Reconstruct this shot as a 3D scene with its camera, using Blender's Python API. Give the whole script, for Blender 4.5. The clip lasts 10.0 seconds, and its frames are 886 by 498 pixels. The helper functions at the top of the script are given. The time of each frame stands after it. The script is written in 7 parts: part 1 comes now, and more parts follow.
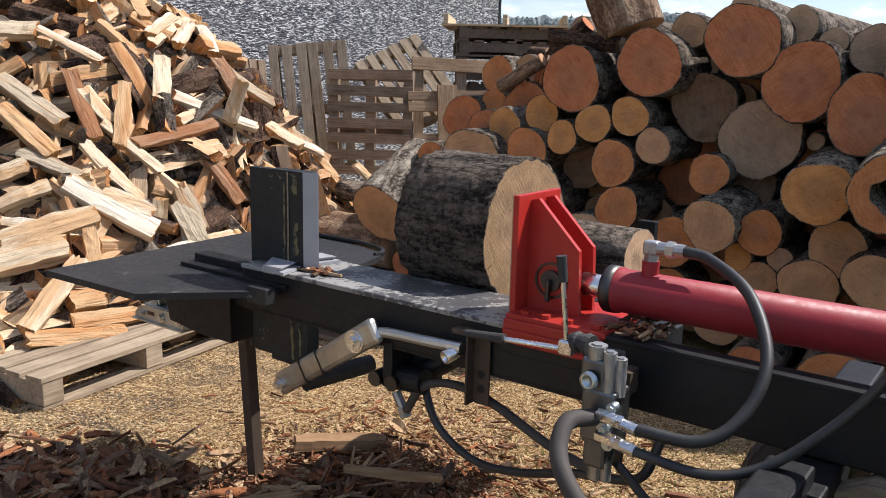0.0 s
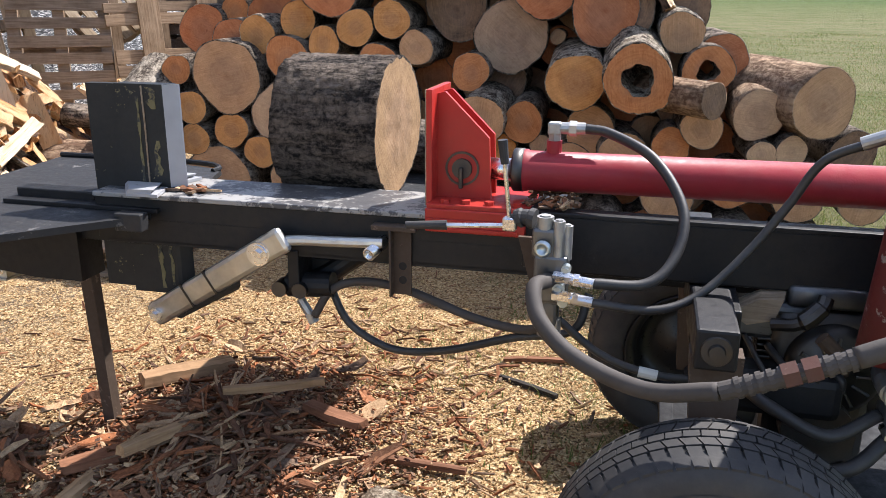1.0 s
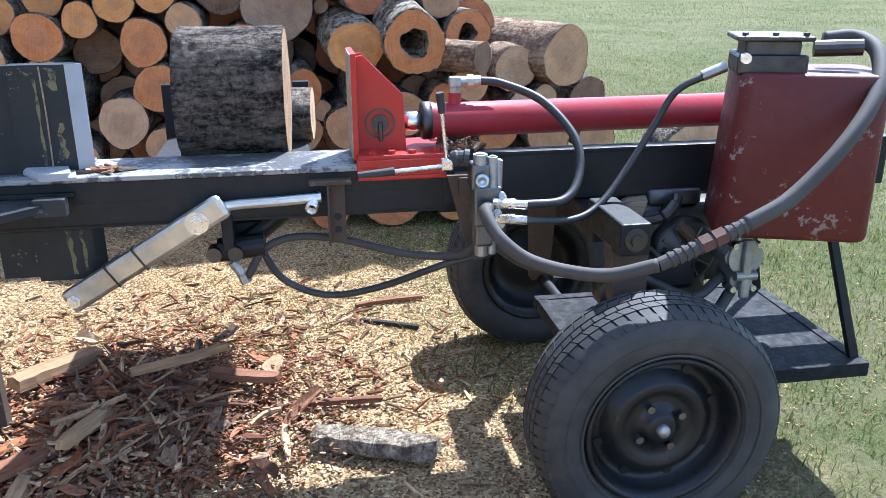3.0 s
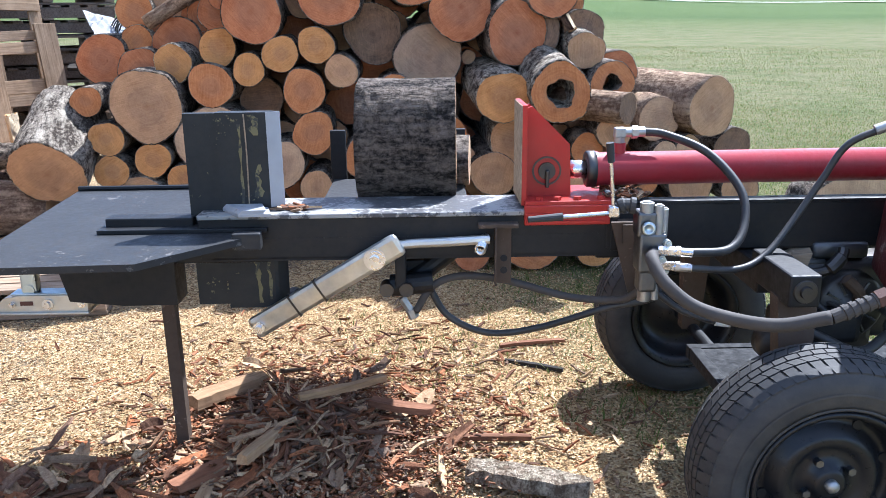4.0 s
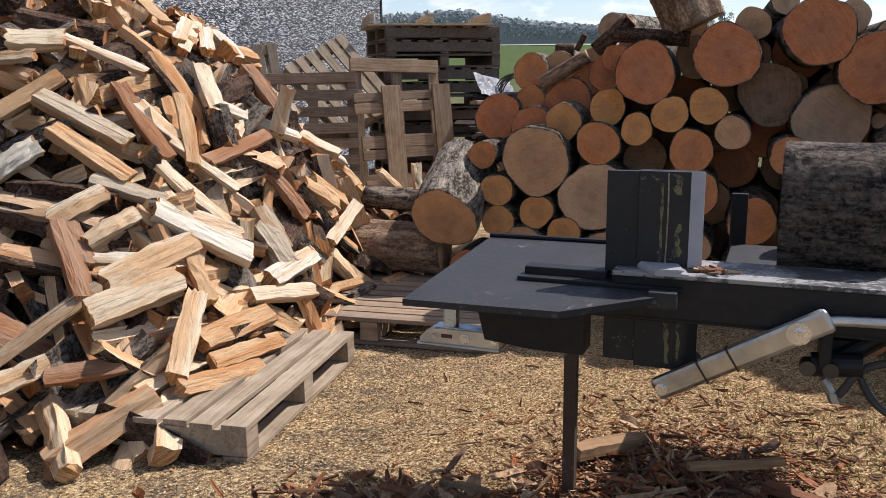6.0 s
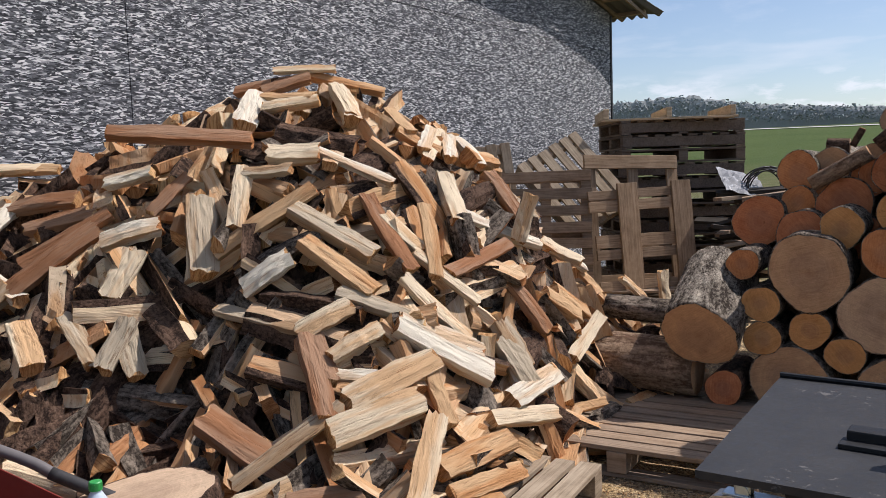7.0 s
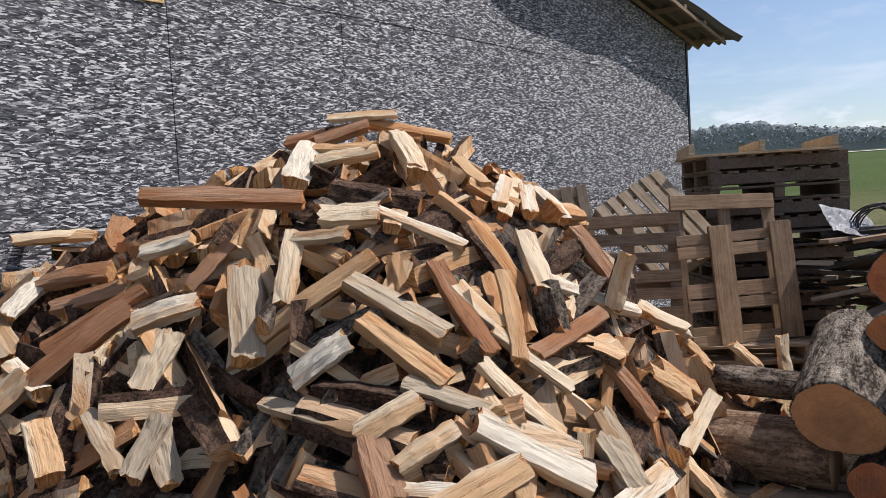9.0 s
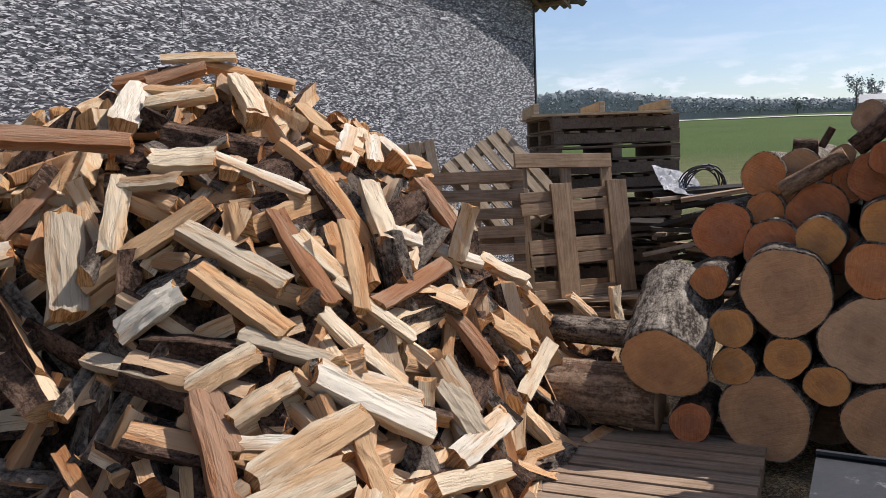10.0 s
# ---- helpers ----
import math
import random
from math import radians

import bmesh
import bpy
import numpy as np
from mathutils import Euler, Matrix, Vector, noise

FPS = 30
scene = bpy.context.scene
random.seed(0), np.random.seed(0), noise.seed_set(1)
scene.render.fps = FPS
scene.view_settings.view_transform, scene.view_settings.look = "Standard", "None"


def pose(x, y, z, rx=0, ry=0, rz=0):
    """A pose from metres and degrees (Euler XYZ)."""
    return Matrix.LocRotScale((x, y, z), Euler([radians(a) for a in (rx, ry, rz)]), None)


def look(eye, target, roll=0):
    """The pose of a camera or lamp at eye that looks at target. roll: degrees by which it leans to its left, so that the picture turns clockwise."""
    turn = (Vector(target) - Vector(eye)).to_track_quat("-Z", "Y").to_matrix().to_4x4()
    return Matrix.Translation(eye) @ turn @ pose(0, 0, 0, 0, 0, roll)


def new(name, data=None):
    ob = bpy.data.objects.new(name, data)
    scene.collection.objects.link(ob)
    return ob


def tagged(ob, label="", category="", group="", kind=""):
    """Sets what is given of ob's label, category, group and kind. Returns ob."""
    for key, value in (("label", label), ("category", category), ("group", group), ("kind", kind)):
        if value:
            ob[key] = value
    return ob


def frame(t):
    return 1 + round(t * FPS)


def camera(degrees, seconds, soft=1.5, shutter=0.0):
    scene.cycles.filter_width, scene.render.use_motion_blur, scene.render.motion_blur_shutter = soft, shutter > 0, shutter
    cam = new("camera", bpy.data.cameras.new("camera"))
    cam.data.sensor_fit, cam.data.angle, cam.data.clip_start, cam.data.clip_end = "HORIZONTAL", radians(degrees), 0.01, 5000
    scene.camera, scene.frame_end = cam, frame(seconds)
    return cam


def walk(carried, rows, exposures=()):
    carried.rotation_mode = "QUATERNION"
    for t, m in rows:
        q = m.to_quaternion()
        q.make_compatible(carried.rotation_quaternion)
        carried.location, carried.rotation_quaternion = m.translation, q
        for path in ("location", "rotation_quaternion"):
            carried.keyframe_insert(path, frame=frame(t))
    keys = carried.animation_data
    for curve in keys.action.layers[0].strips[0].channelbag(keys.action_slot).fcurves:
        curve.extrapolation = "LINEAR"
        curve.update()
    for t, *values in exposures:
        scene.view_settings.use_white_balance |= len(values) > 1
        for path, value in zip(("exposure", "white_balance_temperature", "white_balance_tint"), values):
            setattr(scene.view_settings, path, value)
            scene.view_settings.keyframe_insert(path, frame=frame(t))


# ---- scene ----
cam = camera(56.4, 10.0, soft=0.5)
EXPOSURES = [(0, 0.20, 6300, 15), (0.5, 0.60, 6280, 15), (1, 0.88, 6250, 15), (1.5, 1.16, 5850, 11.5), (2, 1.28, 5560, 9.5), (3.5, 1.40, 5150, 11), (4.5, 1.06, 5850, 14), (5.2, 0.56, 6200, 16), (6.3, -0.05, 6200, 17), (7.5, -0.2, 6300, 17), (10, -0.1, 6250, 17)]
PATH = [
    (0, (0.082, 0.104, 1.352), (0.009, 2.061, 0.946), 1.4),
    (0.5, (-0.188, 0.16, 1.329), (0.12, 2.082, 0.87), 0.4),
    (1, (-0.461, 0.108, 1.313), (0.212, 1.896, 0.722), 0.3),
    (1.5, (-0.675, 0.107, 1.318), (0.22, 1.751, 0.612), -0.4),
    (2, (-0.793, 0.227, 1.286), (0.285, 1.745, 0.557), -0.3),
    (2.2, (-0.832, 0.243, 1.285), (0.339, 1.689, 0.552), -0.0),
    (3.3, (-1.229, 0.188, 1.33), (0.085, 1.562, 0.71), -0.7),
    (3.5, (-1.257, 0.206, 1.329), (0.007, 1.64, 0.742), -0.7),
    (4, (-1.308, 0.213, 1.344), (-0.185, 1.774, 0.795), -0.6),
    (4.5, (-1.345, 0.22, 1.338), (-0.369, 1.879, 0.796), -0.8),
    (5, (-1.395, 0.228, 1.346), (-0.583, 1.979, 0.822), -1.0),
    (5.2, (-1.413, 0.228, 1.35), (-0.67, 2.013, 0.838), -0.9),
    (6.3, (-1.538, 0.402, 1.346), (-1.275, 2.354, 0.996), -0.9),
    (6.5, (-1.555, 0.487, 1.377), (-1.407, 2.458, 1.068), -1.1),
    (7, (-1.614, 0.629, 1.439), (-1.704, 2.618, 1.254), -1.9),
    (7.5, (-1.736, 0.755, 1.49), (-1.894, 2.748, 1.417), -2.3),
    (8, (-1.813, 0.918, 1.529), (-1.999, 2.909, 1.528), -2.8),
    (8.5, (-1.777, 1.136, 1.564), (-2.069, 3.115, 1.541), -3.2),
    (9, (-1.715, 1.254, 1.558), (-1.954, 3.237, 1.462), -3.4),
    (9.5, (-1.702, 1.291, 1.534), (-1.737, 3.284, 1.371), -2.6),
    (10, (-1.685, 1.31, 1.512), (-1.571, 3.295, 1.301), -2.2),
]
walk(cam, [(t, look(eye, target, roll)) for t, eye, target, roll in PATH], EXPOSURES)

# ---- light ----
SUN = Vector((0.958, 0.287, 1.30)).normalized()
world = bpy.data.worlds.new("world")
scene.world = world
world.use_nodes = True
wn, wl = world.node_tree.nodes, world.node_tree.links
sky = wn.new("ShaderNodeTexSky")
sky.sky_type, sky.sun_disc = "NISHITA", False
sky.sun_elevation, sky.sun_rotation = math.asin(SUN.z), math.atan2(SUN.x, SUN.y)
sky.air_density, sky.dust_density, sky.ozone_density = 1.0, 0.6, 1.5
wn["Background"].inputs["Strength"].default_value = 0.13
# thin clouds low over the horizon
wtc = wn.new("ShaderNodeTexCoord")
wmap = wn.new("ShaderNodeMapping")
wmap.inputs["Scale"].default_value = (3.0, 3.0, 16.0)
wnoise = wn.new("ShaderNodeTexNoise")
wnoise.inputs["Scale"].default_value, wnoise.inputs["Detail"].default_value = 1.6, 7.0
wramp = wn.new("ShaderNodeValToRGB")
wramp.color_ramp.elements[0].position, wramp.color_ramp.elements[1].position = 0.55, 0.92
wmix = wn.new("ShaderNodeMix")
wmix.data_type = "RGBA"
wmix.inputs["B"].default_value = (7.5, 7.9, 8.4, 1)
wl.new(wtc.outputs["Generated"], wmap.inputs["Vector"])
wl.new(wmap.outputs["Vector"], wnoise.inputs["Vector"])
wl.new(wnoise.outputs["Fac"], wramp.inputs["Fac"])
wl.new(wramp.outputs["Color"], wmix.inputs["Factor"])
wl.new(sky.outputs["Color"], wmix.inputs["A"])
# a row of small heaped clouds just over the woods
wsep = wn.new("ShaderNodeSeparateXYZ")
wl.new(wtc.outputs["Generated"], wsep.inputs[0])
wband = wn.new("ShaderNodeValToRGB")
for el, (at, v) in zip([wband.color_ramp.elements[0], wband.color_ramp.elements[1], wband.color_ramp.elements.new(0.075), wband.color_ramp.elements.new(0.095), wband.color_ramp.elements.new(0.125)], ((0.0, 0.5), (1.0, 0.0), (0.060, 0.8), (0.082, 0.5), (0.105, 0.0))):
    el.position, el.color = at, (v, v, v, 1)
wl.new(wsep.outputs[2], wband.inputs["Fac"])
wmap2 = wn.new("ShaderNodeMapping")
wmap2.inputs["Scale"].default_value = (13.0, 13.0, 42.0)
wpuff = wn.new("ShaderNodeTexNoise")
wpuff.inputs["Scale"].default_value, wpuff.inputs["Detail"].default_value, wpuff.inputs["Roughness"].default_value = 1.7, 7.0, 0.58
wl.new(wtc.outputs["Generated"], wmap2.inputs["Vector"])
wl.new(wmap2.outputs["Vector"], wpuff.inputs["Vector"])
wpr = wn.new("ShaderNodeValToRGB")
wpr.color_ramp.elements[0].position, wpr.color_ramp.elements[1].position = 0.50, 0.66
wl.new(wpuff.outputs["Fac"], wpr.inputs["Fac"])
wmul = wn.new("ShaderNodeMath")
wmul.operation = "MULTIPLY"
wl.new(wband.outputs["Color"], wmul.inputs[0])
wl.new(wpr.outputs["Color"], wmul.inputs[1])
wmix2 = wn.new("ShaderNodeMix")
wmix2.data_type = "RGBA"
wmix2.inputs["B"].default_value = (8.6, 8.8, 9.2, 1)
wl.new(wmul.outputs[0], wmix2.inputs["Factor"])
wl.new(wmix.outputs["Result"], wmix2.inputs["A"])
wl.new(wmix2.outputs["Result"], wn["Background"].inputs["Color"])
sun = new("sun", bpy.data.lights.new("sun", "SUN"))
sun.data.energy, sun.data.angle, sun.data.color = 5.4, radians(0.53), (1.0, 0.95, 0.87)
sun.matrix_world = look((0, 0, 20) , Vector((0, 0, 20)) - SUN)


# ---- materials ----
class Mat:
    """A node material with short ways to add nodes."""

    def __init__(self, name, rough=0.8, metal=0.0, spec=0.5):
        self.m = bpy.data.materials.new(name)
        self.m.use_nodes = True
        self.n, self.l = self.m.node_tree.nodes, self.m.node_tree.links
        self.b = self.n["Principled BSDF"]
        self.b.inputs["Roughness"].default_value = rough
        self.b.inputs["Metallic"].default_value = metal
        self.b.inputs["Specular IOR Level"].default_value = spec
        self.tc = self.n.new("ShaderNodeTexCoord")

    def coord(self, scale=(1, 1, 1), kind="Object", rot=(0, 0, 0), shift=False):
        mp = self.n.new("ShaderNodeMapping")
        mp.inputs["Scale"].default_value = scale
        mp.inputs["Rotation"].default_value = rot
        self.l.new(self.tc.outputs[kind], mp.inputs["Vector"])
        if shift:
            info = self.info()
            mul = self.math("MULTIPLY", info.outputs["Random"], 37.0)
            self.l.new(mul, mp.inputs["Location"])
        return mp.outputs["Vector"]

    def info(self):
        return self.n.new("ShaderNodeObjectInfo")

    def noise(self, vec, scale, detail=4.0, rough=0.55, dist=0.0):
        t = self.n.new("ShaderNodeTexNoise")
        t.inputs["Scale"].default_value, t.inputs["Detail"].default_value = scale, detail
        t.inputs["Roughness"].default_value, t.inputs["Distortion"].default_value = rough, dist
        self.l.new(vec, t.inputs["Vector"])
        return t.outputs["Fac"]

    def voronoi(self, vec, scale, feature="F1", out="Distance"):
        t = self.n.new("ShaderNodeTexVoronoi")
        t.feature = feature
        t.inputs["Scale"].default_value = scale
        self.l.new(vec, t.inputs["Vector"])
        return t.outputs[out]

    def math(self, op, a, b=None, c=None):
        t = self.n.new("ShaderNodeMath")
        t.operation = op
        for i, v in enumerate((a, b, c)):
            if v is None:
                continue
            if isinstance(v, (int, float)):
                t.inputs[i].default_value = v
            else:
                self.l.new(v, t.inputs[i])
        return t.outputs[0]

    def ramp(self, fac, *stops):
        t = self.n.new("ShaderNodeValToRGB")
        e = t.color_ramp.elements
        while len(e) < len(stops):
            e.new(0.5)
        for el, (p, c) in zip(e, stops):
            el.position = p
            el.color = (*c, 1) if isinstance(c, tuple) else (c, c, c, 1)
        self.l.new(fac, t.inputs["Fac"])
        return t.outputs["Color"]

    def mix(self, fac, a, b, mode="MIX"):
        t = self.n.new("ShaderNodeMix")
        t.data_type, t.blend_type = "RGBA", mode
        for key, v in (("Factor", fac), ("A", a), ("B", b)):
            if isinstance(v, tuple):
                t.inputs[key].default_value = (*v, 1)
            elif isinstance(v, (int, float)):
                t.inputs[key].default_value = v
            else:
                self.l.new(v, t.inputs[key])
        return t.outputs["Result"]

    def color(self, c):
        if isinstance(c, tuple):
            self.b.inputs["Base Color"].default_value = (*c, 1)
        else:
            self.l.new(c, self.b.inputs["Base Color"])
        return self

    def rough(self, r):
        self.l.new(r, self.b.inputs["Roughness"])
        return self

    def bump(self, h, strength=0.5, dist=0.01):
        t = self.n.new("ShaderNodeBump")
        t.inputs["Strength"].default_value, t.inputs["Distance"].default_value = strength, dist
        self.l.new(h, t.inputs["Height"])
        self.l.new(t.outputs["Normal"], self.b.inputs["Normal"])
        return self


def paint(name, base, wear, rough=0.45, amount=0.62, metal=0.0, grime=(0.10, 0.085, 0.07)):
    """Old machine paint: chips to wear colour, dusty grime."""
    m = Mat(name, rough, spec=0.35)
    v = m.coord()
    big, fine = m.noise(v, 7, 6, 0.65), m.noise(v, 45, 5, 0.7)
    chips = m.ramp(m.math("ADD", m.math("MULTIPLY", big, 0.55), m.math("MULTIPLY", fine, 0.45)), (amount, 0.0), (amount + 0.03, 1.0))
    dust = m.ramp(m.noise(v, 3, 6, 0.7), (0.45, 0.0), (0.75, 0.55))
    shade = m.mix(m.noise(v, 18, 4), base, tuple(c * 0.72 for c in base))
    m.color(m.mix(chips, m.mix(dust, shade, grime), wear))
    m.rough(m.ramp(fine, (0.3, rough * 0.8), (0.7, min(1.0, rough * 1.35))))
    m.bump(m.math("SUBTRACT", fine, chips), 0.25, 0.003)
    return m.m


BLACK = paint("black_paint", (0.010, 0.0105, 0.012), (0.12, 0.11, 0.10), 0.5, 0.68, grime=(0.026, 0.025, 0.024))
BEAMTOP = paint("worn_steel_top", (0.09, 0.09, 0.095), (0.30, 0.29, 0.27), 0.45, 0.5, grime=(0.09, 0.08, 0.07))
TABLE = paint("table_steel", (0.026, 0.0265, 0.028), (0.11, 0.105, 0.10), 0.55, 0.585, grime=(0.05, 0.048, 0.046))
WEDGE = paint("wedge_steel", (0.017, 0.020, 0.022), (0.24, 0.21, 0.11), 0.5, 0.60, grime=(0.035, 0.035, 0.034))
RED = paint("red_paint", (0.50, 0.028, 0.020), (0.09, 0.03, 0.02), 0.38, 0.70, grime=(0.26, 0.05, 0.035))
TANKRED = paint("tank_red", (0.115, 0.016, 0.014), (0.24, 0.19, 0.165), 0.5, 0.565, grime=(0.06, 0.03, 0.026))
CYLRED = paint("cylinder_red", (0.36, 0.022, 0.032), (0.16, 0.05, 0.05), 0.44, 0.66, grime=(0.24, 0.045, 0.045))
RUSTY = paint("rusty_tube", (0.085, 0.058, 0.040), (0.16, 0.12, 0.09), 0.7, 0.56, grime=(0.09, 0.06, 0.04))
YELLOWMARK = paint("old_yellow_mark", (0.20, 0.175, 0.085), (0.05, 0.05, 0.045), 0.7, 0.50, grime=(0.10, 0.095, 0.06))
SCUFFED = paint("scuffed_steel", (0.42, 0.43, 0.45), (0.25, 0.24, 0.23), 0.35, 0.62, grime=(0.36, 0.36, 0.37))
RUSTRED = paint("rust_red_fitting", (0.12, 0.045, 0.03), (0.2, 0.12, 0.09), 0.6, 0.6)


def metal(name, c, rough, spot=0.7):
    m = Mat(name, rough, 1.0)
    v = m.coord()
    f = m.noise(v, 30, 5, 0.7)
    m.color(m.mix(m.ramp(m.noise(v, 9, 5), (0.45, 0.0), (0.75, spot)), c, tuple(x * 0.45 for x in c)))
    m.rough(m.ramp(f, (0.3, rough * 0.7), (0.7, min(1, rough * 1.5))))
    return m.m


GALV = metal("zinc_plate", (0.62, 0.615, 0.575), 0.42)
BRIGHT = metal("bright_steel", (0.75, 0.75, 0.76), 0.25)
ALLOY = metal("cast_alloy", (0.42, 0.42, 0.41), 0.5)
VALVEGREY = metal("valve_casting", (0.17, 0.175, 0.18), 0.42)
DARKMETAL = metal("oily_steel", (0.10, 0.095, 0.09), 0.45)
BLUEZINC = metal("blue_zinc", (0.50, 0.58, 0.62), 0.35)


def rubber(name, c, rough):
    m = Mat(name, rough)
    v = m.coord()
    m.color(m.mix(m.ramp(m.noise(v, 6, 6, 0.7), (0.42, 0.0), (0.75, 0.55)), c, (0.10, 0.09, 0.078)))
    m.bump(m.noise(v, 160, 3), 0.15, 0.002)
    return m.m


RUBBER = rubber("tyre_rubber", (0.026, 0.026, 0.027), 0.7)
HOSE = rubber("hose_rubber", (0.022, 0.022, 0.022), 0.5)
OLDHOSE = rubber("old_hose_rubber", (0.052, 0.044, 0.038), 0.75)
TRAYBLACK = paint("dusty_tray_paint", (0.010, 0.0105, 0.012), (0.10, 0.09, 0.08), 0.8, 0.66, grime=(0.022, 0.021, 0.020))
RIM = paint("rim_paint", (0.012, 0.013, 0.016), (0.06, 0.06, 0.06), 0.3, 0.72, grime=(0.03, 0.028, 0.026))
PLASTIC = Mat("milky_plastic", 0.5).color((0.62, 0.63, 0.58)).m


def bark(name, dark, light, scale=1.0, stretch=0.3):
    """Furrowed bark, furrows along local z."""
    m = Mat(name, 0.95, spec=0.2)
    v = m.coord((1, 1, stretch), shift=True)
    w = m.coord(shift=True)
    warp = m.n.new("ShaderNodeMix")
    warp.data_type = "VECTOR"
    wob = m.n.new("ShaderNodeTexNoise")
    wob.inputs["Scale"].default_value, wob.inputs["Detail"].default_value = 24 * scale, 4
    m.l.new(w, wob.inputs["Vector"])
    warp.inputs["Factor"].default_value = 0.035
    m.l.new(v, warp.inputs["A"])
    m.l.new(wob.outputs["Color"], warp.inputs["B"])
    plates = m.voronoi(warp.outputs["Result"], 46 * scale, "DISTANCE_TO_EDGE")
    rough_n = m.noise(w, 45 * scale, 9, 0.78)
    mid_n = m.noise(v, 16 * scale, 5, 0.6)
    fur = m.math("ADD", m.math("MULTIPLY", m.ramp(plates, (0.0, 0.0), (0.30, 1.0)), 0.07), m.math("ADD", m.math("MULTIPLY", rough_n, 0.50), m.math("MULTIPLY", mid_n, 0.50)))
    lich = m.ramp(m.noise(w, 9 * scale, 7, 0.75), (0.5, 0.0), (0.66, 0.6))
    m.color(m.mix(m.ramp(fur, (0.46, 0.0), (0.62, 1.0)), dark, m.mix(lich, light, tuple(min(1, c * 1.8) for c in light))))
    m.bump(m.ramp(fur, (0.42, 0.0), (0.66, 1.0)), 1.0, 0.016)
    return m.m


BARK = bark("grey_brown_bark", (0.045, 0.033, 0.025), (0.38, 0.31, 0.24))
BARKBLOCK = bark("dark_bark", (0.022, 0.018, 0.015), (0.25, 0.20, 0.16), 1.3, 0.25)
GREYBARK = bark("flaky_grey_bark", (0.06, 0.045, 0.034), (0.50, 0.43, 0.34), 1.0, 0.4)
PEELED = bark("peeled_log", (0.17, 0.10, 0.062), (0.54, 0.38, 0.25), 0.8, 0.2)
BIRCH = bark("pale_flaky_bark", (0.06, 0.042, 0.030), (0.62, 0.53, 0.41), 1.5, 0.6)
BARKBROWN = bark("brown_bark", (0.035, 0.02, 0.014), (0.22, 0.135, 0.09), 1.2)


def endgrain():
    """Sawn log end: uneven rings round local z, heart, radial checks, saw marks, dirt; tint from the object's colour."""
    m = Mat("sawn_end", 0.85, spec=0.25)
    v = m.coord(shift=False)
    info = m.info()
    sx = m.n.new("ShaderNodeSeparateXYZ")
    m.l.new(v, sx.inputs[0])
    wob = m.math("MULTIPLY", m.noise(m.coord((1, 1, 0.2), shift=True), 9, 5, 0.6), 0.05)
    rad = m.math("ADD", m.math("SQRT", m.math("ADD", m.math("MULTIPLY", sx.outputs[0], sx.outputs[0]), m.math("MULTIPLY", sx.outputs[1], sx.outputs[1]))), wob)
    ringv = m.n.new("ShaderNodeCombineXYZ")
    m.l.new(m.math("MULTIPLY", rad, 130.0), ringv.inputs[0])
    m.l.new(m.math("MULTIPLY", info.outputs["Random"], 91.0), ringv.inputs[1])
    ring = m.noise(ringv.outputs[0], 1.0, 3, 0.6)
    saw = m.noise(m.coord((150, 7, 7), shift=True), 1.3, 5, 0.7)
    blot = m.noise(m.coord(shift=True), 13, 8, 0.75)
    grit = m.noise(m.coord(shift=True), 120, 4, 0.8)
    tint = m.mix(0.0, info.outputs["Color"], (1.0, 1.0, 1.0))
    dark = m.mix(1.0, tint, (0.62, 0.50, 0.43), "MULTIPLY")
    light = m.mix(0.30, tint, (0.94, 0.50, 0.23))
    k = m.math("ADD", m.math("MULTIPLY", ring, 0.16), m.math("ADD", m.math("MULTIPLY", saw, 0.27), m.math("ADD", m.math("MULTIPLY", blot, 0.40), m.math("MULTIPLY", grit, 0.17))))
    rel = m.math("DIVIDE", rad, m.math("MULTIPLY", info.outputs["Alpha"], 0.5))
    heart = m.ramp(m.math("ADD", rel, m.math("MULTIPLY", blot, 0.35)), (0.72, 1.0), (0.98, 0.0))
    pith = m.ramp(m.math("ADD", rel, m.math("MULTIPLY", blot, 0.25)), (0.26, 0.8), (0.42, 0.0))
    c = m.mix(m.ramp(k, (0.36, 0.0), (0.62, 1.0)), dark, light)
    weathered = m.mix(0.42, m.mix(1.0, c, (0.80, 0.76, 0.74), "MULTIPLY"), (0.27, 0.19, 0.145))
    c = m.mix(m.math("MULTIPLY", heart, 0.50), c, weathered)
    c = m.mix(m.math("MULTIPLY", pith, blot), c, m.mix(1.0, tint, (0.50, 0.32, 0.22), "MULTIPLY"))
    ang = m.math("ARCTAN2", sx.outputs[1], sx.outputs[0])
    comb = m.n.new("ShaderNodeCombineXYZ")
    m.l.new(m.math("MULTIPLY", ang, 5.0), comb.inputs[0])
    m.l.new(m.math("MULTIPLY", info.outputs["Random"], 50.0), comb.inputs[1])
    m.l.new(m.math("MULTIPLY", rad, 4.0), comb.inputs[2])
    crack = m.ramp(m.noise(comb.outputs[0], 1.7, 6, 0.8), (0.29, 1.0), (0.325, 0.0))
    c = m.mix(m.math("MULTIPLY", crack, 0.85), c, (0.045, 0.025, 0.016))
    dirt = m.ramp(m.noise(m.coord(shift=True), 26, 6, 0.8), (0.60, 0.0), (0.72, 0.7))
    c = m.mix(dirt, c, m.mix(1.0, tint, (0.34, 0.28, 0.25), "MULTIPLY"))
    m.color(c)
    m.bump(m.math("SUBTRACT", m.math("ADD", m.math("MULTIPLY", saw, 0.7), m.math("MULTIPLY", grit, 0.4)), crack), 0.6, 0.007)
    return m.m


ENDGRAIN = endgrain()


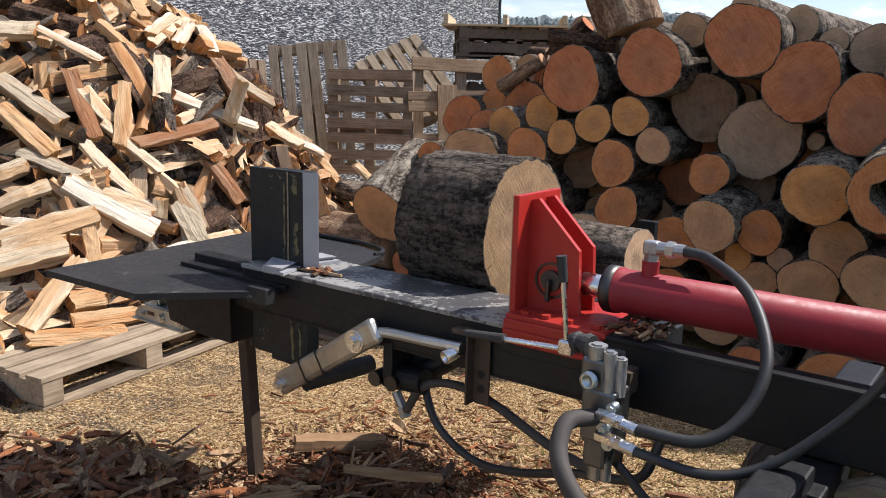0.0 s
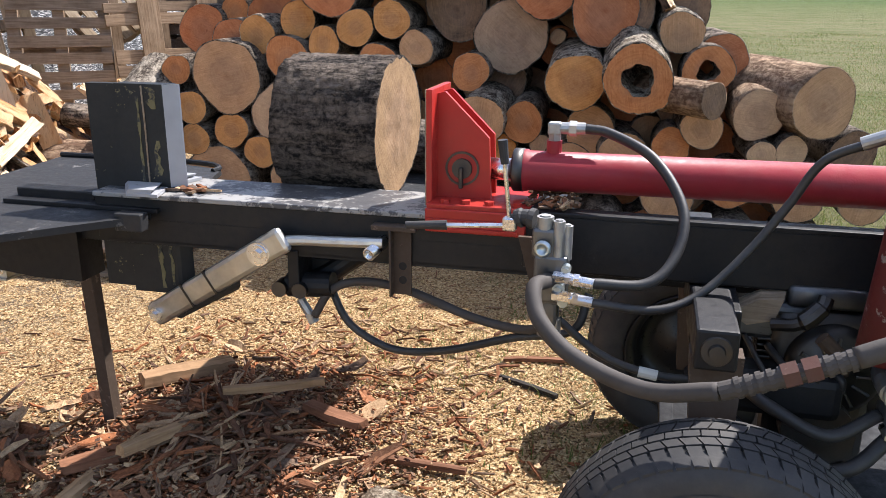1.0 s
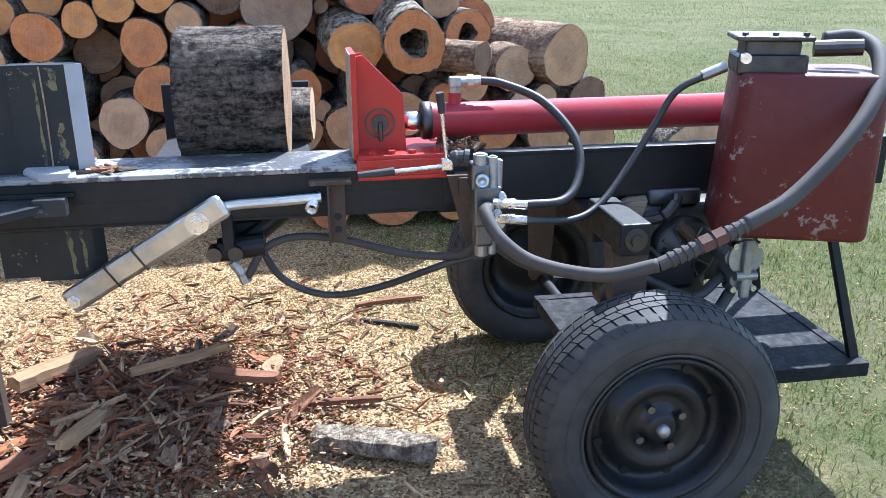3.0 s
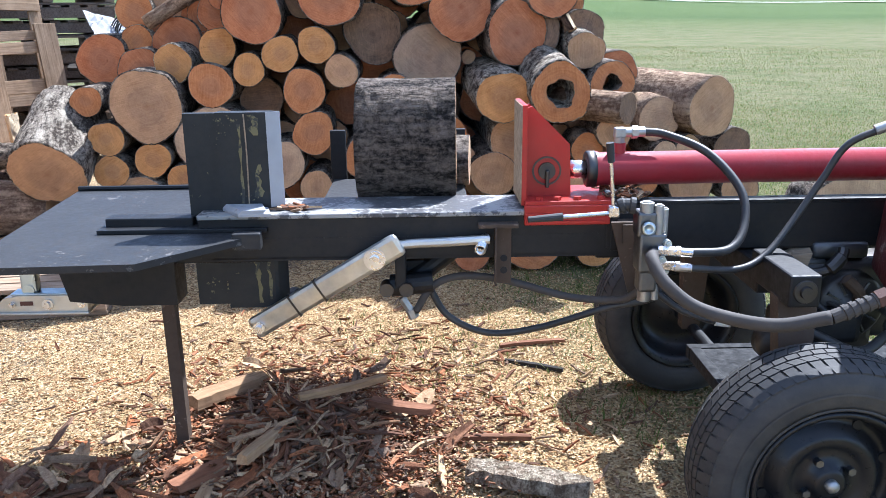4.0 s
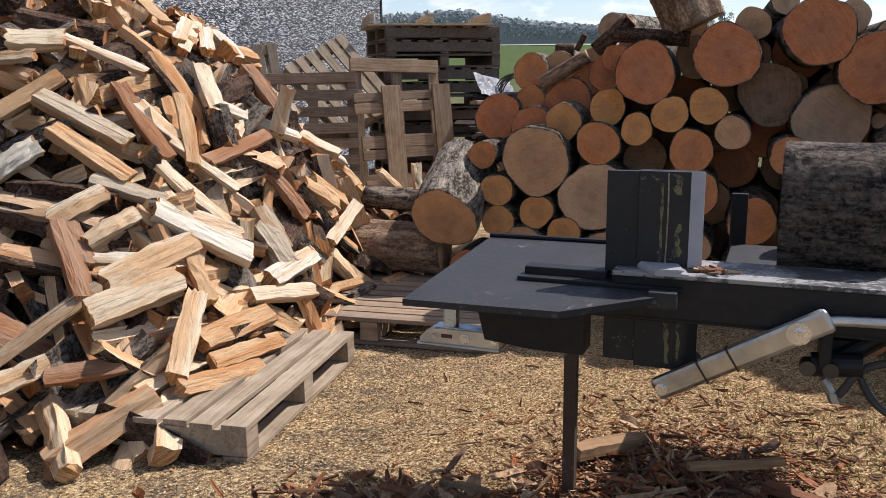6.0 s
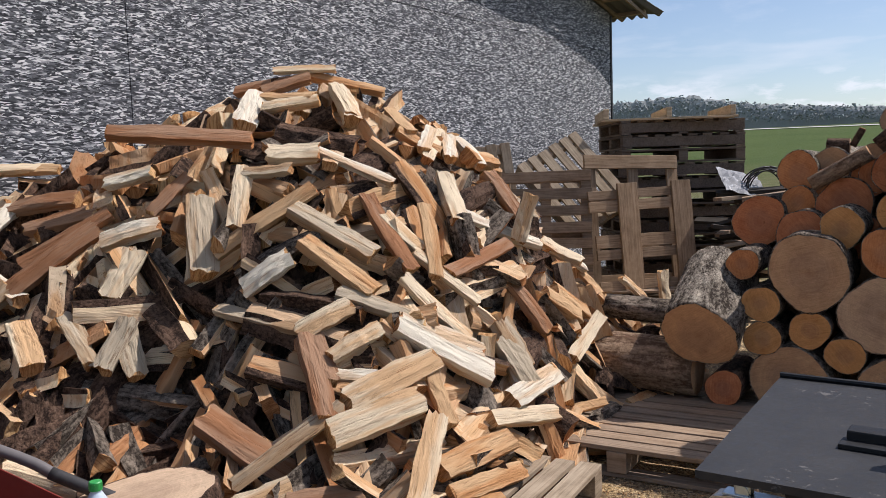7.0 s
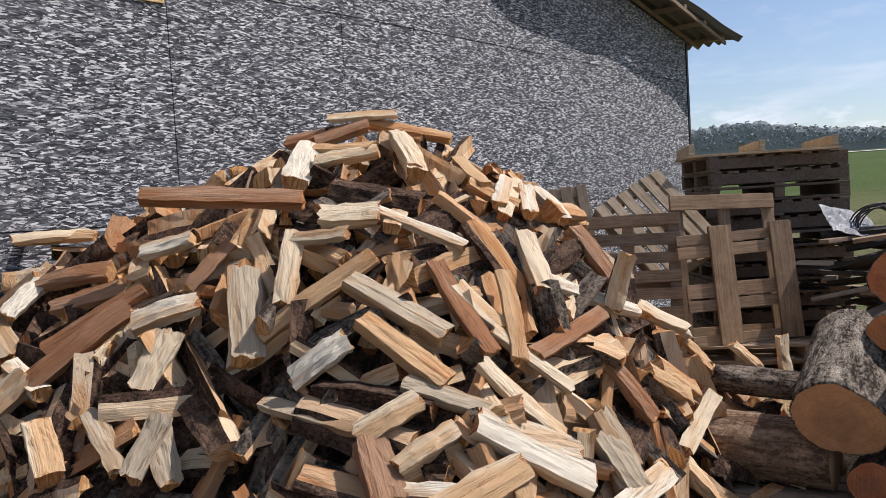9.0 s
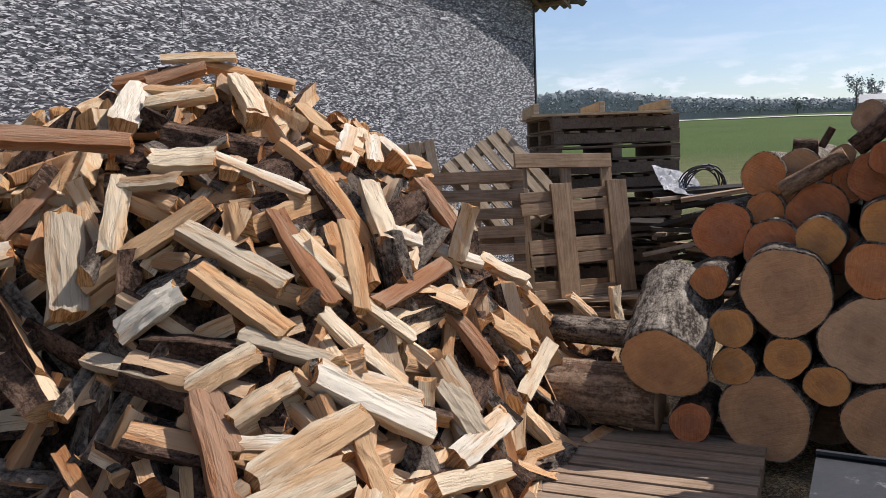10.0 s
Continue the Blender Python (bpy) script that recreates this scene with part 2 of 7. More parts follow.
def splitwood(name="split_wood", fixed=None):
    """Split face: long fibres along local z, sapwood to heartwood across the piece, hue by object or piece."""
    m = Mat(name, 0.85, spec=0.25)
    info = m.info()
    geo = m.n.new("ShaderNodeNewGeometry")
    rnd = m.math("FRACT", m.math("ADD", info.outputs["Random"], geo.outputs["Random Per Island"]))
    fib = m.noise(m.coord((170, 170, 3.0), shift=True), 1.0, 6, 0.75, 0.12)
    str2 = m.noise(m.coord((46, 46, 1.6), shift=True), 1.0, 6, 0.7, 0.3)
    sap = m.noise(m.coord((11, 11, 1.3), shift=True), 1.0, 4, 0.6)
    spots = m.noise(m.coord((9, 9, 5), shift=True), 1.0, 7, 0.75)
    base = m.ramp(rnd, (0.0, (0.74, 0.47, 0.24)), (0.14, (0.93, 0.74, 0.49)), (0.34, (0.90, 0.69, 0.44)), (0.44, (0.72, 0.44, 0.22)), (0.58, (0.52, 0.27, 0.13)), (0.68, (0.86, 0.62, 0.37)), (0.84, (0.66, 0.39, 0.20)), (0.95, (0.74, 0.57, 0.38)))
    if fixed:
        base = m.mix(m.noise(m.coord(shift=True), 5, 4), fixed, tuple(x * 0.8 for x in fixed))
    heart = m.mix(1.0, base, (0.84, 0.62, 0.44), "MULTIPLY")
    base = m.mix(m.ramp(sap, (0.47, 0.0), (0.60, 0.85)), base, heart)
    dark = m.mix(1.0, base, (0.44, 0.31, 0.23), "MULTIPLY")
    c = m.mix(m.ramp(m.math("ADD", m.math("MULTIPLY", fib, 0.55), m.math("MULTIPLY", str2, 0.45)), (0.36, 1.0), (0.465, 0.0)), base, dark)
    c = m.mix(m.ramp(spots, (0.63, 0.0), (0.74, 0.6)), c, m.mix(1.0, base, (0.34, 0.26, 0.22), "MULTIPLY"))
    m.color(c)
    m.bump(m.math("ADD", fib, m.math("MULTIPLY", str2, 1.6)), 1.0, 0.011)
    return m.m


SPLIT = splitwood()
WHITE_WOOD = splitwood("white_split_wood", (0.95, 0.86, 0.68))
PALE_WOOD = splitwood("pale_split_wood", (0.93, 0.76, 0.52))
TAN_WOOD = splitwood("tan_split_wood", (0.76, 0.49, 0.26))
BROWN_WOOD = splitwood("brown_split_wood", (0.46, 0.27, 0.16))
GREY_WOOD = splitwood("grey_split_wood", (0.62, 0.51, 0.36))


def plank(name, a, b):
    m = Mat(name, 0.9, spec=0.2)
    info = m.info()
    fib = m.noise(m.coord((3, 60, 60), shift=True), 1.0, 5, 0.65, 0.5)
    blot = m.noise(m.coord(shift=True), 6, 5, 0.7)
    base = m.mix(info.outputs["Random"], a, b)
    dark = m.mix(1.0, base, (0.42, 0.38, 0.34), "MULTIPLY")
    m.color(m.mix(m.ramp(m.math("ADD", m.math("MULTIPLY", fib, 0.6), m.math("MULTIPLY", blot, 0.4)), (0.36, 0.9), (0.6, 0.0)), base, dark))
    m.bump(fib, 0.5, 0.004)
    return m.m


PALLET = plank("weathered_pallet_wood", (0.42, 0.30, 0.20), (0.29, 0.225, 0.165))
PALLETPALE = plank("pale_pallet_wood", (0.48, 0.39, 0.28), (0.38, 0.30, 0.21))


def osb(name, stops, dirt):
    """Strand board: flat strands in many directions, laid in the plane of local x and z."""
    m = Mat(name, 0.8, spec=0.3)
    out = None
    for i, (rot, sc) in enumerate(((0.1, 1.0), (0.75, 0.95), (-0.5, 1.1), (0.4, 0.95), (-0.25, 1.0), (0.2, 0.9), (-0.05, 1.15))):
        turned = m.n.new("ShaderNodeMapping")
        turned.inputs["Scale"].default_value = (22 * sc, 1, 112 * sc)
        m.l.new(m.coord(rot=(0, rot, 0)), turned.inputs["Vector"])
        v = turned.outputs["Vector"]
        bw = m.n.new("ShaderNodeSeparateColor")
        m.l.new(m.voronoi(v, 1.0, "F1", "Color"), bw.inputs[0])
        if out is None:
            out = bw.outputs[0]
        else:
            top = m.math("GREATER_THAN", bw.outputs[1], 0.58)
            out = m.math("ADD", m.math("MULTIPLY", out, m.math("SUBTRACT", 1.0, top)), m.math("MULTIPLY", bw.outputs[0], top))
    fine = m.noise(m.coord((40, 1, 160)), 1.0, 3)
    k = m.math("ADD", m.math("MULTIPLY", out, 0.8), m.math("MULTIPLY", fine, 0.2))
    c = m.ramp(k, *stops)
    c = m.mix(m.ramp(m.noise(m.coord(), 0.7, 5, 0.6), (0.45, 0.0), (0.8, 0.35)), c, dirt)
    m.color(c)
    m.bump(k, 0.4, 0.004)
    return m.m


OSBGREY = osb("weathered_osb", ((0.18, (0.020, 0.022, 0.026)), (0.46, (0.080, 0.084, 0.093)), (0.64, (0.15, 0.155, 0.168)), (0.84, (0.70, 0.70, 0.69))), (0.15, 0.15, 0.16))
OSBNEW = osb("new_osb", ((0.25, (0.42, 0.27, 0.11)), (0.5, (0.62, 0.44, 0.2)), (0.75, (0.78, 0.62, 0.36))), (0.5, 0.36, 0.18))


def ground_mat():
    m = Mat("yard_ground", 1.0, spec=0.1)
    v = m.coord()
    sx = m.n.new("ShaderNodeSeparateXYZ")
    m.l.new(v, sx.inputs[0])
    edge = m.noise(v, 1.3, 6, 0.65)
    fine = m.noise(v, 55, 5, 0.75)
    grain = m.voronoi(v, 115, "F1", "Color")
    gs = m.n.new("ShaderNodeSeparateColor")
    m.l.new(grain, gs.inputs[0])
    # sawdust spread round the splitter, thinning out
    dx = m.math("MULTIPLY", m.math("SUBTRACT", sx.outputs[0], 0.25), 0.66)
    dy = m.math("MULTIPLY", m.math("SUBTRACT", sx.outputs[1], 2.9), 0.62)
    dist = m.math("SQRT", m.math("ADD", m.math("MULTIPLY", dx, dx), m.math("MULTIPLY", dy, dy)))
    spread = m.ramp(m.math("ADD", dist, m.math("MULTIPLY", m.math("SUBTRACT", edge, 0.5), 1.1)), (0.45, 1.0), (1.35, 0.0))
    saw = m.ramp(gs.outputs[0], (0.0, (0.13, 0.080, 0.038)), (0.32, (0.44, 0.285, 0.135)), (0.66, (0.68, 0.48, 0.24)), (1.0, (0.90, 0.71, 0.42)))
    earth = m.mix(fine, (0.075, 0.056, 0.042), (0.20, 0.155, 0.115))
    mixed = m.mix(m.ramp(m.math("ADD", fine, m.math("MULTIPLY", m.noise(v, 5, 5, 0.7), 0.8)), (0.75, 0.0), (1.0, 1.0)), earth, saw)
    near = m.mix(spread, mixed, saw)
    near = m.mix(m.ramp(m.noise(v, 3.2, 6, 0.7), (0.54, 0.0), (0.70, 0.6)), near, m.mix(fine, (0.11, 0.075, 0.05), (0.30, 0.21, 0.13)))
    blades = m.math("ADD", m.math("MULTIPLY", m.noise(v, 120, 4, 0.8), 0.55), m.math("MULTIPLY", m.noise(v, 14, 6, 0.8), 0.45))
    patch = m.noise(v, 0.55, 8, 0.72)
    turf = m.mix(m.ramp(blades, (0.38, 0.0), (0.62, 1.0)), (0.026, 0.038, 0.010), (0.145, 0.175, 0.058))
    dry = m.mix(blades, (0.085, 0.078, 0.038), (0.26, 0.235, 0.12))
    grass = m.mix(m.ramp(m.math("ADD", m.math("MULTIPLY", patch, 0.6), m.math("MULTIPLY", m.noise(v, 6, 5, 0.7), 0.4)), (0.39, 0.0), (0.54, 0.9)), turf, dry)
    field = m.mix(m.noise(m.coord((0.06, 0.02, 1)), 1.0, 4), (0.050, 0.080, 0.020), (0.090, 0.118, 0.038))
    fd = m.math("SQRT", m.math("ADD", m.math("MULTIPLY", sx.outputs[0], sx.outputs[0]), m.math("MULTIPLY", sx.outputs[1], sx.outputs[1])))
    grass = m.mix(m.math("MULTIPLY", m.math("SUBTRACT", fd, 45.0), 0.02), grass, field)
    for l in list(m.l):
        if l.to_node.type == "MIX" and l.to_socket.name == "Factor":
            l.to_node.clamp_factor = True
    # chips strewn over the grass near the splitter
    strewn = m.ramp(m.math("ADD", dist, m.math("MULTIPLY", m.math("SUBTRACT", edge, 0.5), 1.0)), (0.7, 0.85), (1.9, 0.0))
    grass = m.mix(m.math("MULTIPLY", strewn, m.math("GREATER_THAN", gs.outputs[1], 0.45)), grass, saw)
    # the yard's bare part ends along a wavering line to the right and behind
    gx = m.math("ADD", m.math("MULTIPLY", sx.outputs[0], 0.88), m.math("MULTIPLY", sx.outputs[1], -0.25))
    turn = m.math("MAXIMUM", m.math("SUBTRACT", gx, -0.12), m.math("MULTIPLY", m.math("SUBTRACT", sx.outputs[1], 10.5), 0.8))
    gmask = m.ramp(m.math("ADD", turn, m.math("MULTIPLY", m.math("SUBTRACT", edge, 0.5), 1.6)), (0.0, 0.0), (0.8, 1.0))
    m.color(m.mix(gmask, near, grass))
    m.bump(m.math("ADD", m.math("MULTIPLY", gs.outputs[1], 0.5), m.math("ADD", fine, blades)), 1.0, 0.016)
    return m.m


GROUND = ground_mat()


def vary(name, stops, rough=0.9, grain=60):
    m = Mat(name, rough, spec=0.15)
    geo = m.n.new("ShaderNodeNewGeometry")
    c = m.ramp(geo.outputs["Random Per Island"], *stops)
    v = m.coord()
    g = m.math("ADD", m.math("MULTIPLY", m.noise(v, grain, 6, 0.75), 0.6), m.math("MULTIPLY", m.noise(v, grain * 5, 4, 0.75), 0.4))
    m.color(m.mix(m.ramp(g, (0.36, 0.0), (0.62, 1.0)), m.mix(1.0, c, (0.42, 0.36, 0.32), "MULTIPLY"), c))
    m.bump(g, 0.6, 0.004)
    return m.m


CHIPS = vary("wood_chips", ((0.0, (0.74, 0.53, 0.28)), (0.3, (0.52, 0.34, 0.16)), (0.55, (0.86, 0.67, 0.39)), (0.8, (0.40, 0.22, 0.10)), (1.0, (0.22, 0.115, 0.055))))
DEBRIS = vary("bark_debris", ((0.0, (0.34, 0.135, 0.06)), (0.2, (0.13, 0.075, 0.05)), (0.38, (0.44, 0.18, 0.08)), (0.55, (0.20, 0.14, 0.10)), (0.70, (0.40, 0.27, 0.165)), (0.86, (0.74, 0.53, 0.31)), (0.92, (0.24, 0.11, 0.055)), (1.0, (0.11, 0.065, 0.045))))
GRASS = vary("grass_blades", ((0.0, (0.10, 0.16, 0.03)), (0.3, (0.18, 0.25, 0.06)), (0.55, (0.26, 0.31, 0.09)), (0.8, (0.36, 0.33, 0.15)), (1.0, (0.46, 0.38, 0.21))), 0.6)
# light passes through the blades
gn, gl = GRASS.node_tree.nodes, GRASS.node_tree.links
thin = gn.new("ShaderNodeBsdfTranslucent")
both = gn.new("ShaderNodeMixShader")
both.inputs[0].default_value = 0.45
gl.new(gn["Principled BSDF"].inputs["Base Color"].links[0].from_socket, thin.inputs["Color"])
gl.new(gn["Principled BSDF"].outputs[0], both.inputs[1])
gl.new(thin.outputs[0], both.inputs[2])
gl.new(both.outputs[0], gn["Material Output"].inputs["Surface"])
# distance haze is put into these leaf colours, lighter and bluer than foliage
HAZELEAVES = vary("hazed_leaves", ((0.0, (0.36, 0.44, 0.48)), (0.5, (0.39, 0.46, 0.48)), (1.0, (0.43, 0.46, 0.45))))


# ---- builders ----
def part(name, bm, material, parent, label="", smooth=False):
    me = bpy.data.meshes.new(name)
    bmesh.ops.recalc_face_normals(bm, faces=bm.faces)
    bm.to_mesh(me)
    bm.free()
    for m in material if isinstance(material, (list, tuple)) else [material]:
        me.materials.append(m)
    if smooth:
        for p in me.polygons:
            p.use_smooth = True
    ob = new(name, me)
    ob.parent = parent
    return tagged(ob, label)


def thing(name, m, label, category, group="", kind=""):
    ob = new(name)
    ob.empty_display_size = 0.1
    ob.matrix_world = m
    return tagged(ob, label, category, group, kind)


def add_box(bm, c, s, m=Matrix(), bevel=0.0):
    r = bmesh.ops.create_cube(bm, size=1.0)["verts"]
    for v in r:
        v.co = m @ (Vector((v.co.x * s[0], v.co.y * s[1], v.co.z * s[2])) + Vector(c))
    if bevel:
        edges = list({e for v in r for e in v.link_edges})
        bmesh.ops.bevel(bm, geom=edges, offset=bevel, segments=2, affect="EDGES", profile=0.5)
    return bm


def add_rod(bm, a, b, r, seg=16, r2=None, cap=True):
    a, b = Vector(a), Vector(b)
    q = (b - a).to_track_quat("Z", "Y").to_matrix().to_4x4()
    m = Matrix.Translation((a + b) / 2) @ q
    bmesh.ops.create_cone(bm, cap_ends=cap, segments=seg, radius1=r, radius2=r if r2 is None else r2, depth=(b - a).length, matrix=m)
    return bm


def add_prism(bm, pts, lift, m=Matrix()):
    """Solid between an outline of points and the same moved by lift."""
    lo = [bm.verts.new(m @ Vector(p)) for p in pts]
    hi = [bm.verts.new(m @ (Vector(p) + Vector(lift))) for p in pts]
    n = len(pts)
    bm.faces.new(lo)
    bm.faces.new(hi[::-1])
    for i in range(n):
        bm.faces.new((lo[i], hi[i], hi[(i + 1) % n], lo[(i + 1) % n]))
    return bm


def bend(points, steps=10):
    """A smooth line through the points."""
    p = [Vector(q) for q in points]
    p = [p[0] * 2 - p[1]] + p + [p[-1] * 2 - p[-2]]
    out = []
    for i in range(1, len(p) - 2):
        for k in range(steps):
            t = k / steps
            a, b, c, d = p[i - 1], p[i], p[i + 1], p[i + 2]
            out.append(0.5 * (2 * b + (c - a) * t + (2 * a - 5 * b + 4 * c - d) * t * t + (3 * b - a - 3 * c + d) * t ** 3))
    return out + [p[-2]]


def add_tube(bm, points, r, seg=12, steps=10):
    line = bend(points, steps)
    rings, side = [], None
    for i, p in enumerate(line):
        d = (line[min(i + 1, len(line) - 1)] - line[max(i - 1, 0)]).normalized()
        if side is None:
            side = d.orthogonal().normalized()
        side = (side - d * side.dot(d)).normalized()
        up = d.cross(side)
        rr = r[min(i * len(r) // len(line), len(r) - 1)] if isinstance(r, list) else r
        rings.append([bm.verts.new(p + (side * math.cos(a) + up * math.sin(a)) * rr) for a in (2 * math.pi * k / seg for k in range(seg))])
    for a, b in zip(rings, rings[1:]):
        for k in range(seg):
            bm.faces.new((a[k], a[(k + 1) % seg], b[(k + 1) % seg], b[k]))
    bm.faces.new(rings[0][::-1])
    bm.faces.new(rings[-1])
    return bm


def add_lathe(bm, profile, m=Matrix(), seg=48, closed=True):
    """Turn a profile of (radius, height) round local z."""
    rings = [[bm.verts.new(m @ Vector((r * math.cos(a), r * math.sin(a), h))) for a in (2 * math.pi * k / seg for k in range(seg))] for r, h in profile]
    pairs = list(zip(rings, rings[1:])) + ([(rings[-1], rings[0])] if closed else [])
    for a, b in pairs:
        for k in range(seg):
            bm.faces.new((a[k], a[(k + 1) % seg], b[(k + 1) % seg], b[k]))
    return bm


def axis(direction, at=(0, 0, 0), up=(0, 0, 1)):
    """A pose whose local z runs along direction."""
    return Matrix.Translation(at) @ Vector(direction).to_track_quat("Z", "Y").to_matrix().to_4x4()


def grid_mesh(name, verts, faces, material):
    me = bpy.data.meshes.new(name)
    me.from_pydata([tuple(v) for v in verts], [], faces)
    for m in material if isinstance(material, (list, tuple)) else [material]:
        me.materials.append(m)
    me.update()
    return me

# ---- ground and distance ----
def smooth(a, b, x):
    t = min(1.0, max(0.0, (x - a) / (b - a)))
    return t * t * (3 - 2 * t)


def ground_z(x, y):
    d = math.hypot(x, y - 3)
    az = math.degrees(math.atan2(x, y - 1))
    hill = 13.0 * smooth(30, 330, d) * (0.35 + 0.65 * smooth(60, 25, abs(az - 0)))
    bump = 0.012 * noise.noise((x * 2.1, y * 2.1, 0)) + 0.006 * noise.noise((x * 7, y * 7, 3))
    bump += 0.05 * noise.noise((x * 0.25, y * 0.25, 7)) * smooth(4, 12, d)
    heap = 0.07 * math.exp(-(((x + 0.32) / 0.36) ** 2 + ((y - 2.38) / 0.36) ** 2))
    ruts = sum(0.03 * math.exp(-(((x - a) / 0.45) ** 2 + ((y - b) / 0.45) ** 2)) for a, b in ((0.45, 1.13), (1.08, 2.05)))
    return hill + bump + heap - ruts - 0.004


def build_ground():
    radii = [0.0]
    r, step = 0.0, 0.07
    while r < 900:
        r += step
        radii.append(r)
        step = max(0.07, r * 0.035)
    seg = 220
    verts = [(0, 3, ground_z(0, 3))]
    for rr in radii[1:]:
        for k in range(seg):
            a = 2 * math.pi * k / seg
            x, y = rr * math.sin(a), 3 + rr * math.cos(a)
            verts.append((x, y, ground_z(x, y)))
    faces = [(0, 1 + (k + 1) % seg, 1 + k) for k in range(seg)]
    for i in range(len(radii) - 2):
        for k in range(seg):
            a, b = 1 + i * seg, 1 + (i + 1) * seg
            faces.append((a + k, a + (k + 1) % seg, b + (k + 1) % seg, b + k))
    ob = new("ground", grid_mesh("ground", verts, faces, GROUND))
    for p in ob.data.polygons:
        p.use_smooth = True
    return tagged(ob, "yard of trodden sawdust and earth running into grass and a green field", "ground", kind="structure")


build_ground()


WOODTOP = [(-30, 12.0), (5, 14.5), (10, 15.5), (13.5, 17.0), (17, 13.0), (20, 11.0), (24, 9.0), (28, 7.6), (40, 7.0), (75, 7.0)]


def along(x, rows):
    for (a, va), (b, vb) in zip(rows, rows[1:]):
        if x <= b:
            return va + (vb - va) * (x - a) / (b - a)
    return rows[-1][1]


def clump(verts, faces, rng, x, y, z, s):
    b = len(verts)
    for _k in range(6):
        verts.append((x + rng.uniform(-s, s), y + rng.uniform(-s, s), z + rng.uniform(-s, s) * 0.8))
    faces += [(b, b + 1, b + 2), (b + 3, b + 4, b + 5), (b, b + 3, b + 4), (b + 1, b + 2, b + 5), (b, b + 2, b + 4)]


def build_woods():
    """Far wood along the hill: a bank of crowns, each of many small leaf clumps."""
    rng = random.Random(5)
    verts, faces = [], []
    n = 620
    for i in range(n + 1):
        deg = -30 + 105 * i / n
        az = radians(deg)
        for k in range(5):
            d = 352 + 1.2 * k
            x, y = d * math.sin(az), 1 + d * math.cos(az)
            top = along(deg, WOODTOP) * (0.98 + 0.12 * noise.noise((deg * 1.3, k, 0)) + 0.10 * noise.noise((deg * 5, k * 3, 1)))
            verts.append((x, y, ground_z(x, y) - 1 + (0, 0.55, 0.85, 1.0, 1.05)[k] * top))
    for i in range(n):
        for k in range(4):
            a = i * 5 + k
            faces.append((a, a + 5, a + 6, a + 1))
    for _ in range(9000):
        deg = rng.uniform(-28, 74)
        az = radians(deg)
        d = rng.uniform(348, 356)
        x, y = d * math.sin(az), 1 + d * math.cos(az)
        top = along(deg, WOODTOP) * (1.0 + 0.12 * noise.noise((deg * 1.3, 2, 0)) + 0.10 * noise.noise((deg * 6, 5, 1)))
        clump(verts, faces, rng, x, y, ground_z(x, y) + rng.uniform(0.35, 0.93) * top, rng.uniform(0.35, 0.8))
    tagged(new("far_woods", grid_mesh("far_woods", verts, faces, HAZELEAVES)), "blue-green strip of mixed woods along the far hill, with haze in its colour", "woods", kind="stuff")


def far_tree(deg, d, height, spread, seed, label):
    """A tree on the far hill: tapered trunk with limbs, crown of leaf clumps with gaps."""
    rng = random.Random(seed)
    x, y = -1.7 + d * math.sin(radians(deg)), 1.3 + d * math.cos(radians(deg))
    z = ground_z(x, y)
    tree = thing("tree", pose(x, y, z), label, "tree", "far trees")
    bm = add_rod(bmesh.new(), (0, 0, -0.3), (0, 0, height * 0.8), 0.30, 8, r2=0.08)
    verts, faces = [], []
    for i in range(9):
        h = height * rng.uniform(0.3, 0.75)
        tip = Vector((rng.uniform(-1, 1) * spread * 0.7, rng.uniform(-1, 1) * spread * 0.7, min(height * 0.93, h + height * rng.uniform(0.1, 0.3))))
        add_rod(bm, (0, 0, h), tip, 0.12, 6, r2=0.03)
        for _ in range(60):
            clump(verts, faces, rng, tip.x + rng.gauss(0, spread * 0.22), tip.y + rng.gauss(0, spread * 0.22), tip.z + rng.gauss(0, height * 0.07), rng.uniform(0.15, 0.4))
    part("trunk", bm, BARKBLOCK, tree)
    crown = grid_mesh("crown", verts, faces, HAZELEAVES)
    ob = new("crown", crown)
    ob.parent = tree


def build_road():
    """Pale gravel road across the far side of the field."""
    line = bend([(40, 262, 0), (112, 186, 0), (146, 126, 0), (172, 92, 0), (215, 20, 0)], 24)
    verts, faces = [], []
    for i, p in enumerate(line):
        d = (line[min(i + 1, len(line) - 1)] - line[max(i - 1, 0)]).normalized()
        for k in (-1, 1):
            x, y = p.x - d.y * 3.5 * k, p.y + d.x * 3.5 * k
            verts.append((x, y, ground_z(x, y) + 0.22))
        if i:
            faces.append((2 * i - 2, 2 * i - 1, 2 * i + 1, 2 * i))
    gravel = Mat("road_gravel", 0.95)
    gravel.color(gravel.mix(gravel.noise(gravel.coord(), 0.4, 6, 0.7), (0.62, 0.58, 0.53), (0.46, 0.42, 0.38)))
    tagged(new("road", grid_mesh("road", verts, faces, gravel.m)), "pale gravel road beyond the field", "road", kind="structure")


build_road()
build_woods()
far_tree(29.9, 290, 11.5, 3.2, 1, "tall leafy tree alone on the far hill")
far_tree(30.9, 295, 10.0, 2.2, 2, "thin sparse tree beside a far house")
far_tree(26.6, 300, 4.0, 1.6, 3, "small bushy tree at the field's edge")


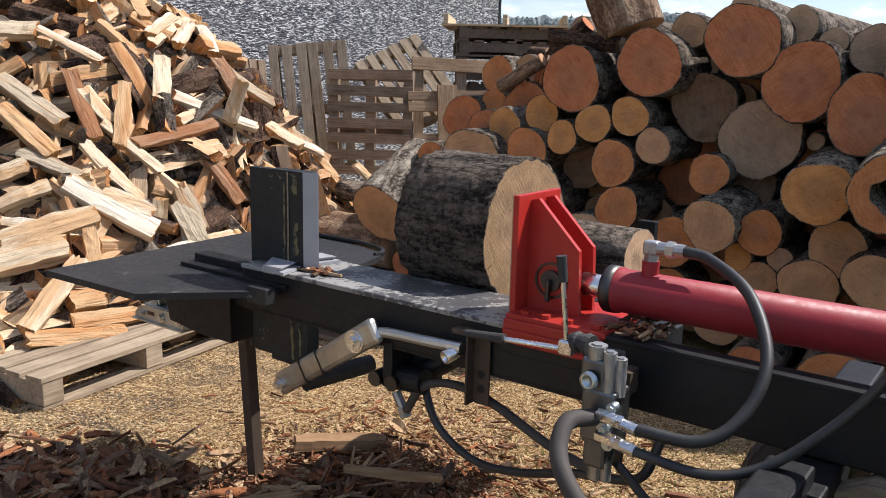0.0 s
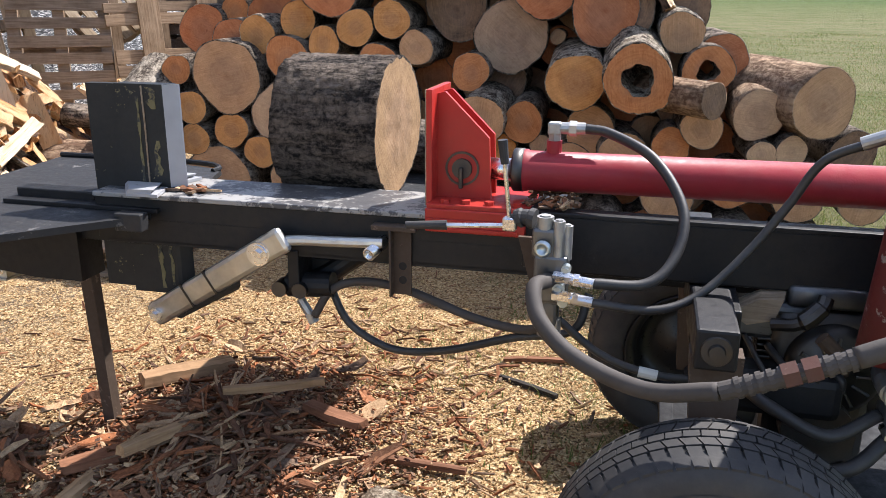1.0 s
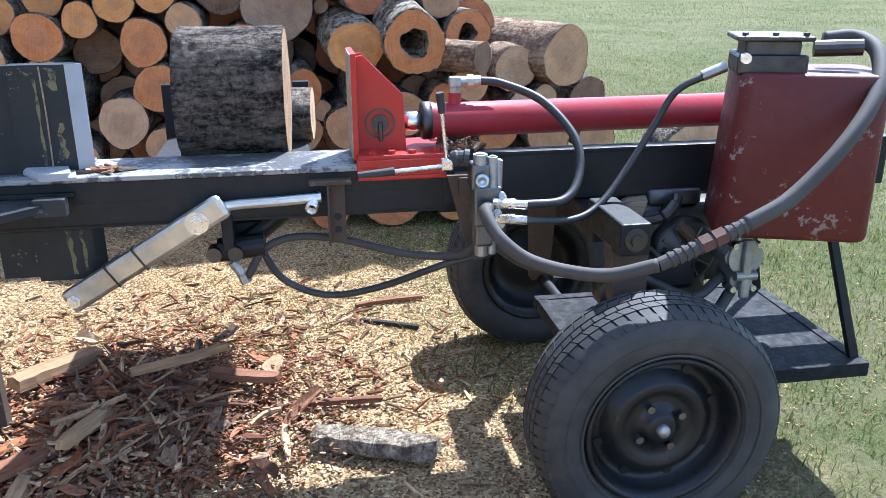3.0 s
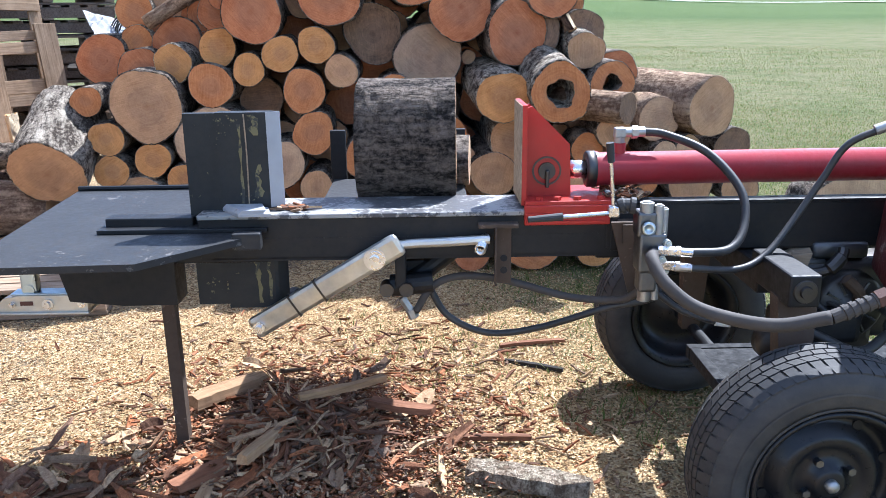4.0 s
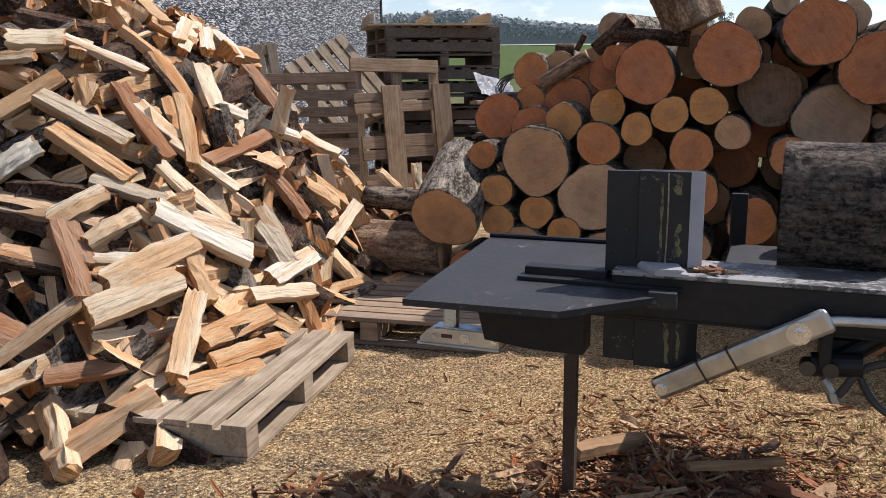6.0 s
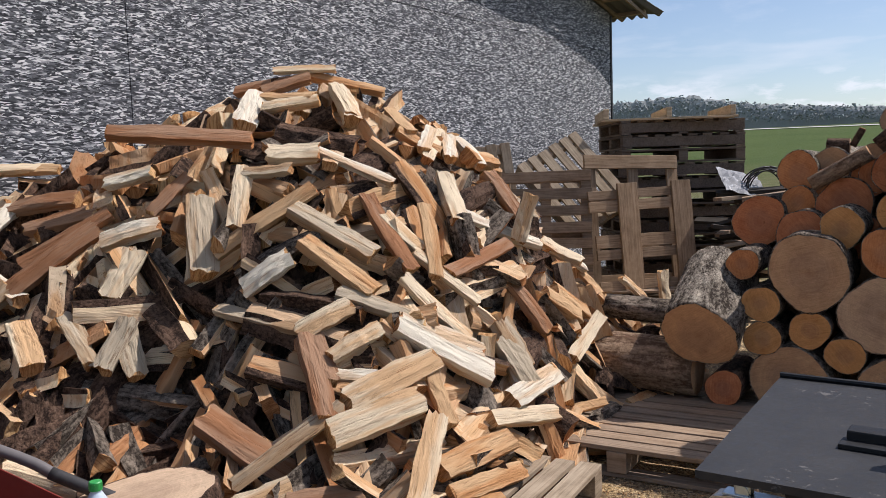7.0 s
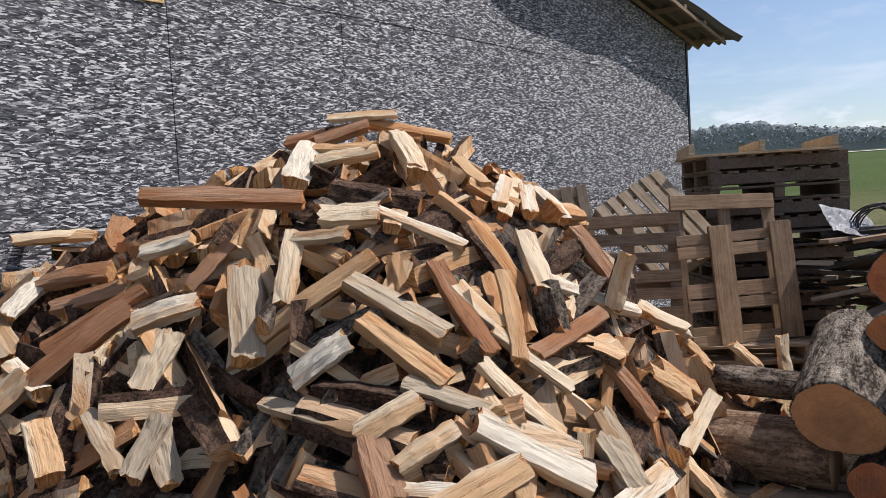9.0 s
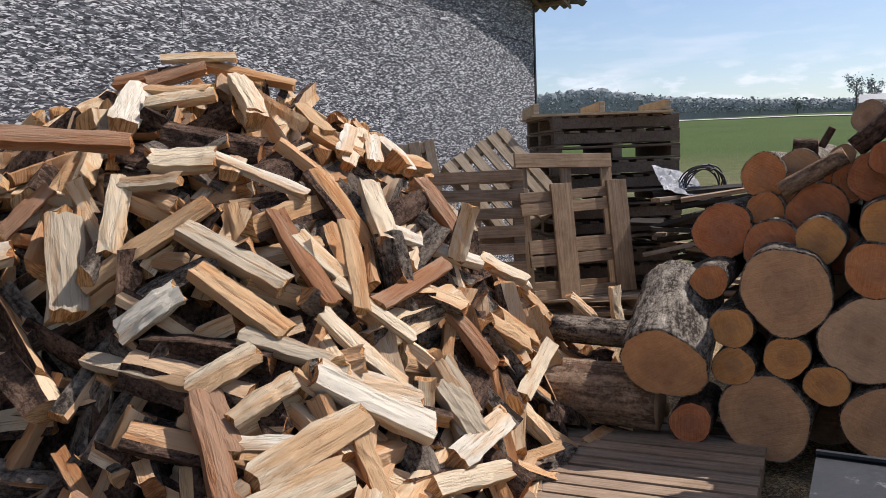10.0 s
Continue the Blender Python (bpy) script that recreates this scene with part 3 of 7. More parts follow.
def far_house():
    d, az = 285, radians(31.0)
    x, y = -1.7 + d * math.sin(az), 1.3 + d * math.cos(az)
    house = thing("farmhouse", pose(x, y, ground_z(x, y), 0, 0, -31), "low grey farmhouse with a pitched roof far off", "house")
    part("wall", add_box(bmesh.new(), (0, 0, 1.2), (9, 6, 2.8)), OSBGREY, house)
    bm = add_prism(bmesh.new(), [(-4.8, -3.5, 2.6), (-4.8, 3.5, 2.6), (-4.8, 0, 5.2)], (9.6, 0, 0))
    part("roof", bm, GALV, house)


far_house()


# ---- barn ----
WD, WC, WN = Vector((0.5414, 0.8408, 0)), Vector((-1.79, 9.594, 0)), Vector((0.8408, -0.5414, 0))
BARN = Matrix(((WD.x, -WN.x, 0, WC.x), (WD.y, -WN.y, 0, WC.y), (0, 0, 1, 0), (0, 0, 0, 1)))
END, LEFT, PITCH, EAVE = 3.95, -12.0, 0.19, 3.66


def roof_z(s):
    return EAVE + PITCH * (END - s) if s > -5.0 else EAVE + PITCH * (END + 5.0) - PITCH * (-5.0 - s)


def build_barn():
    wall = tagged(new("wall_barn"), "barn gable wall clad in weathered grey strand board", "wall", kind="structure")
    wall.matrix_world = BARN
    bm = bmesh.new()
    add_prism(bm, [(LEFT, 0.02, -0.1), (END, 0.02, -0.1), (END, 0.02, roof_z(END)), (-5, 0.02, roof_z(-5)), (LEFT, 0.02, roof_z(LEFT))], (0, 0.16, 0))
    part("wall_core", bm, BLACK, wall)
    bm = add_prism(bmesh.new(), [(-6.5, -0.014, 2.93), (-4.02, -0.014, 2.93), (-4.02, -0.014, 4.15), (-6.5, -0.014, 4.15)], (0, 0.012, 0))
    part("board", bm, OSBNEW, wall, "fresh yellow strand board patch")
    rows = [(-0.1, 1.57), (1.57, 3.08), (3.08, 4.6), (4.6, 6.2)]
    for ri, (z0, z1) in enumerate(rows):
        x = LEFT
        cuts = [LEFT, -9.5, -7.4, -4.0, -2.5, 0.0, 2.5, END] if ri == 1 else ([LEFT, -9.5, -7.4, -5.3, -4.02, -1.2, 1.3, END] if ri > 1 else [LEFT, -8.7, -6.2, -3.7, -1.2, 1.3, END])
        for a, b in zip(cuts, cuts[1:]):
            ta, tb = min(z1, roof_z(a) - 0.03), min(z1, roof_z(b) - 0.03)
            if min(ta, tb) <= z0 + 0.02:
                if max(ta, tb) <= z0 + 0.05:
                    continue
                ta, tb = max(ta, z0 + 0.02), max(tb, z0 + 0.02)
            g = 0.004
            bm = bmesh.new()
            top = [(b - g, -0.0, tb - g), (a + g, -0.0, ta - g)]
            if a < -5 < b and z1 > 5.0:
                top = [(b - g, 0, tb - g), (-5, 0, min(z1, roof_z(-5) - 0.03)), (a + g, 0, ta - g)]
            add_prism(bm, [(p[0], 0.0, p[2]) for p in [(a + g, 0, z0 + g), (b - g, 0, z0 + g)] + top], (0, 0.018, 0))
            part("board", bm, OSBGREY, wall)
    bm = add_box(bmesh.new(), (END + 0.03, 0.05, EAVE / 2 - 0.05), (0.05, 0.12, EAVE))
    part("corner_post", bm, BLACK, wall, "dark corner trim")
    # the long side and back, to close the barn
    side = tagged(new("wall_barn_side"), "barn side wall in grey strand board", "wall", kind="structure")
    side.matrix_world = BARN
    bm = add_box(bmesh.new(), (END - 0.09, 4.2, EAVE / 2), (0.14, 8.0, EAVE))
    part("board", bm, OSBGREY, side)
    bm = add_box(bmesh.new(), (LEFT + 0.09, 4.2, 2), (0.14, 8.0, 4.2))
    part("board", bm, OSBGREY, side)
    bm = add_prism(bmesh.new(), [(LEFT, 8.3, 0), (END, 8.3, 0), (END, 8.3, roof_z(END)), (-5, 8.3, roof_z(-5)), (LEFT, 8.3, roof_z(LEFT))], (0, 0.12, 0))
    part("board", bm, OSBGREY, side)
    # corrugated roof
    roof = tagged(new("barn_roof"), "low-pitched corrugated barn roof on timber purlins", "roof", kind="structure")
    roof.matrix_world = BARN
    slate = paint("corrugated_sheet", (0.13, 0.125, 0.12), (0.2, 0.19, 0.18), 0.8, 0.6)
    verts, faces = [], []
    xs = [END + 0.68 - 0.28 * i for i in range(32)] + [-5.0, -7.0, -9.0, LEFT - 0.6]
    ys = [-0.44 + 0.02 * i for i in range(440)]
    for x in xs:
        # overhang varied along the verge only to give the wall shadow its wavy edge
        verge_wave = -0.05 - 0.075 * math.sin((x + 0.2) * 1.5) - 0.02 * math.sin(x * 4.1)
        for y in ys:
            w = 0.028 * math.cos(2 * math.pi * (y + 0.44) / 0.15)
            verts.append((x, y + (verge_wave if y < -0.3 else 0), roof_z(min(x, END + 2)) + 0.13 + w))
    n = len(ys)
    for i in range(len(xs) - 1):
        for j in range(n - 1):
            faces.append((i * n + j, i * n + j + 1, (i + 1) * n + j + 1, (i + 1) * n + j))
    sheet = new("roof_sheet", grid_mesh("roof_sheet", verts, faces, slate))
    sheet.parent = roof
    sol = sheet.modifiers.new("thick", "SOLIDIFY")
    sol.thickness = 0.008
    timber = plank("roof_timber", (0.36, 0.28, 0.20), (0.26, 0.20, 0.14))
    x = END + 0.36
    while x > -4.8:
        bm = add_box(bmesh.new(), (x, 0.1, roof_z(x) + 0.07), (0.07, 1.0, 0.05))
        part("purlin", bm, timber, roof)
        x -= 0.62
    for y in (-0.02, -0.40):
        bm = add_prism(bmesh.new(), [(END + 0.45, y, roof_z(END + 0.45) + 0.0), (END + 0.45, y, roof_z(END + 0.45) + 0.045), (-4.9, y, roof_z(-4.9) + 0.045), (-4.9, y, roof_z(-4.9))], (0, 0.03, 0))
        part("rafter", bm, timber, roof)


build_barn()


# ---- log stack ----
FACE, FD, FB = Vector((-0.145, 4.99, 0)), Vector((0.857, -0.515, 0)), Vector((0.515, 0.857, 0))
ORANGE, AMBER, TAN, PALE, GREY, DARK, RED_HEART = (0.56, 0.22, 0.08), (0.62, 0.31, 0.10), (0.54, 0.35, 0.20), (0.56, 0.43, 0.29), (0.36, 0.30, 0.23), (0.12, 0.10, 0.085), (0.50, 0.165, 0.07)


def log_mesh(r, length, seed, hollow=0.0, seg=30, rough=0.0):
    """A log along local z from 0 (near end) to length."""
    rng = random.Random(seed)
    ph = [rng.uniform(0, 6.28) for _ in range(4)]

    def rad(a, z):
        b = 1 + 0.045 * math.sin(2 * a + ph[0]) + 0.03 * math.sin(3 * a + ph[1]) + 0.018 * math.sin(5 * a + ph[2])
        b += 0.03 * noise.noise((math.cos(a) * 1.5 + seed, math.sin(a) * 1.5, z * 2.0))
        b += 0.035 * noise.noise((math.cos(a) * 6 + seed, math.sin(a) * 6, z * 5.0))
        if rough:
            b += rough * (abs(noise.noise((math.cos(a) * 9 + seed, math.sin(a) * 9, z * 9.0))) + 0.6 * noise.noise((math.cos(a) * 22, math.sin(a) * 22 + seed, z * 40.0)))
        return r * b

    bm = bmesh.new()
    nz = 36 if rough else max(5, int(length / 0.07)) if length < 0.6 else max(8, int(length / 0.16))
    rings = []
    for i in range(nz + 1):
        z = length * i / nz
        rings.append([bm.verts.new((rad(a, z) * math.cos(a), rad(a, z) * math.sin(a), z)) for a in (2 * math.pi * k / seg for k in range(seg))])
    for a, b in zip(rings, rings[1:]):
        for k in range(seg):
            bm.faces.new((a[k], a[(k + 1) % seg], b[(k + 1) % seg], b[k])).material_index = 0

    def disc(ring, z, flip, hole):
        prev = ring
        for f in ((0.965, 0.6, 0.3) if not hole else (0.965, 0.75, hole)):
            cur = []
            for k in range(seg):
                a = 2 * math.pi * k / seg
                rr = rad(a, z) * f
                if hole and f == hole:
                    rr *= 1 + 0.10 * math.sin(3 * a + ph[3]) + 0.05 * math.sin(7 * a)
                dz = (0.004 * noise.noise((rr * 20 * math.cos(a) + seed, rr * 20 * math.sin(a), 0))) if f < 0.96 else 0
                cur.append(bm.verts.new((rr * math.cos(a), rr * math.sin(a), z + dz)))
            for k in range(seg):
                fc = bm.faces.new((prev[k], cur[k], cur[(k + 1) % seg], prev[(k + 1) % seg]))
                fc.material_index = 0 if f == 0.965 else 1
            prev = cur
        if hole:
            deep = [bm.verts.new((v.co.x * 0.85, v.co.y * 0.85, z + (0.3 if not flip else -0.1))) for v in prev]
            for k in range(seg):
                bm.faces.new((prev[k], deep[k], deep[(k + 1) % seg], prev[(k + 1) % seg])).material_index = 0
            bm.faces.new(deep).material_index = 0
        else:
            c = bm.verts.new((0, 0, z))
            for k in range(seg):
                bm.faces.new((prev[k], c, prev[(k + 1) % seg])).material_index = 1

    disc(rings[0], 0.0, False, hollow)
    disc(rings[-1], length, True, 0.0)
    bmesh.ops.recalc_face_normals(bm, faces=bm.faces)
    me = bpy.data.meshes.new("log")
    bm.to_mesh(me)
    bm.free()
    for p in me.polygons:
        p.use_smooth = p.material_index == 0
    return me


LOGS = [0]


def log_at(m, r, length, color, label, bark_mat=None, hollow=0.0, name="log", group="stacked logs", seg=30, rough=0.0):
    LOGS[0] += 1
    me = log_mesh(r, length, LOGS[0] * 7.31, hollow, seg, rough)
    me.materials.append(bark_mat or BARK)
    me.materials.append(ENDGRAIN)
    ob = new(name, me)
    ob.matrix_world = m
    ob.color = (*color, min(1.0, r * 2))
    return tagged(ob, label, "log", group)


def stacked(s, z, r, off=0.0, color=ORANGE, tone="orange", length=None, hollow=0.0, yaw=0.0, tilt=0.0, bark_mat=None, rough=0.0):
    """A log of the stack: place along the stack's face, height, radius, depth of its sawn end."""
    p = FACE + FD * s + FB * off + Vector((0, 0, z))
    rng = random.Random(round(s * 1000 + z * 77))
    way = FB.copy()
    way.rotate(Euler((0, 0, radians(yaw + rng.uniform(-3, 3)))))
    way.z = tilt + rng.uniform(-0.015, 0.015)
    m = axis(way, p) @ pose(0, 0, 0, 0, 0, rng.uniform(0, 360))
    size = "thick" if r > 0.14 else ("thin" if r < 0.08 else "middling")
    rot = "hollow-hearted " if hollow else ""
    return log_at(m, r, length or rng.uniform(1.7, 2.1), color, f"{size} {rot}log with {tone} sawn end in the stack", bark_mat, hollow=hollow, seg=80 if rough else 36 if r > 0.13 else 26, rough=rough)


# left part and the low rows
stacked(-0.117, 1.10, 0.150, 0.45, RED_HEART, "red-brown")
stacked(0.087, 1.207, 0.090, 0.50, ORANGE, "orange", bark_mat=BIRCH, rough=0.03)
stacked(0.329, 1.20, 0.142, 0.45, RED_HEART, "red-brown")
stacked(0.175, 1.31, 0.085, 0.60, ORANGE, "orange")
stacked(0.355, 1.084, 0.108, 0.15, AMBER, "amber", bark_mat=BIRCH, rough=0.03)
stacked(0.619, 1.171, 0.106, 0.10, AMBER, "amber")
stacked(0.793, 1.056, 0.090, 0.0, AMBER, "amber")
stacked(0.970, 1.136, 0.100, 0.0, AMBER, "amber")
stacked(1.166, 1.183, 0.101, 0.0, AMBER, "amber cracked")
stacked(1.298, 1.040, 0.092, 0.0, TAN, "tan cracked")
stacked(0.583, 0.975, 0.124, 0.0, ORANGE, "orange")
stacked(0.228, 0.869, 0.200, 0.0, TAN, "broad tan")
stacked(-0.122, 0.890, 0.086, 0.10, ORANGE, "orange")
stacked(-0.006, 0.693, 0.098, 0.0, AMBER, "amber")
stacked(0.002, 0.511, 0.096, 0.0, AMBER, "amber")
stacked(0.233, 0.570, 0.100, 0.0, AMBER, "amber")
stacked(0.822, 0.876, 0.125, 0.25, DARK, "dark weathered")
stacked(1.089, 0.937, 0.122, 0.0, ORANGE, "orange")
stacked(1.130, 0.701, 0.121, 0.0, ORANGE, "orange")
stacked(1.128, 0.400, 0.092, 0.0, TAN, "tan")
stacked(0.564, 0.670, 0.200, 0.0, PALE, "broad pale")
stacked(0.399, 0.455, 0.095, 0.0, AMBER, "amber")
stacked(0.140, 0.280, 0.203, 0.0, TAN, "broad tan")
stacked(0.634, 0.305, 0.172, 0.0, TAN, "broad tan")
stacked(0.944, 0.529, 0.134, 0.0, PALE, "pale")
stacked(1.424, 0.560, 0.131, 0.0, ORANGE, "orange")
stacked(1.12, 0.17, 0.14, 0.05, TAN, "tan")
stacked(1.42, 0.27, 0.14, 0.05, ORANGE, "orange")
stacked(1.69, 0.20, 0.13, 0.0, TAN, "tan")
stacked(1.967, 0.12, 0.118, -0.45, RED_HEART, "red-brown")
stacked(2.30, 0.15, 0.150, -0.50, ORANGE, "orange")
stacked(2.63, 0.13, 0.118, -0.50, AMBER, "amber")
stacked(2.93, 0.16, 0.140, -0.45, TAN, "tan")
stacked(3.23, 0.15, 0.130, -0.45, ORANGE, "orange")
# upper rows
stacked(0.830, 1.362, 0.168, 0.0, RED_HEART, "red-rimmed")
stacked(1.247, 1.447, 0.170, 0.0, RED_HEART, "red-rimmed")
stacked(1.692, 1.555, 0.175, 0.0, RED_HEART, "red-rimmed")
stacked(1.965, 1.372, 0.180, 0.0, RED_HEART, "red-rimmed")
stacked(1.484, 1.237, 0.170, 0.2, DARK, "dark weathered")
stacked(1.789, 1.104, 0.195, 0.1, GREY, "grey rotten")
stacked(2.025, 1.098, 0.041, 0.17, PALE, "small pale")
stacked(2.261, 1.236, 0.172, -0.1, RED_HEART, "red-brown")
stacked(1.588, 0.921, 0.101, 0.0, ORANGE, "orange")
stacked(1.749, 0.859, 0.118, 0.2, DARK, "dark weathered")
stacked(1.678, 0.709, 0.123, -0.25, TAN, "tan", bark_mat=BIRCH, rough=0.03, tilt=0.05)
stacked(1.884, 0.688, 0.105, -0.15, ORANGE, "orange")
stacked(1.785, 0.551, 0.066, -0.1, AMBER, "amber")
stacked(1.977, 0.567, 0.058, -0.1, PALE, "pale")
stacked(1.885, 0.446, 0.098, -0.1, TAN, "tan")
stacked(2.122, 0.482, 0.130, -0.2, TAN, "brown-hearted")
stacked(2.217, 0.666, 0.124, -0.2, TAN, "tan", bark_mat=BIRCH)
stacked(2.145, 0.919, 0.138, -0.38, AMBER, "amber", bark_mat=BIRCH, rough=0.03, tilt=0.08)
stacked(2.387, 0.573, 0.118, -0.35, TAN, "tan")
stacked(1.374, 1.613, 0.092, 0.2, TAN, "tan")
stacked(1.877, 1.64, 0.090, 0.3, PALE, "pale")
stacked(2.049, 1.555, 0.066, 0.2, PALE, "pale")
stacked(2.241, 1.514, 0.110, 0.10, GREY, "grey")
# right end, lower and nearer
stacked(2.424, 0.945, 0.158, -0.50, ORANGE, "orange hollow", hollow=0.46, bark_mat=BIRCH, rough=0.03, tilt=0.14)
stacked(2.622, 1.142, 0.102, -0.20, TAN, "tan", bark_mat=BIRCH, rough=0.03, tilt=0.1)
stacked(2.744, 0.976, 0.120, -0.30, ORANGE, "orange hollow", hollow=0.4)
stacked(2.745, 0.875, 0.078, -0.60, DARK, "dark", length=0.45, yaw=38, bark_mat=PEELED)
stacked(2.963, 0.799, 0.115, -0.45, PALE, "pale", bark_mat=PEELED)
stacked(3.212, 0.862, 0.152, -0.53, TAN, "broad tan", length=0.7, yaw=20, bark_mat=PEELED)
stacked(2.723, 0.730, 0.094, -0.45, TAN, "tan")
stacked(2.597, 0.636, 0.090, -0.40, ORANGE, "orange")
stacked(3.109, 0.649, 0.070, -0.50, PALE, "pale")
stacked(2.986, 0.630, 0.064, -0.50, PALE, "pale")
stacked(3.393, 0.632, 0.105, -0.40, DARK, "dark")
stacked(2.60, 0.40, 0.130, -0.35, TAN, "tan")
stacked(2.90, 0.45, 0.110, -0.35, ORANGE, "orange")
stacked(3.20, 0.42, 0.130, -0.35, TAN, "tan")
stacked(3.48, 0.40, 0.110, -0.35, TAN, "tan")
# further back on top
stacked(0.073, 1.375, 0.115, 0.55, ORANGE, "orange", bark_mat=BIRCH, rough=0.03)
stacked(0.229, 1.402, 0.107, 0.65, TAN, "tan", bark_mat=BIRCH, rough=0.03)
stacked(0.445, 1.331, 0.101, 0.50, RED_HEART, "red-brown")
stacked(0.573, 1.365, 0.120, 0.45, RED_HEART, "red-brown", bark_mat=BIRCH)
stacked(0.541, 1.651, 0.083, 0.70, GREY, "grey", bark_mat=BIRCH, rough=0.03, yaw=-25)
stacked(1.05, 1.62, 0.080, 0.45, TAN, "tan")
stacked(1.55, 1.75, 0.075, 0.55, PALE, "pale")
stacked(2.426, 1.526, 0.096, 0.25, RED_HEART, "red-brown", bark_mat=BIRCH)
stacked(2.569, 1.390, 0.110, 0.10, ORANGE, "orange", bark_mat=BIRCH)
stacked(0.627, 1.449, 0.081, 0.35, RED_HEART, "red-brown")
stacked(0.482, 1.346, 0.095, 0.50, RED_HEART, "red-brown", bark_mat=BIRCH)
stacked(0.712, 1.535, 0.083, 0.45, RED_HEART, "red-brown")
stacked(0.428, 1.459, 0.062, 0.70, TAN, "tan", bark_mat=BIRCH)
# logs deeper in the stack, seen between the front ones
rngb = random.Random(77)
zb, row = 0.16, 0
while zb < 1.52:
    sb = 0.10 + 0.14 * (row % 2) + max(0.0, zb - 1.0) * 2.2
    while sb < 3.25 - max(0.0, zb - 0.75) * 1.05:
        # DARK among the end colours puts the shade of the gaps into them
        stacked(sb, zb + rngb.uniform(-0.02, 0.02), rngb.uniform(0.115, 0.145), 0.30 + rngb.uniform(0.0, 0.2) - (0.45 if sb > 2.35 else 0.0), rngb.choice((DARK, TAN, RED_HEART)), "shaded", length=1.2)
        sb += 0.27
    zb, row = zb + 0.215, row + 1
# lone log beside the stack and the ones lying before the pile
stacked(-0.28, 0.537, 0.198, -0.178, TAN, "broad tan", length=0.56, yaw=4, tilt=0.50, rough=0.035, bark_mat=GREYBARK)
log_at(axis((-0.86, 0.50, 0.02), (-0.42, 5.20, 0.31)), 0.15, 0.62, TAN, "barked log lying across the pallet", PEELED, group="")
log_at(axis((-0.90, 0.42, 0.06), (-0.46, 5.55, 0.56)), 0.075, 0.42, GREY, "grey barked log lying behind the round", group="")
log_at(axis((0.5, 0.86, 0.0), (-0.33, 5.04, 0.235)), 0.10, 0.40, RED_HEART, "dark bark log stub on the pallet", BARKBROWN, group="")
# leaning chunk and slab on top
log_at(axis((-0.36, 0.22, 0.91), (0.88, 4.61, 1.61)), 0.164, 0.42, TAN, "stout barkless log chunk leaning on the stack", PEELED, group="", seg=60, rough=0.03)
log_at(axis((-0.74, 0.45, -0.50), (0.46, 5.12, 1.47)), 0.042, 0.33, TAN, "slim barkless log lying across the stack", PEELED, group="")
log_at(axis((0.65, -0.39, 0.66), (0.53, 5.17, 1.50)), 0.052, 0.27, RED_HEART, "dark slim log lying across the stack top", BARKBROWN, group="")
log_at(axis((-0.86, 0.51, 0.05), (0.51, 5.47, 1.51)), 0.045, 0.12, GREY, "short dark log chunk on the stack", BARKBROWN, group="")
log_at(axis((0.41, -0.24, 0.88), (0.52, 5.46, 1.51)), 0.019, 0.11, RED_HEART, "thin stick standing out of the stack", BARKBROWN, group="")
log_at(axis((-0.85, 0.51, 0.09), (0.82, 4.55, 1.54)), 0.042, 0.41, PALE, "split log lying on top of the stack", BARKBROWN, group="")


# ---- firewood billets ----
def ridged(prof, barks, rng):
    """Break the long split sides of a profile into torn ridges; bark sides stay whole."""
    out, kept = [], set()
    n = len(prof)
    for k, (a, b) in enumerate(zip(prof, prof[1:] + prof[:1])):
        out.append(a)
        d = math.hypot(b[0] - a[0], b[1] - a[1])
        if k in barks:
            kept.add(len(out) - 1)
        elif d > 0.03:
            steps = 3 if d > 0.05 else 2
            for q in range(1, steps):
                u, off = (q + rng.uniform(-0.25, 0.25)) / steps, rng.uniform(-0.075, 0.075) * d
                out.append((a[0] + (b[0] - a[0]) * u + (b[1] - a[1]) / d * off, a[1] + (b[1] - a[1]) * u - (b[0] - a[0]) / d * off))
    return out, kept


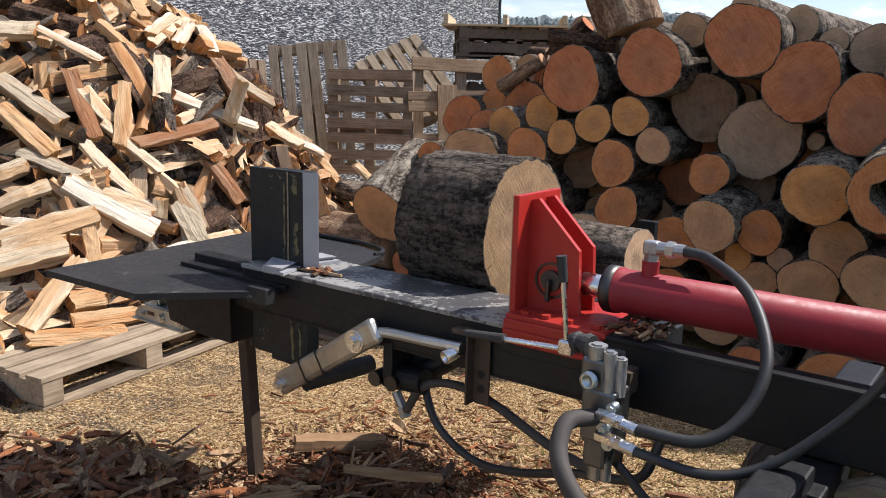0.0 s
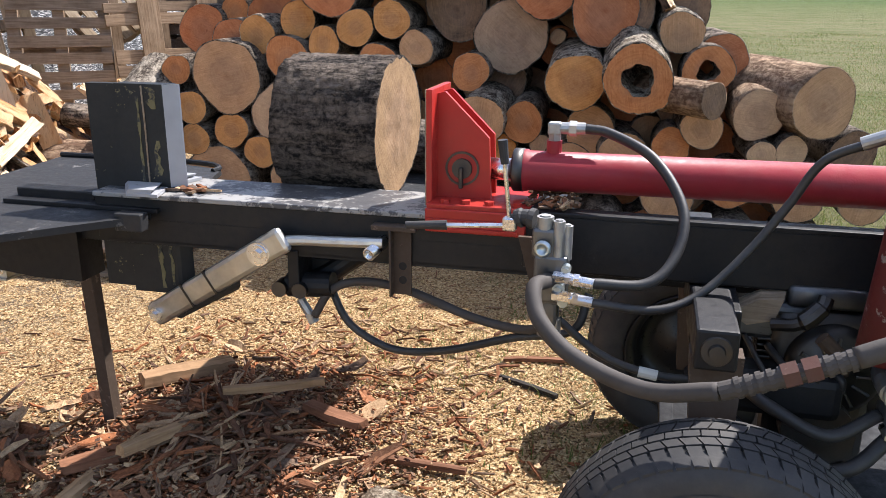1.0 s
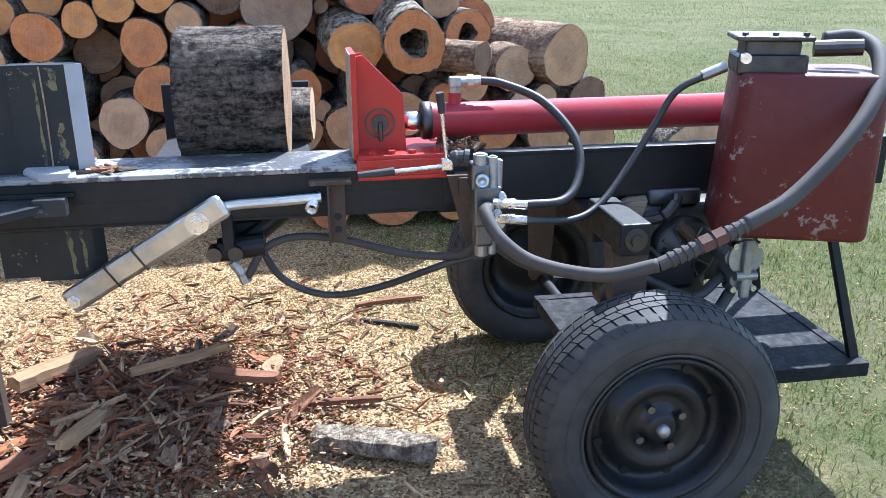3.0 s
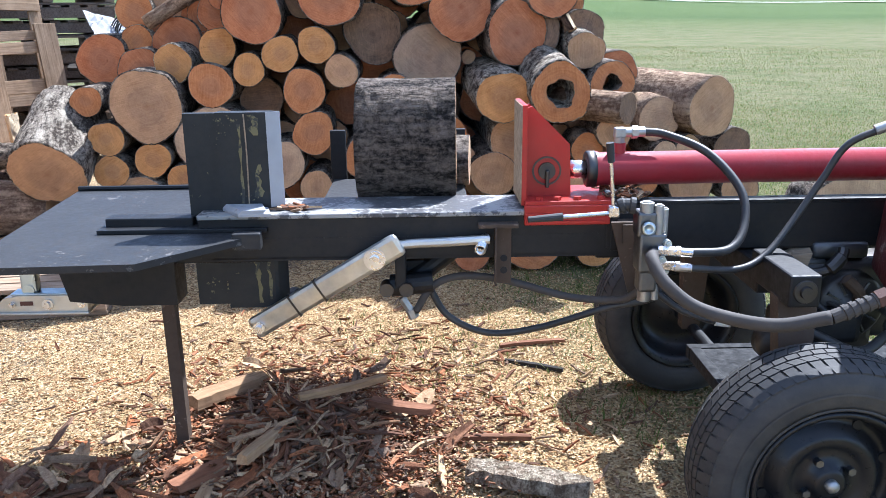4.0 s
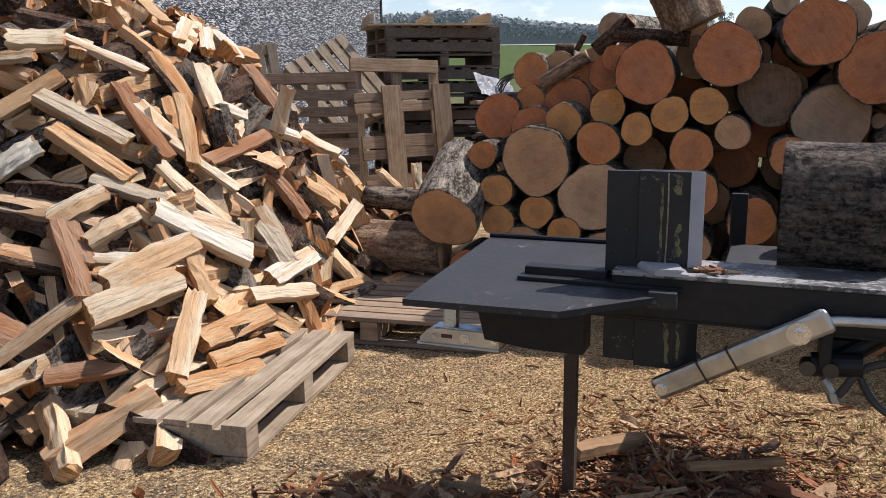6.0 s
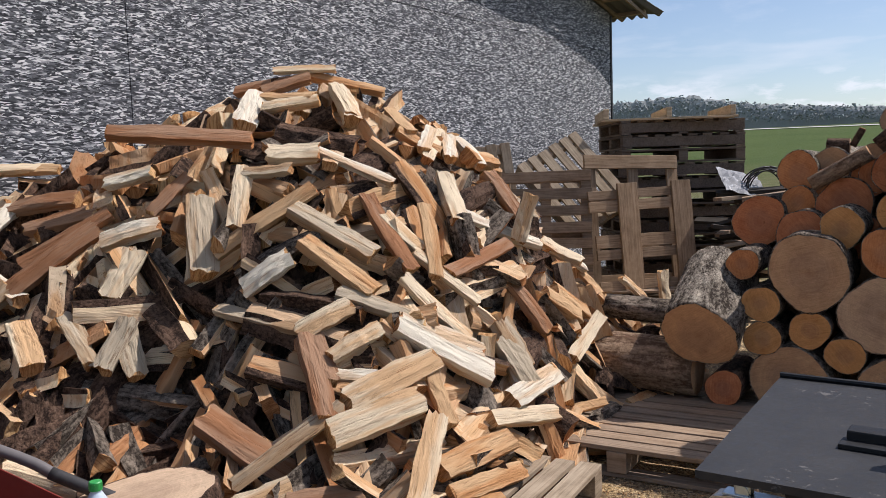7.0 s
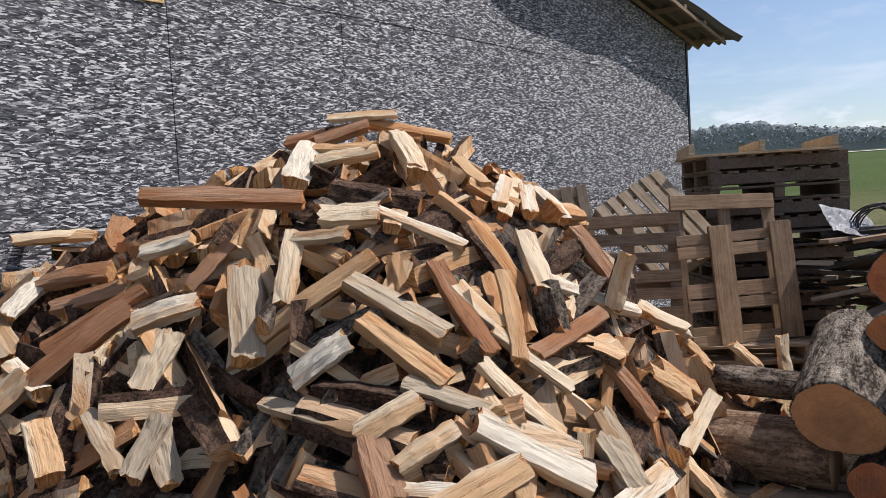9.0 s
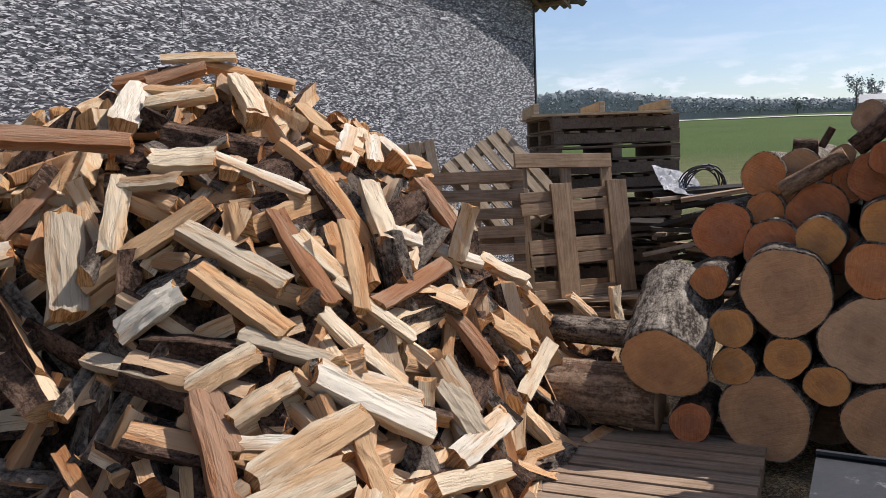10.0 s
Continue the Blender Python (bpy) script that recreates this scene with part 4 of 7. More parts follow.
def billet_mesh(seed):
    """A split billet along local z, centred; fresh faces, bark arc, sawn ends."""
    rng = random.Random(seed)
    length = rng.uniform(0.34, 0.50)
    r = rng.uniform(0.068, 0.118)
    span = rng.choice((0.7, 0.9, 1.1, 1.6, 2.2))
    kind = rng.random()
    if kind < 0.62:
        arc = 4
        prof = [(rng.uniform(0.0, 0.018), rng.uniform(-0.01, 0.01))] + [(r * math.cos(-span / 2 + span * k / arc), r * math.sin(-span / 2 + span * k / arc)) for k in range(arc + 1)]
        barks = set(range(1, arc + 1))
    else:
        w, h = r * rng.uniform(0.8, 1.2), r * rng.uniform(0.45, 0.8)
        prof = [(-w / 2, -h / 2), (0, -h * 0.55), (w / 2, -h * 0.4), (w * 0.42, h / 2), (-w * 0.05, h * 0.56), (-w * 0.5, h * 0.4)]
        barks = {2} if rng.random() < 0.5 else set()
    cx, cy = sum(p[0] for p in prof) / len(prof), sum(p[1] for p in prof) / len(prof)
    prof = [(x - cx, y - cy) for x, y in prof]
    prof, barks = ridged(prof, barks, rng)
    ns = 7
    verts, faces, mats = [], [], []
    bow = rng.uniform(-0.014, 0.014)
    twist = rng.uniform(-0.12, 0.12)
    n = len(prof)
    for i in range(ns + 1):
        t = i / ns
        f = 1 + rng.uniform(-0.05, 0.05)
        a = twist * (t - 0.5)
        for x, y in prof:
            x, y = x * f + rng.uniform(-0.0035, 0.0035), y * f + rng.uniform(-0.0035, 0.0035)
            z = (t - 0.5) * length + (rng.uniform(-0.010, 0.010) if i in (0, ns) else 0)
            verts.append((x * math.cos(a) - y * math.sin(a) + bow * math.sin(math.pi * t), x * math.sin(a) + y * math.cos(a), z))
    for i in range(ns):
        for k in range(n):
            faces.append((i * n + k, i * n + (k + 1) % n, (i + 1) * n + (k + 1) % n, (i + 1) * n + k))
            mats.append(1 if k in barks else 0)
    faces += [tuple(range(n - 1, -1, -1)), tuple(ns * n + k for k in range(n))]
    mats += [2, 2]
    return verts, faces, mats


def cut_end():
    m = Mat("billet_end", 0.85, spec=0.2)
    info = m.info()
    geo = m.n.new("ShaderNodeNewGeometry")
    rnd = m.math("FRACT", m.math("ADD", info.outputs["Random"], geo.outputs["Random Per Island"]))
    saw = m.noise(m.coord((120, 12, 8), shift=True), 1.0, 6, 0.75)
    base = m.ramp(rnd, (0.0, (0.60, 0.33, 0.13)), (0.4, (0.66, 0.43, 0.21)), (0.7, (0.46, 0.21, 0.08)), (1.0, (0.58, 0.34, 0.15)))
    m.color(m.mix(m.ramp(saw, (0.40, 0.0), (0.58, 1.0)), m.mix(1.0, base, (0.45, 0.34, 0.26), "MULTIPLY"), base))
    m.bump(saw, 0.6, 0.006)
    return m.m


BILLETS, BARKY = [], []
BEND = cut_end()
for i in range(52):
    bv, bf, bmats = billet_mesh(100 + i)
    bme = grid_mesh("billet", bv, bf, (SPLIT, BARKBROWN if i % 2 else BARK, BEND))
    if i >= 40:
        sides = len(bf[-1])
        bmats = [1 if mi == 0 and k % sides < sides * 0.75 else mi for k, mi in enumerate(bmats)]
    for poly, mi in zip(bme.polygons, bmats):
        poly.material_index = mi
    (BARKY if i >= 40 else BILLETS).append((bme, bv, bf, bmats))


def lerp_table(x, rows):
    if x <= rows[0][0]:
        return rows[0][1]
    for (a, va), (b, vb) in zip(rows, rows[1:]):
        if x <= b:
            return va + (vb - va) * (x - a) / (b - a)
    return rows[-1][1]


RIDGE = [(-7.5, 0.0), (-6.4, 0.8), (-5.1, 1.32), (-4.6, 1.45), (-3.8, 1.64), (-3.4, 1.76), (-3.0, 1.90), (-2.65, 1.99), (-2.35, 1.96), (-2.05, 1.78), (-1.62, 1.55), (-1.35, 1.22), (-1.13, 0.90), (-0.90, 0.56), (-0.62, 0.44), (-0.42, 0.30), (-0.25, 0.0)]
FRONT = [(0.0, 1.0), (0.4, 0.93), (1.0, 0.72), (1.6, 0.37), (2.1, 0.13), (2.6, 0.0)]


def pile_z(x, y):
    yr = 5.7
    k = lerp_table(x, [(-1.95, 1.0), (-1.2, 0.60), (-0.9, 0.34), (-0.5, 0.22)])
    dy = (yr - y) / k if y < yr else (y - yr) * 1.4
    hollow = 0.34 * math.exp(-((x + 3.0) / 0.36) ** 2 - ((y - 4.05) / 0.42) ** 2)
    return lerp_table(x, RIDGE) * lerp_table(dy, FRONT) - hollow


def behind_wall(x, y, gap=0.25):
    return (Vector((x, y, 0)) - WC).dot(WN) < gap


def build_pile():
    # dark sheet below the outer billets; its colour stands in for shade between them
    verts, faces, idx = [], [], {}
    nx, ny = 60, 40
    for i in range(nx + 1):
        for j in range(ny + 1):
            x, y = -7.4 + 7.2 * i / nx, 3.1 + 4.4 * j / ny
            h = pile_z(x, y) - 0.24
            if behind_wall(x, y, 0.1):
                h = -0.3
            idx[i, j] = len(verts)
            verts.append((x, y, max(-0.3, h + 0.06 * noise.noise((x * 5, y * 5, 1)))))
    for i in range(nx):
        for j in range(ny):
            faces.append((idx[i, j], idx[i + 1, j], idx[i + 1, j + 1], idx[i, j + 1]))
    tagged(new("pile_heart", grid_mesh("pile_heart", verts, faces, BARKBROWN)), "dark sheet under the outer billets, standing in for shade inside the firewood pile", "firewood", kind="stuff")
    rng = random.Random(11)
    spots = []
    tries = 0
    while len(spots) < 2400 and tries < 80000:
        tries += 1
        x, y = rng.uniform(-6.6, -0.35), rng.uniform(3.0, 6.6)
        h = pile_z(x, y)
        if h < 0.10 or behind_wall(x, y) or (x < -2.3 and y < 3.55 and x > -3.4):
            continue
        gap = 0.088
        if any((x - a) ** 2 + (y - b) ** 2 < gap * gap for a, b, _ in spots):
            continue
        spots.append((x, y, h))
    def poses(x, y, h):
        e = 0.05
        nrm = Vector((-(pile_z(x + e, y) - pile_z(x - e, y)) / (2 * e), -(pile_z(x, y + e) - pile_z(x, y - e)) / (2 * e), 1)).normalized()
        t = nrm.orthogonal().normalized()
        t.rotate(Matrix.Rotation(rng.uniform(0, 2 * math.pi), 3, nrm))
        # downhill lie and sideways lie are both common; some stick out
        t = (t + nrm * rng.gauss(0, 0.24)).normalized()
        return t
    near = sorted(spots, key=lambda q: math.hypot(q[0] + 1.9, q[1] - 3.9))
    jverts, jfaces, jm = [], [], []
    for i, (x, y, h) in enumerate(near):
        t = poses(x, y, h)
        here = Vector((x, y, 0))
        if any((here - c - w * k).length < 0.13 for c, w in LAID for k in (-0.8, 0.0, 0.8)):
            h -= 0.05
        m = axis(t, (x, y, h + rng.uniform(-0.125, -0.015))) @ pose(0, 0, 0, 0, 0, rng.uniform(0, 360))
        # mostly bark-covered billets low on the left darken the part lying in shade
        low = rng.random() < (0.88 if x < -2.3 and y < 4.55 else 0.16)
        me, bv, bf, bmats = (BARKY if low else BILLETS)[rng.randrange(len(BARKY) if low else len(BILLETS))]
        if i < 300:
            ob = new("firewood_billet", me)
            ob.matrix_world = m
            tagged(ob, "split firewood billet with pale fresh faces in the pile", "firewood", "pile of firewood")
        else:
            b = len(jverts)
            jverts += [m @ Vector(v) for v in bv]
            jfaces += [tuple(b + k for k in f) for f in bf]
            jm += bmats
    me = grid_mesh("firewood_pile", jverts, jfaces, (SPLIT, BARKBROWN, BEND))
    for poly, mi in zip(me.polygons, jm):
        poly.material_index = mi
    tagged(new("firewood_pile", me), "great heap of split firewood billets against the barn", "firewood", kind="stuff")


LAID = []


def placed(x, y, z, way, length, width, mat, tone):
    """A large billet lying on the outside of the pile, broad face up and outward."""
    rng = random.Random(round(x * 1000 + y * 313))
    w, h = width, width * rng.uniform(0.6, 0.85)
    prof = [(-w / 2, h / 2), (-w * 0.15, h * 0.56), (w * 0.2, h * 0.52), (w / 2, h * 0.42), (w * 0.30, -h * 0.35), (0.0, -h / 2), (-w * 0.42, -h * 0.28)]
    barked = rng.random() < 0.55
    prof, barks = ridged(prof, {3, 4} if barked else set(), rng)
    n, ns = len(prof), 7
    verts, faces, mats = [], [], []
    bow, twist = rng.uniform(-0.012, 0.012), rng.uniform(-0.15, 0.15)
    for i in range(ns + 1):
        t = i / ns
        a = twist * (t - 0.5)
        f = 1 + rng.uniform(-0.05, 0.05) - 0.12 * abs(t - 0.5)
        for k, (px, py) in enumerate(prof):
            px, py = px * f + rng.uniform(-0.004, 0.004), py * f + rng.uniform(-0.004, 0.004)
            pz = (t - 0.5) * length + (rng.uniform(-0.012, 0.012) if i in (0, ns) else 0)
            verts.append((px * math.cos(a) - py * math.sin(a), px * math.sin(a) + py * math.cos(a) + bow * math.sin(math.pi * t), pz))
    for i in range(ns):
        for k in range(n):
            faces.append((i * n + k, i * n + (k + 1) % n, (i + 1) * n + (k + 1) % n, (i + 1) * n + k))
            mats.append(1 if k in barks else 0)
    faces += [tuple(range(n - 1, -1, -1)), tuple(ns * n + k for k in range(n))]
    mats += [2, 2]
    me = grid_mesh("billet", verts, faces, (mat, BARKBROWN, BEND))
    for poly, mi in zip(me.polygons, mats):
        poly.material_index = mi
    ob = new("firewood_billet", me)
    zax = Vector(way).normalized()
    out = Vector((0.45, -0.65, 0.75))
    yax = (out - zax * out.dot(zax)).normalized()
    xax = yax.cross(zax)
    LAID.append((Vector((x, y, 0)), Vector((zax.x, zax.y, 0)) * length / 2))
    ob.matrix_world = Matrix(((xax.x, yax.x, zax.x, x), (xax.y, yax.y, zax.y, y), (xax.z, yax.z, zax.z, z), (0, 0, 0, 1)))
    names = {"white": "almost white fresh", "pale": "pale fresh", "tan": "tan", "brown": "brown weathered", "grey": "grey weathered"}
    return tagged(ob, f"{names[tone]} split firewood billet on the pile", "firewood", "pile of firewood")


placed(-3.13, 4.84, 1.66, (0.98, 0.20, -0.08), 0.71, 0.103, BROWN_WOOD, "brown")
placed(-2.89, 5.31, 1.81, (-0.03, 0.90, 0.44), 0.44, 0.149, WHITE_WOOD, "white")
placed(-2.69, 5.38, 1.89, (0.88, -0.47, -0.06), 0.39, 0.084, TAN_WOOD, "tan")
placed(-2.76, 5.66, 1.99, (0.95, 0.18, 0.27), 0.30, 0.080, BROWN_WOOD, "brown")
placed(-2.36, 5.31, 1.84, (0.34, -0.80, -0.50), 0.40, 0.102, PALE_WOOD, "pale")
placed(-2.55, 4.82, 1.55, (0.99, 0.10, 0.01), 0.26, 0.116, PALE_WOOD, "pale")
placed(-2.24, 4.82, 1.48, (0.91, -0.09, -0.41), 0.42, 0.056, WHITE_WOOD, "white")
placed(-2.79, 4.65, 1.34, (-0.03, 0.63, 0.77), 0.37, 0.096, PALE_WOOD, "pale")
placed(-2.64, 4.56, 1.23, (0.81, 0.27, 0.52), 0.57, 0.086, TAN_WOOD, "tan")
placed(-2.31, 4.49, 1.17, (0.84, -0.27, -0.47), 0.47, 0.106, GREY_WOOD, "grey")
placed(-2.27, 4.36, 1.02, (0.78, -0.32, -0.54), 0.43, 0.102, TAN_WOOD, "tan")
placed(-2.59, 4.35, 1.00, (0.82, 0.20, 0.54), 0.26, 0.104, WHITE_WOOD, "white")
placed(-2.05, 4.54, 1.16, (0.49, -0.49, -0.72), 0.48, 0.090, BROWN_WOOD, "brown")
placed(-1.98, 4.58, 1.15, (0.70, -0.28, -0.66), 0.26, 0.083, PALE_WOOD, "pale")
placed(-1.86, 4.60, 1.11, (0.14, -0.62, -0.77), 0.42, 0.077, TAN_WOOD, "tan")
placed(-1.83, 4.37, 0.82, (0.71, -0.02, -0.71), 0.41, 0.073, PALE_WOOD, "pale")
placed(-1.78, 4.52, 0.94, (0.75, 0.09, -0.65), 0.39, 0.059, PALE_WOOD, "pale")
placed(-1.62, 4.76, 1.00, (0.55, 0.82, 0.17), 0.55, 0.076, BROWN_WOOD, "brown")
placed(-1.50, 5.09, 1.11, (0.78, 0.51, -0.36), 0.53, 0.077, WHITE_WOOD, "white")
placed(-1.76, 4.93, 1.29, (0.23, -0.72, -0.65), 0.37, 0.105, PALE_WOOD, "pale")
placed(-1.49, 5.33, 1.30, (0.55, -0.15, -0.82), 0.30, 0.101, BROWN_WOOD, "brown")
placed(-1.38, 5.11, 1.18, (0.31, 0.06, 0.95), 0.26, 0.096, PALE_WOOD, "pale")
placed(-3.31, 4.58, 1.18, (0.96, 0.15, 0.25), 0.29, 0.104, WHITE_WOOD, "white")
placed(-2.96, 4.55, 1.16, (0.20, -0.54, -0.81), 0.43, 0.150, GREY_WOOD, "grey")
placed(-3.17, 4.74, 1.37, (0.50, 0.58, 0.64), 0.28, 0.066, BROWN_WOOD, "brown")
placed(-3.32, 4.44, 1.00, (0.26, 0.59, 0.76), 0.26, 0.096, PALE_WOOD, "pale")
placed(-2.60, 4.23, 0.81, (0.90, -0.42, -0.13), 0.49, 0.072, GREY_WOOD, "grey")
placed(-4.25, 4.76, 1.14, (0.71, -0.46, -0.54), 0.52, 0.121, GREY_WOOD, "grey")
placed(-3.67, 4.52, 1.07, (0.69, 0.46, 0.56), 0.50, 0.107, BROWN_WOOD, "brown")
placed(-3.96, 4.33, 0.86, (0.59, 0.56, 0.58), 0.34, 0.122, GREY_WOOD, "grey")
placed(-3.65, 4.17, 0.72, (0.54, -0.59, -0.60), 0.27, 0.113, PALE_WOOD, "pale")
placed(-3.27, 4.24, 0.71, (0.25, 0.62, 0.74), 0.27, 0.097, GREY_WOOD, "grey")
placed(-3.44, 4.22, 0.74, (0.60, -0.42, -0.68), 0.29, 0.074, GREY_WOOD, "grey")
placed(-2.30, 4.16, 0.81, (0.83, 0.42, 0.38), 0.26, 0.098, PALE_WOOD, "pale")
placed(-1.81, 4.28, 0.70, (0.84, 0.37, -0.40), 0.44, 0.101, WHITE_WOOD, "white")
placed(-2.06, 4.26, 0.84, (0.93, 0.00, -0.36), 0.41, 0.078, GREY_WOOD, "grey")
placed(-2.16, 4.09, 0.72, (0.76, 0.55, 0.35), 0.26, 0.074, PALE_WOOD, "pale")
placed(-1.48, 4.53, 0.60, (0.46, -0.24, -0.86), 0.26, 0.109, GREY_WOOD, "grey")
placed(-1.19, 5.05, 0.70, (0.65, 0.55, -0.52), 0.30, 0.097, TAN_WOOD, "tan")
placed(-1.15, 5.40, 0.96, (0.86, -0.19, -0.47), 0.26, 0.075, PALE_WOOD, "pale")
placed(-4.31, 4.68, 1.12, (0.99, -0.03, 0.15), 0.26, 0.165, PALE_WOOD, "pale")
placed(-4.13, 4.85, 1.25, (0.21, 0.84, 0.50), 0.26, 0.091, WHITE_WOOD, "white")
placed(-3.72, 4.71, 1.25, (0.98, -0.04, 0.17), 0.39, 0.070, BROWN_WOOD, "brown")
placed(-3.91, 4.92, 1.33, (0.98, -0.15, 0.11), 0.40, 0.104, BROWN_WOOD, "brown")
placed(-3.46, 4.95, 1.46, (0.97, 0.00, 0.23), 0.26, 0.086, WHITE_WOOD, "white")
placed(-2.67, 4.72, 1.47, (0.99, -0.10, 0.05), 0.27, 0.071, GREY_WOOD, "grey")
placed(-4.26, 5.31, 1.53, (0.86, 0.51, 0.02), 0.37, 0.060, PALE_WOOD, "pale")
placed(-1.90, 5.34, 1.62, (0.07, 0.93, 0.36), 0.36, 0.081, WHITE_WOOD, "white")
placed(-1.78, 5.38, 1.57, (-0.07, 0.90, 0.42), 0.31, 0.087, WHITE_WOOD, "white")
placed(-2.05, 5.38, 1.73, (0.52, -0.68, -0.51), 0.29, 0.082, TAN_WOOD, "tan")
placed(-1.61, 5.52, 1.50, (0.43, 0.90, -0.12), 0.33, 0.120, TAN_WOOD, "tan")
placed(-2.05, 3.84, 0.46, (0.84, 0.51, 0.18), 0.41, 0.133, PALE_WOOD, "pale")
placed(-2.00, 4.01, 0.57, (0.76, 0.62, 0.22), 0.46, 0.125, PALE_WOOD, "pale")
placed(-1.79, 4.24, 0.65, (0.82, 0.21, -0.54), 0.50, 0.132, WHITE_WOOD, "white")
placed(-2.38, 3.73, 0.40, (0.75, 0.49, 0.45), 0.52, 0.067, GREY_WOOD, "grey")
placed(-1.71, 3.64, 0.15, (0.72, 0.69, -0.11), 0.43, 0.093, TAN_WOOD, "tan")
placed(-1.66, 3.95, 0.27, (0.64, 0.77, 0.01), 0.45, 0.112, TAN_WOOD, "tan")
placed(-1.85, 3.73, 0.32, (0.14, 0.86, 0.49), 0.47, 0.099, PALE_WOOD, "pale")
placed(-1.61, 3.85, 0.19, (0.66, 0.75, -0.06), 0.43, 0.086, TAN_WOOD, "tan")
placed(-2.53, 3.79, 0.34, (0.83, -0.14, -0.53), 0.53, 0.136, BROWN_WOOD, "brown")
placed(-2.21, 3.54, 0.26, (0.97, 0.22, 0.03), 0.29, 0.080, BROWN_WOOD, "brown")
placed(-2.46, 3.52, 0.26, (0.87, 0.43, 0.23), 0.26, 0.092, PALE_WOOD, "pale")
placed(-2.31, 3.95, 0.61, (0.32, -0.68, -0.66), 0.43, 0.095, BROWN_WOOD, "brown")
placed(-1.44, 4.27, 0.33, (0.69, 0.71, -0.16), 0.44, 0.081, PALE_WOOD, "pale")
placed(-1.80, 4.03, 0.49, (0.35, -0.51, -0.79), 0.26, 0.075, TAN_WOOD, "tan")
placed(-1.39, 4.46, 0.41, (0.53, 0.84, 0.08), 0.43, 0.112, WHITE_WOOD, "white")
placed(-1.47, 4.47, 0.53, (0.52, -0.23, -0.83), 0.26, 0.117, GREY_WOOD, "grey")
placed(-2.16, 3.98, 0.61, (0.99, 0.06, -0.10), 0.26, 0.062, WHITE_WOOD, "white")
placed(-2.66, 5.75, 2.09, (1.00, 0.00, -0.01), 0.38, 0.063, PALE_WOOD, "pale")
placed(-2.40, 5.75, 1.99, (0.97, 0.00, -0.24), 0.46, 0.069, TAN_WOOD, "tan")
placed(-2.88, 5.75, 2.00, (0.99, 0.00, 0.15), 0.43, 0.080, BROWN_WOOD, "brown")
placed(-2.35, 5.31, 1.82, (0.29, -0.82, -0.50), 0.40, 0.107, PALE_WOOD, "pale")
placed(-2.65, 5.27, 1.84, (0.99, 0.06, 0.11), 0.31, 0.079, PALE_WOOD, "pale")
placed(-1.87, 5.38, 1.59, (0.10, 0.94, 0.34), 0.52, 0.079, PALE_WOOD, "pale")
placed(-3.75, 4.75, 1.25, (0.97, 0.07, 0.23), 0.31, 0.094, BROWN_WOOD, "brown")
placed(-3.65, 4.62, 1.17, (0.81, 0.33, 0.48), 0.48, 0.080, BROWN_WOOD, "brown")
placed(-3.30, 4.46, 1.01, (0.33, 0.60, 0.73), 0.26, 0.099, PALE_WOOD, "pale")
placed(-4.27, 5.37, 1.52, (0.99, -0.13, 0.01), 0.48, 0.073, TAN_WOOD, "tan")
placed(-1.11, 5.58, 0.90, (0.56, 0.75, -0.36), 0.46, 0.072, WHITE_WOOD, "white")
placed(-1.13, 5.20, 0.70, (0.58, 0.63, -0.51), 0.34, 0.095, TAN_WOOD, "tan")
placed(-1.38, 4.82, 0.74, (0.58, 0.02, -0.82), 0.31, 0.086, BROWN_WOOD, "brown")
placed(-1.48, 4.49, 0.54, (0.26, -0.51, -0.82), 0.26, 0.098, GREY_WOOD, "grey")
placed(-1.06, 5.04, 0.53, (0.47, 0.79, 0.39), 0.41, 0.076, PALE_WOOD, "pale")
placed(-1.44, 5.47, 1.27, (0.59, 0.64, -0.49), 0.49, 0.098, GREY_WOOD, "grey")
placed(-0.94, 5.75, 0.72, (0.65, 0.00, -0.76), 0.26, 0.063, TAN_WOOD, "tan")
placed(-0.66, 5.75, 0.66, (0.68, 0.00, -0.74), 0.26, 0.058, PALE_WOOD, "pale")
placed(-0.48, 5.75, 0.66, (0.11, 0.00, -0.99), 0.26, 0.078, PALE_WOOD, "pale")
placed(-2.29, 4.03, 0.67, (0.39, -0.65, -0.66), 0.26, 0.081, BROWN_WOOD, "brown")
placed(-3.43, 4.24, 0.73, (0.51, -0.48, -0.71), 0.29, 0.068, GREY_WOOD, "grey")
placed(-3.88, 4.44, 0.95, (0.80, -0.48, -0.36), 0.27, 0.080, WHITE_WOOD, "white")
placed(-3.22, 4.26, 0.68, (-0.36, 0.44, 0.82), 0.27, 0.107, GREY_WOOD, "grey")
placed(-1.67, 5.50, 1.54, (0.48, -0.69, -0.54), 0.31, 0.075, WHITE_WOOD, "white")
placed(-1.94, 5.28, 1.61, (0.88, 0.06, -0.47), 0.26, 0.072, TAN_WOOD, "tan")

build_pile()
slab = placed(1.92, 3.66, 1.42, (-0.37, 0.39, 0.84), 0.42, 0.075, PALE_WOOD, "pale")
slab.name = "bark_slab"
tagged(slab, "pale torn bark slab leaning on the log stack", "bark slab")


